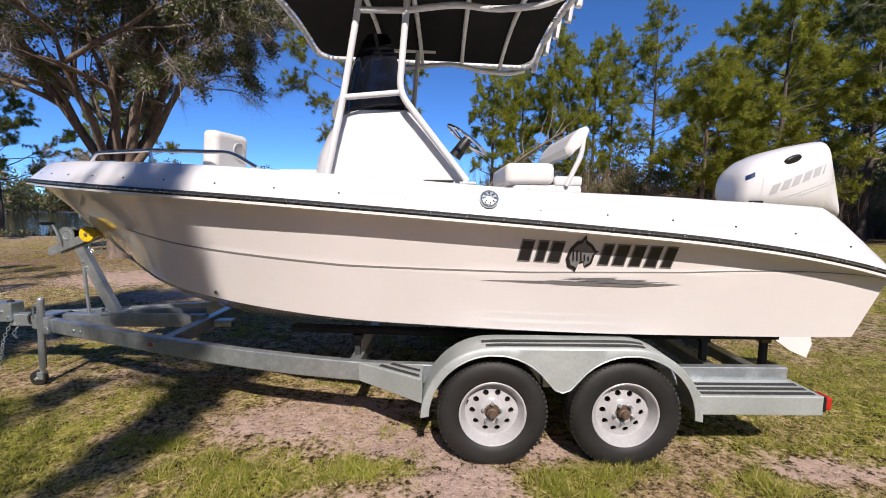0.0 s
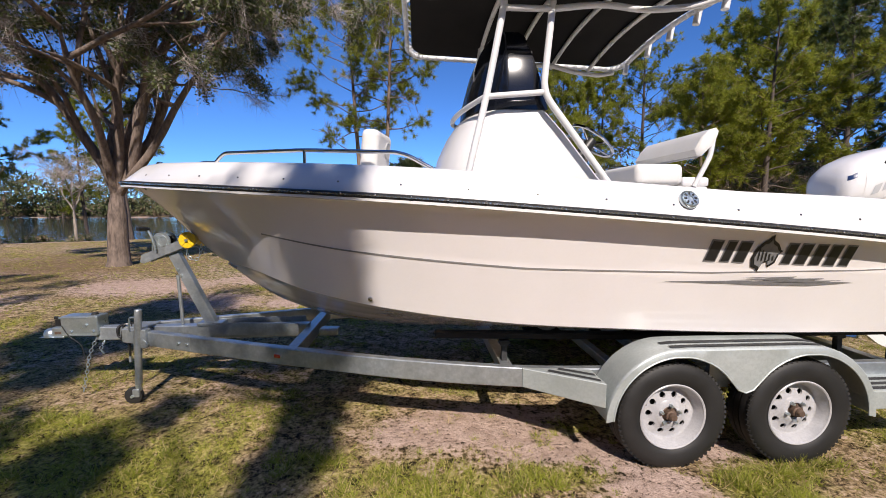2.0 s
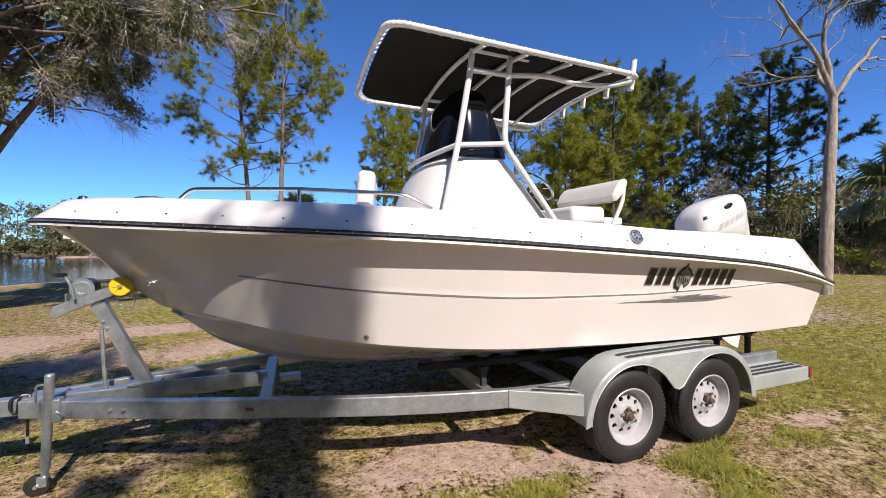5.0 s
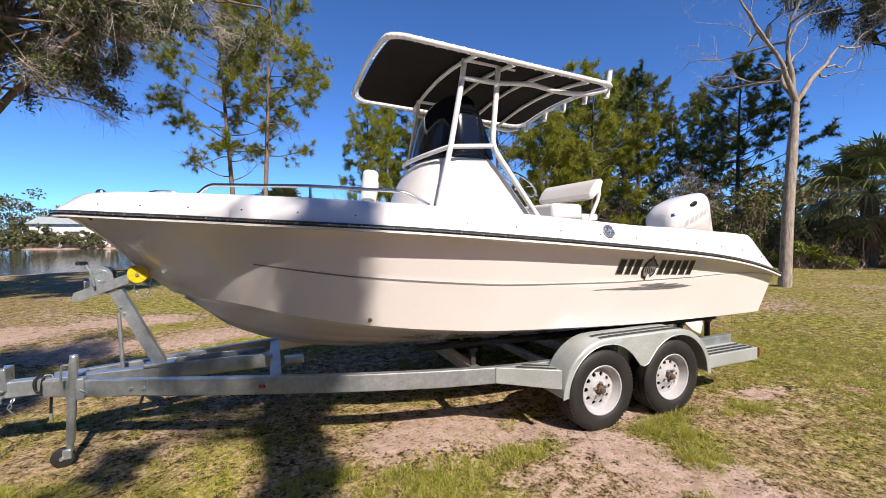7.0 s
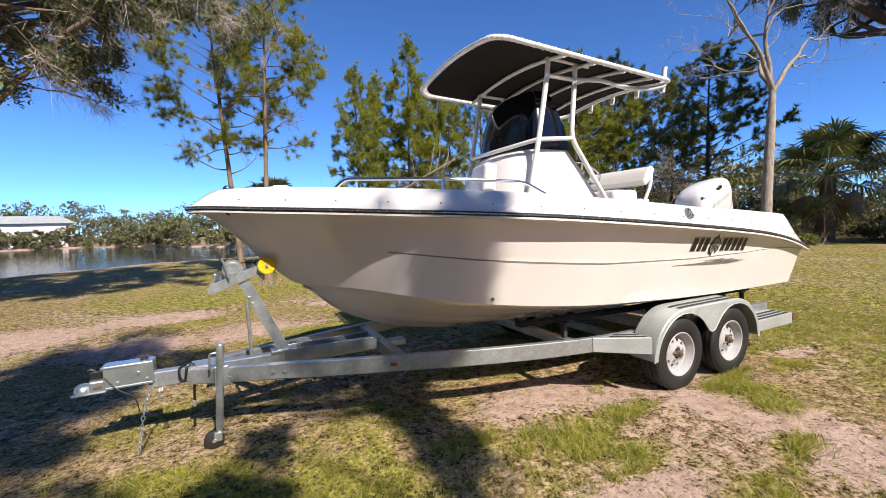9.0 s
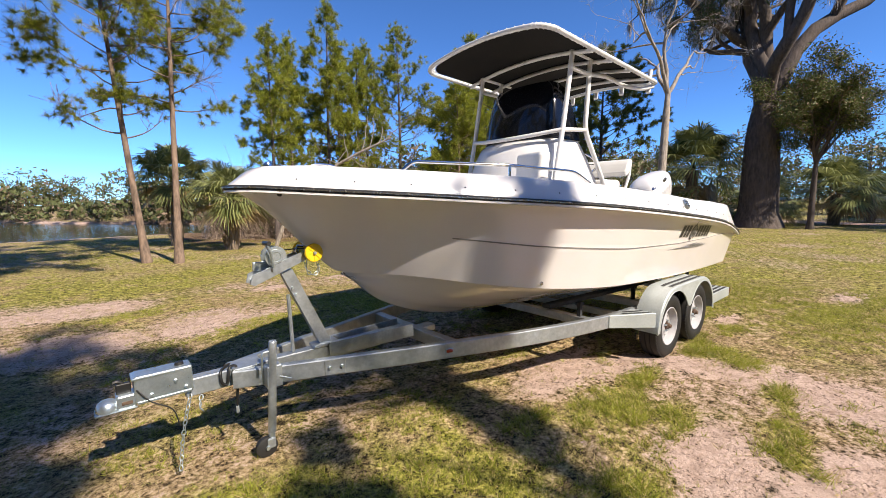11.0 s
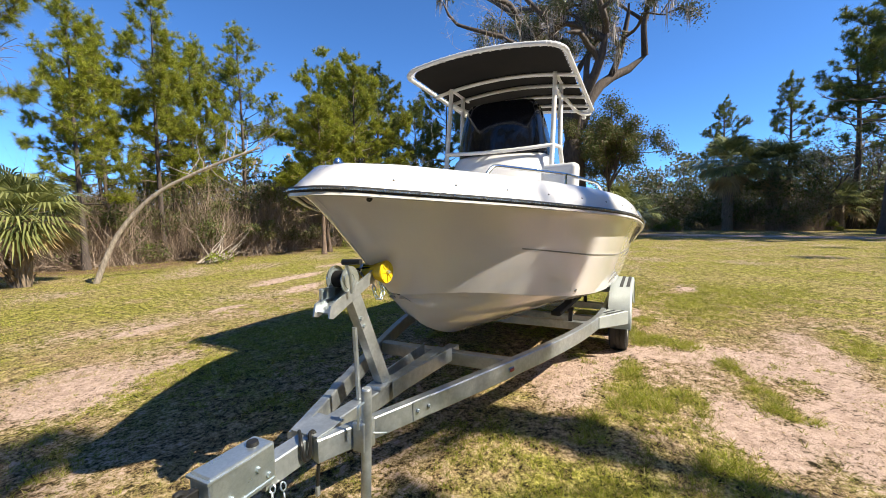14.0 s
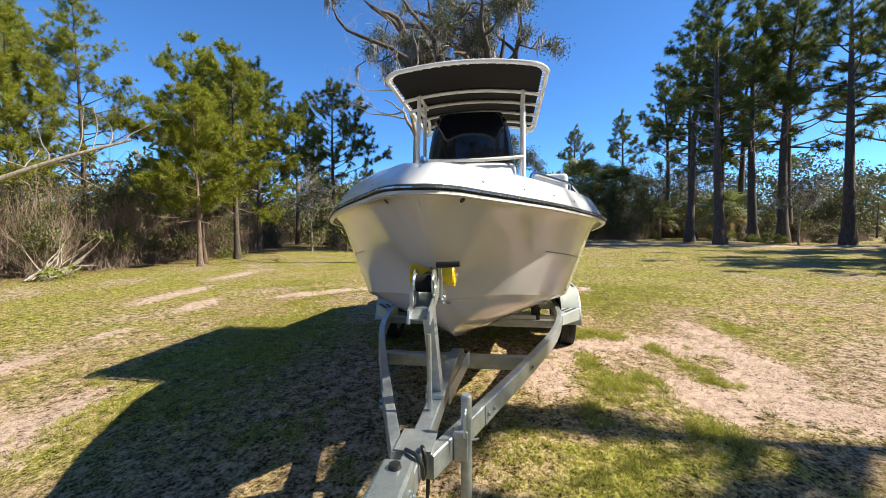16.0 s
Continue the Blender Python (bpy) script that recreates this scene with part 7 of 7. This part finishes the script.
def tufted(name, label, material, x, y, count, lo, hi, width, lie, spread=0.011):
    """Small fans of blades: count to each tuft, leaning outwards from its middle."""
    m, n = len(x), len(x) * count
    size = np.repeat(gr.uniform(0.65, 1.25, m), count)
    a = gr.uniform(0, 2 * np.pi, n)
    q = spread * np.sqrt(gr.uniform(0, 1, n)) * size
    bx, by = np.repeat(x, count) + q * np.cos(a), np.repeat(y, count) + q * np.sin(a)
    b = np.stack([bx, by, height(bx, by) - 0.004], 1)
    a = a + gr.normal(0, 0.7, n)
    el = np.clip(gr.normal(1.25 - lie, 0.33, n), 0.06, 1.5)
    t = b + np.stack([np.cos(a) * np.cos(el), np.sin(a) * np.cos(el), np.sin(el)], 1) * (gr.uniform(lo, hi, n) * size)[:, None]
    h = Heap()
    h.blades(b, t, width * gr.uniform(0.7, 1.3, n), gr)
    tagged(link(name, h.mesh(name), material), label, "grass", kind="stuff")


x, y = sown(150000, -7.5, 6.5, -1.2, 10.0)
gx_, gy_ = keep(x, y, lambda l, b, g: np.clip(7.0 * (l - 0.555 + 0.30 * g - 0.16 * b), 0.012, 1))
tufted("grass", "short green grass in patches", GRASSBLADE, gx_, gy_, 9, 0.02, 0.062, 0.0042, 0.45)
x, y = sown(150000, -7.5, 6.5, -1.2, 10.0)
sx_, sy_ = keep(x, y, lambda l, b, g: np.clip(4.5 * (0.55 - l) + 0.10 - 0.5 * b - 0.35 * g, 0.03, 1))
tufted("straw", "dry straw lying in the grass", STRAW, sx_, sy_, 7, 0.015, 0.06, 0.0036, 0.85, 0.02)
# tall tufts by the wheels and in the open
tx, ty = [], []
for cx, cy, r in [(g[0] + gr.normal() * g[2] * 0.6, g[1] + gr.normal() * g[3] * 0.7, gr.uniform(0.03, 0.12)) for g in GREEN[:18] for _ in range(5)]:
    n = int(1900 * r)
    a, q = gr.uniform(0, 2 * np.pi, n), r * np.abs(gr.normal(0, 0.8, n))
    tx.append(cx + q * np.cos(a))
    ty.append(cy + q * np.sin(a))
lawn("grass_tufts", "taller bright green grass tufts", GRASSBLADE, np.concatenate(tx), np.concatenate(ty), 0.03, 0.115, 0.005, 0.3)
# farther lawn, coarser
x, y = sown(110000, -16, 26, -12, 22)
k = in_pond(x, y) < -0.5
fx, fy = keep(x[k], y[k], lambda l, b, g: np.clip(2.6 * (l - 0.30) + 0.2 * g - 0.4 * b, 0.02, 1), False)
half = gr.uniform(0, 1, len(fx)) < 0.35 + 0.6 * speckled(fx, fy, 1.7, 6)
tufted("far_grass", "mown green grass farther off", GRASSBLADE, fx[half], fy[half], 5, 0.03, 0.075, 0.009, 0.45, 0.03)
tufted("far_straw", "dry grass farther off", STRAW, fx[~half], fy[~half], 5, 0.03, 0.07, 0.009, 0.8, 0.03)
# bits of bark and twig, thickest on the bare sand
x, y = sown(60000, -7.5, 6.5, -1.2, 10.0)
k = gr.uniform(0, 1, len(x)) < 0.05 + 0.5 * fade(0.5, 0.75, speckled(x, y, 0.5, 7)) * (0.35 + 0.65 * ovals(SAND, x, y))
x, y = x[k], y[k]
n_ = len(x)
a_, ln_ = gr.uniform(0, 2 * np.pi, n_), 0.012 + 0.07 * gr.uniform(0, 1, n_) ** 3
db = np.stack([x, y, height(x, y) + 0.004], 1)
dh = Heap()
dh.blades(db, db + np.stack([np.cos(a_) * ln_, np.sin(a_) * ln_, gr.uniform(0, 0.012, n_)], 1), gr.uniform(0.003, 0.009, n_), gr)
tagged(link("twig_litter", dh.mesh("twig_litter"), DEBRIS), "bits of dark bark and twigs on the sand", "twig litter", kind="stuff")
# fallen leaves
x, y = sown(2600, -8, 6, -1, 10)
lh = Heap()
lh.leaves(np.stack([x, y, height(x, y) + 0.008], 1), 0.016, gr, 0.9)
tagged(link("fallen_leaves", lh.mesh("fallen_leaves"), DEADFROND), "small brown fallen leaves", "leaf litter", kind="stuff")
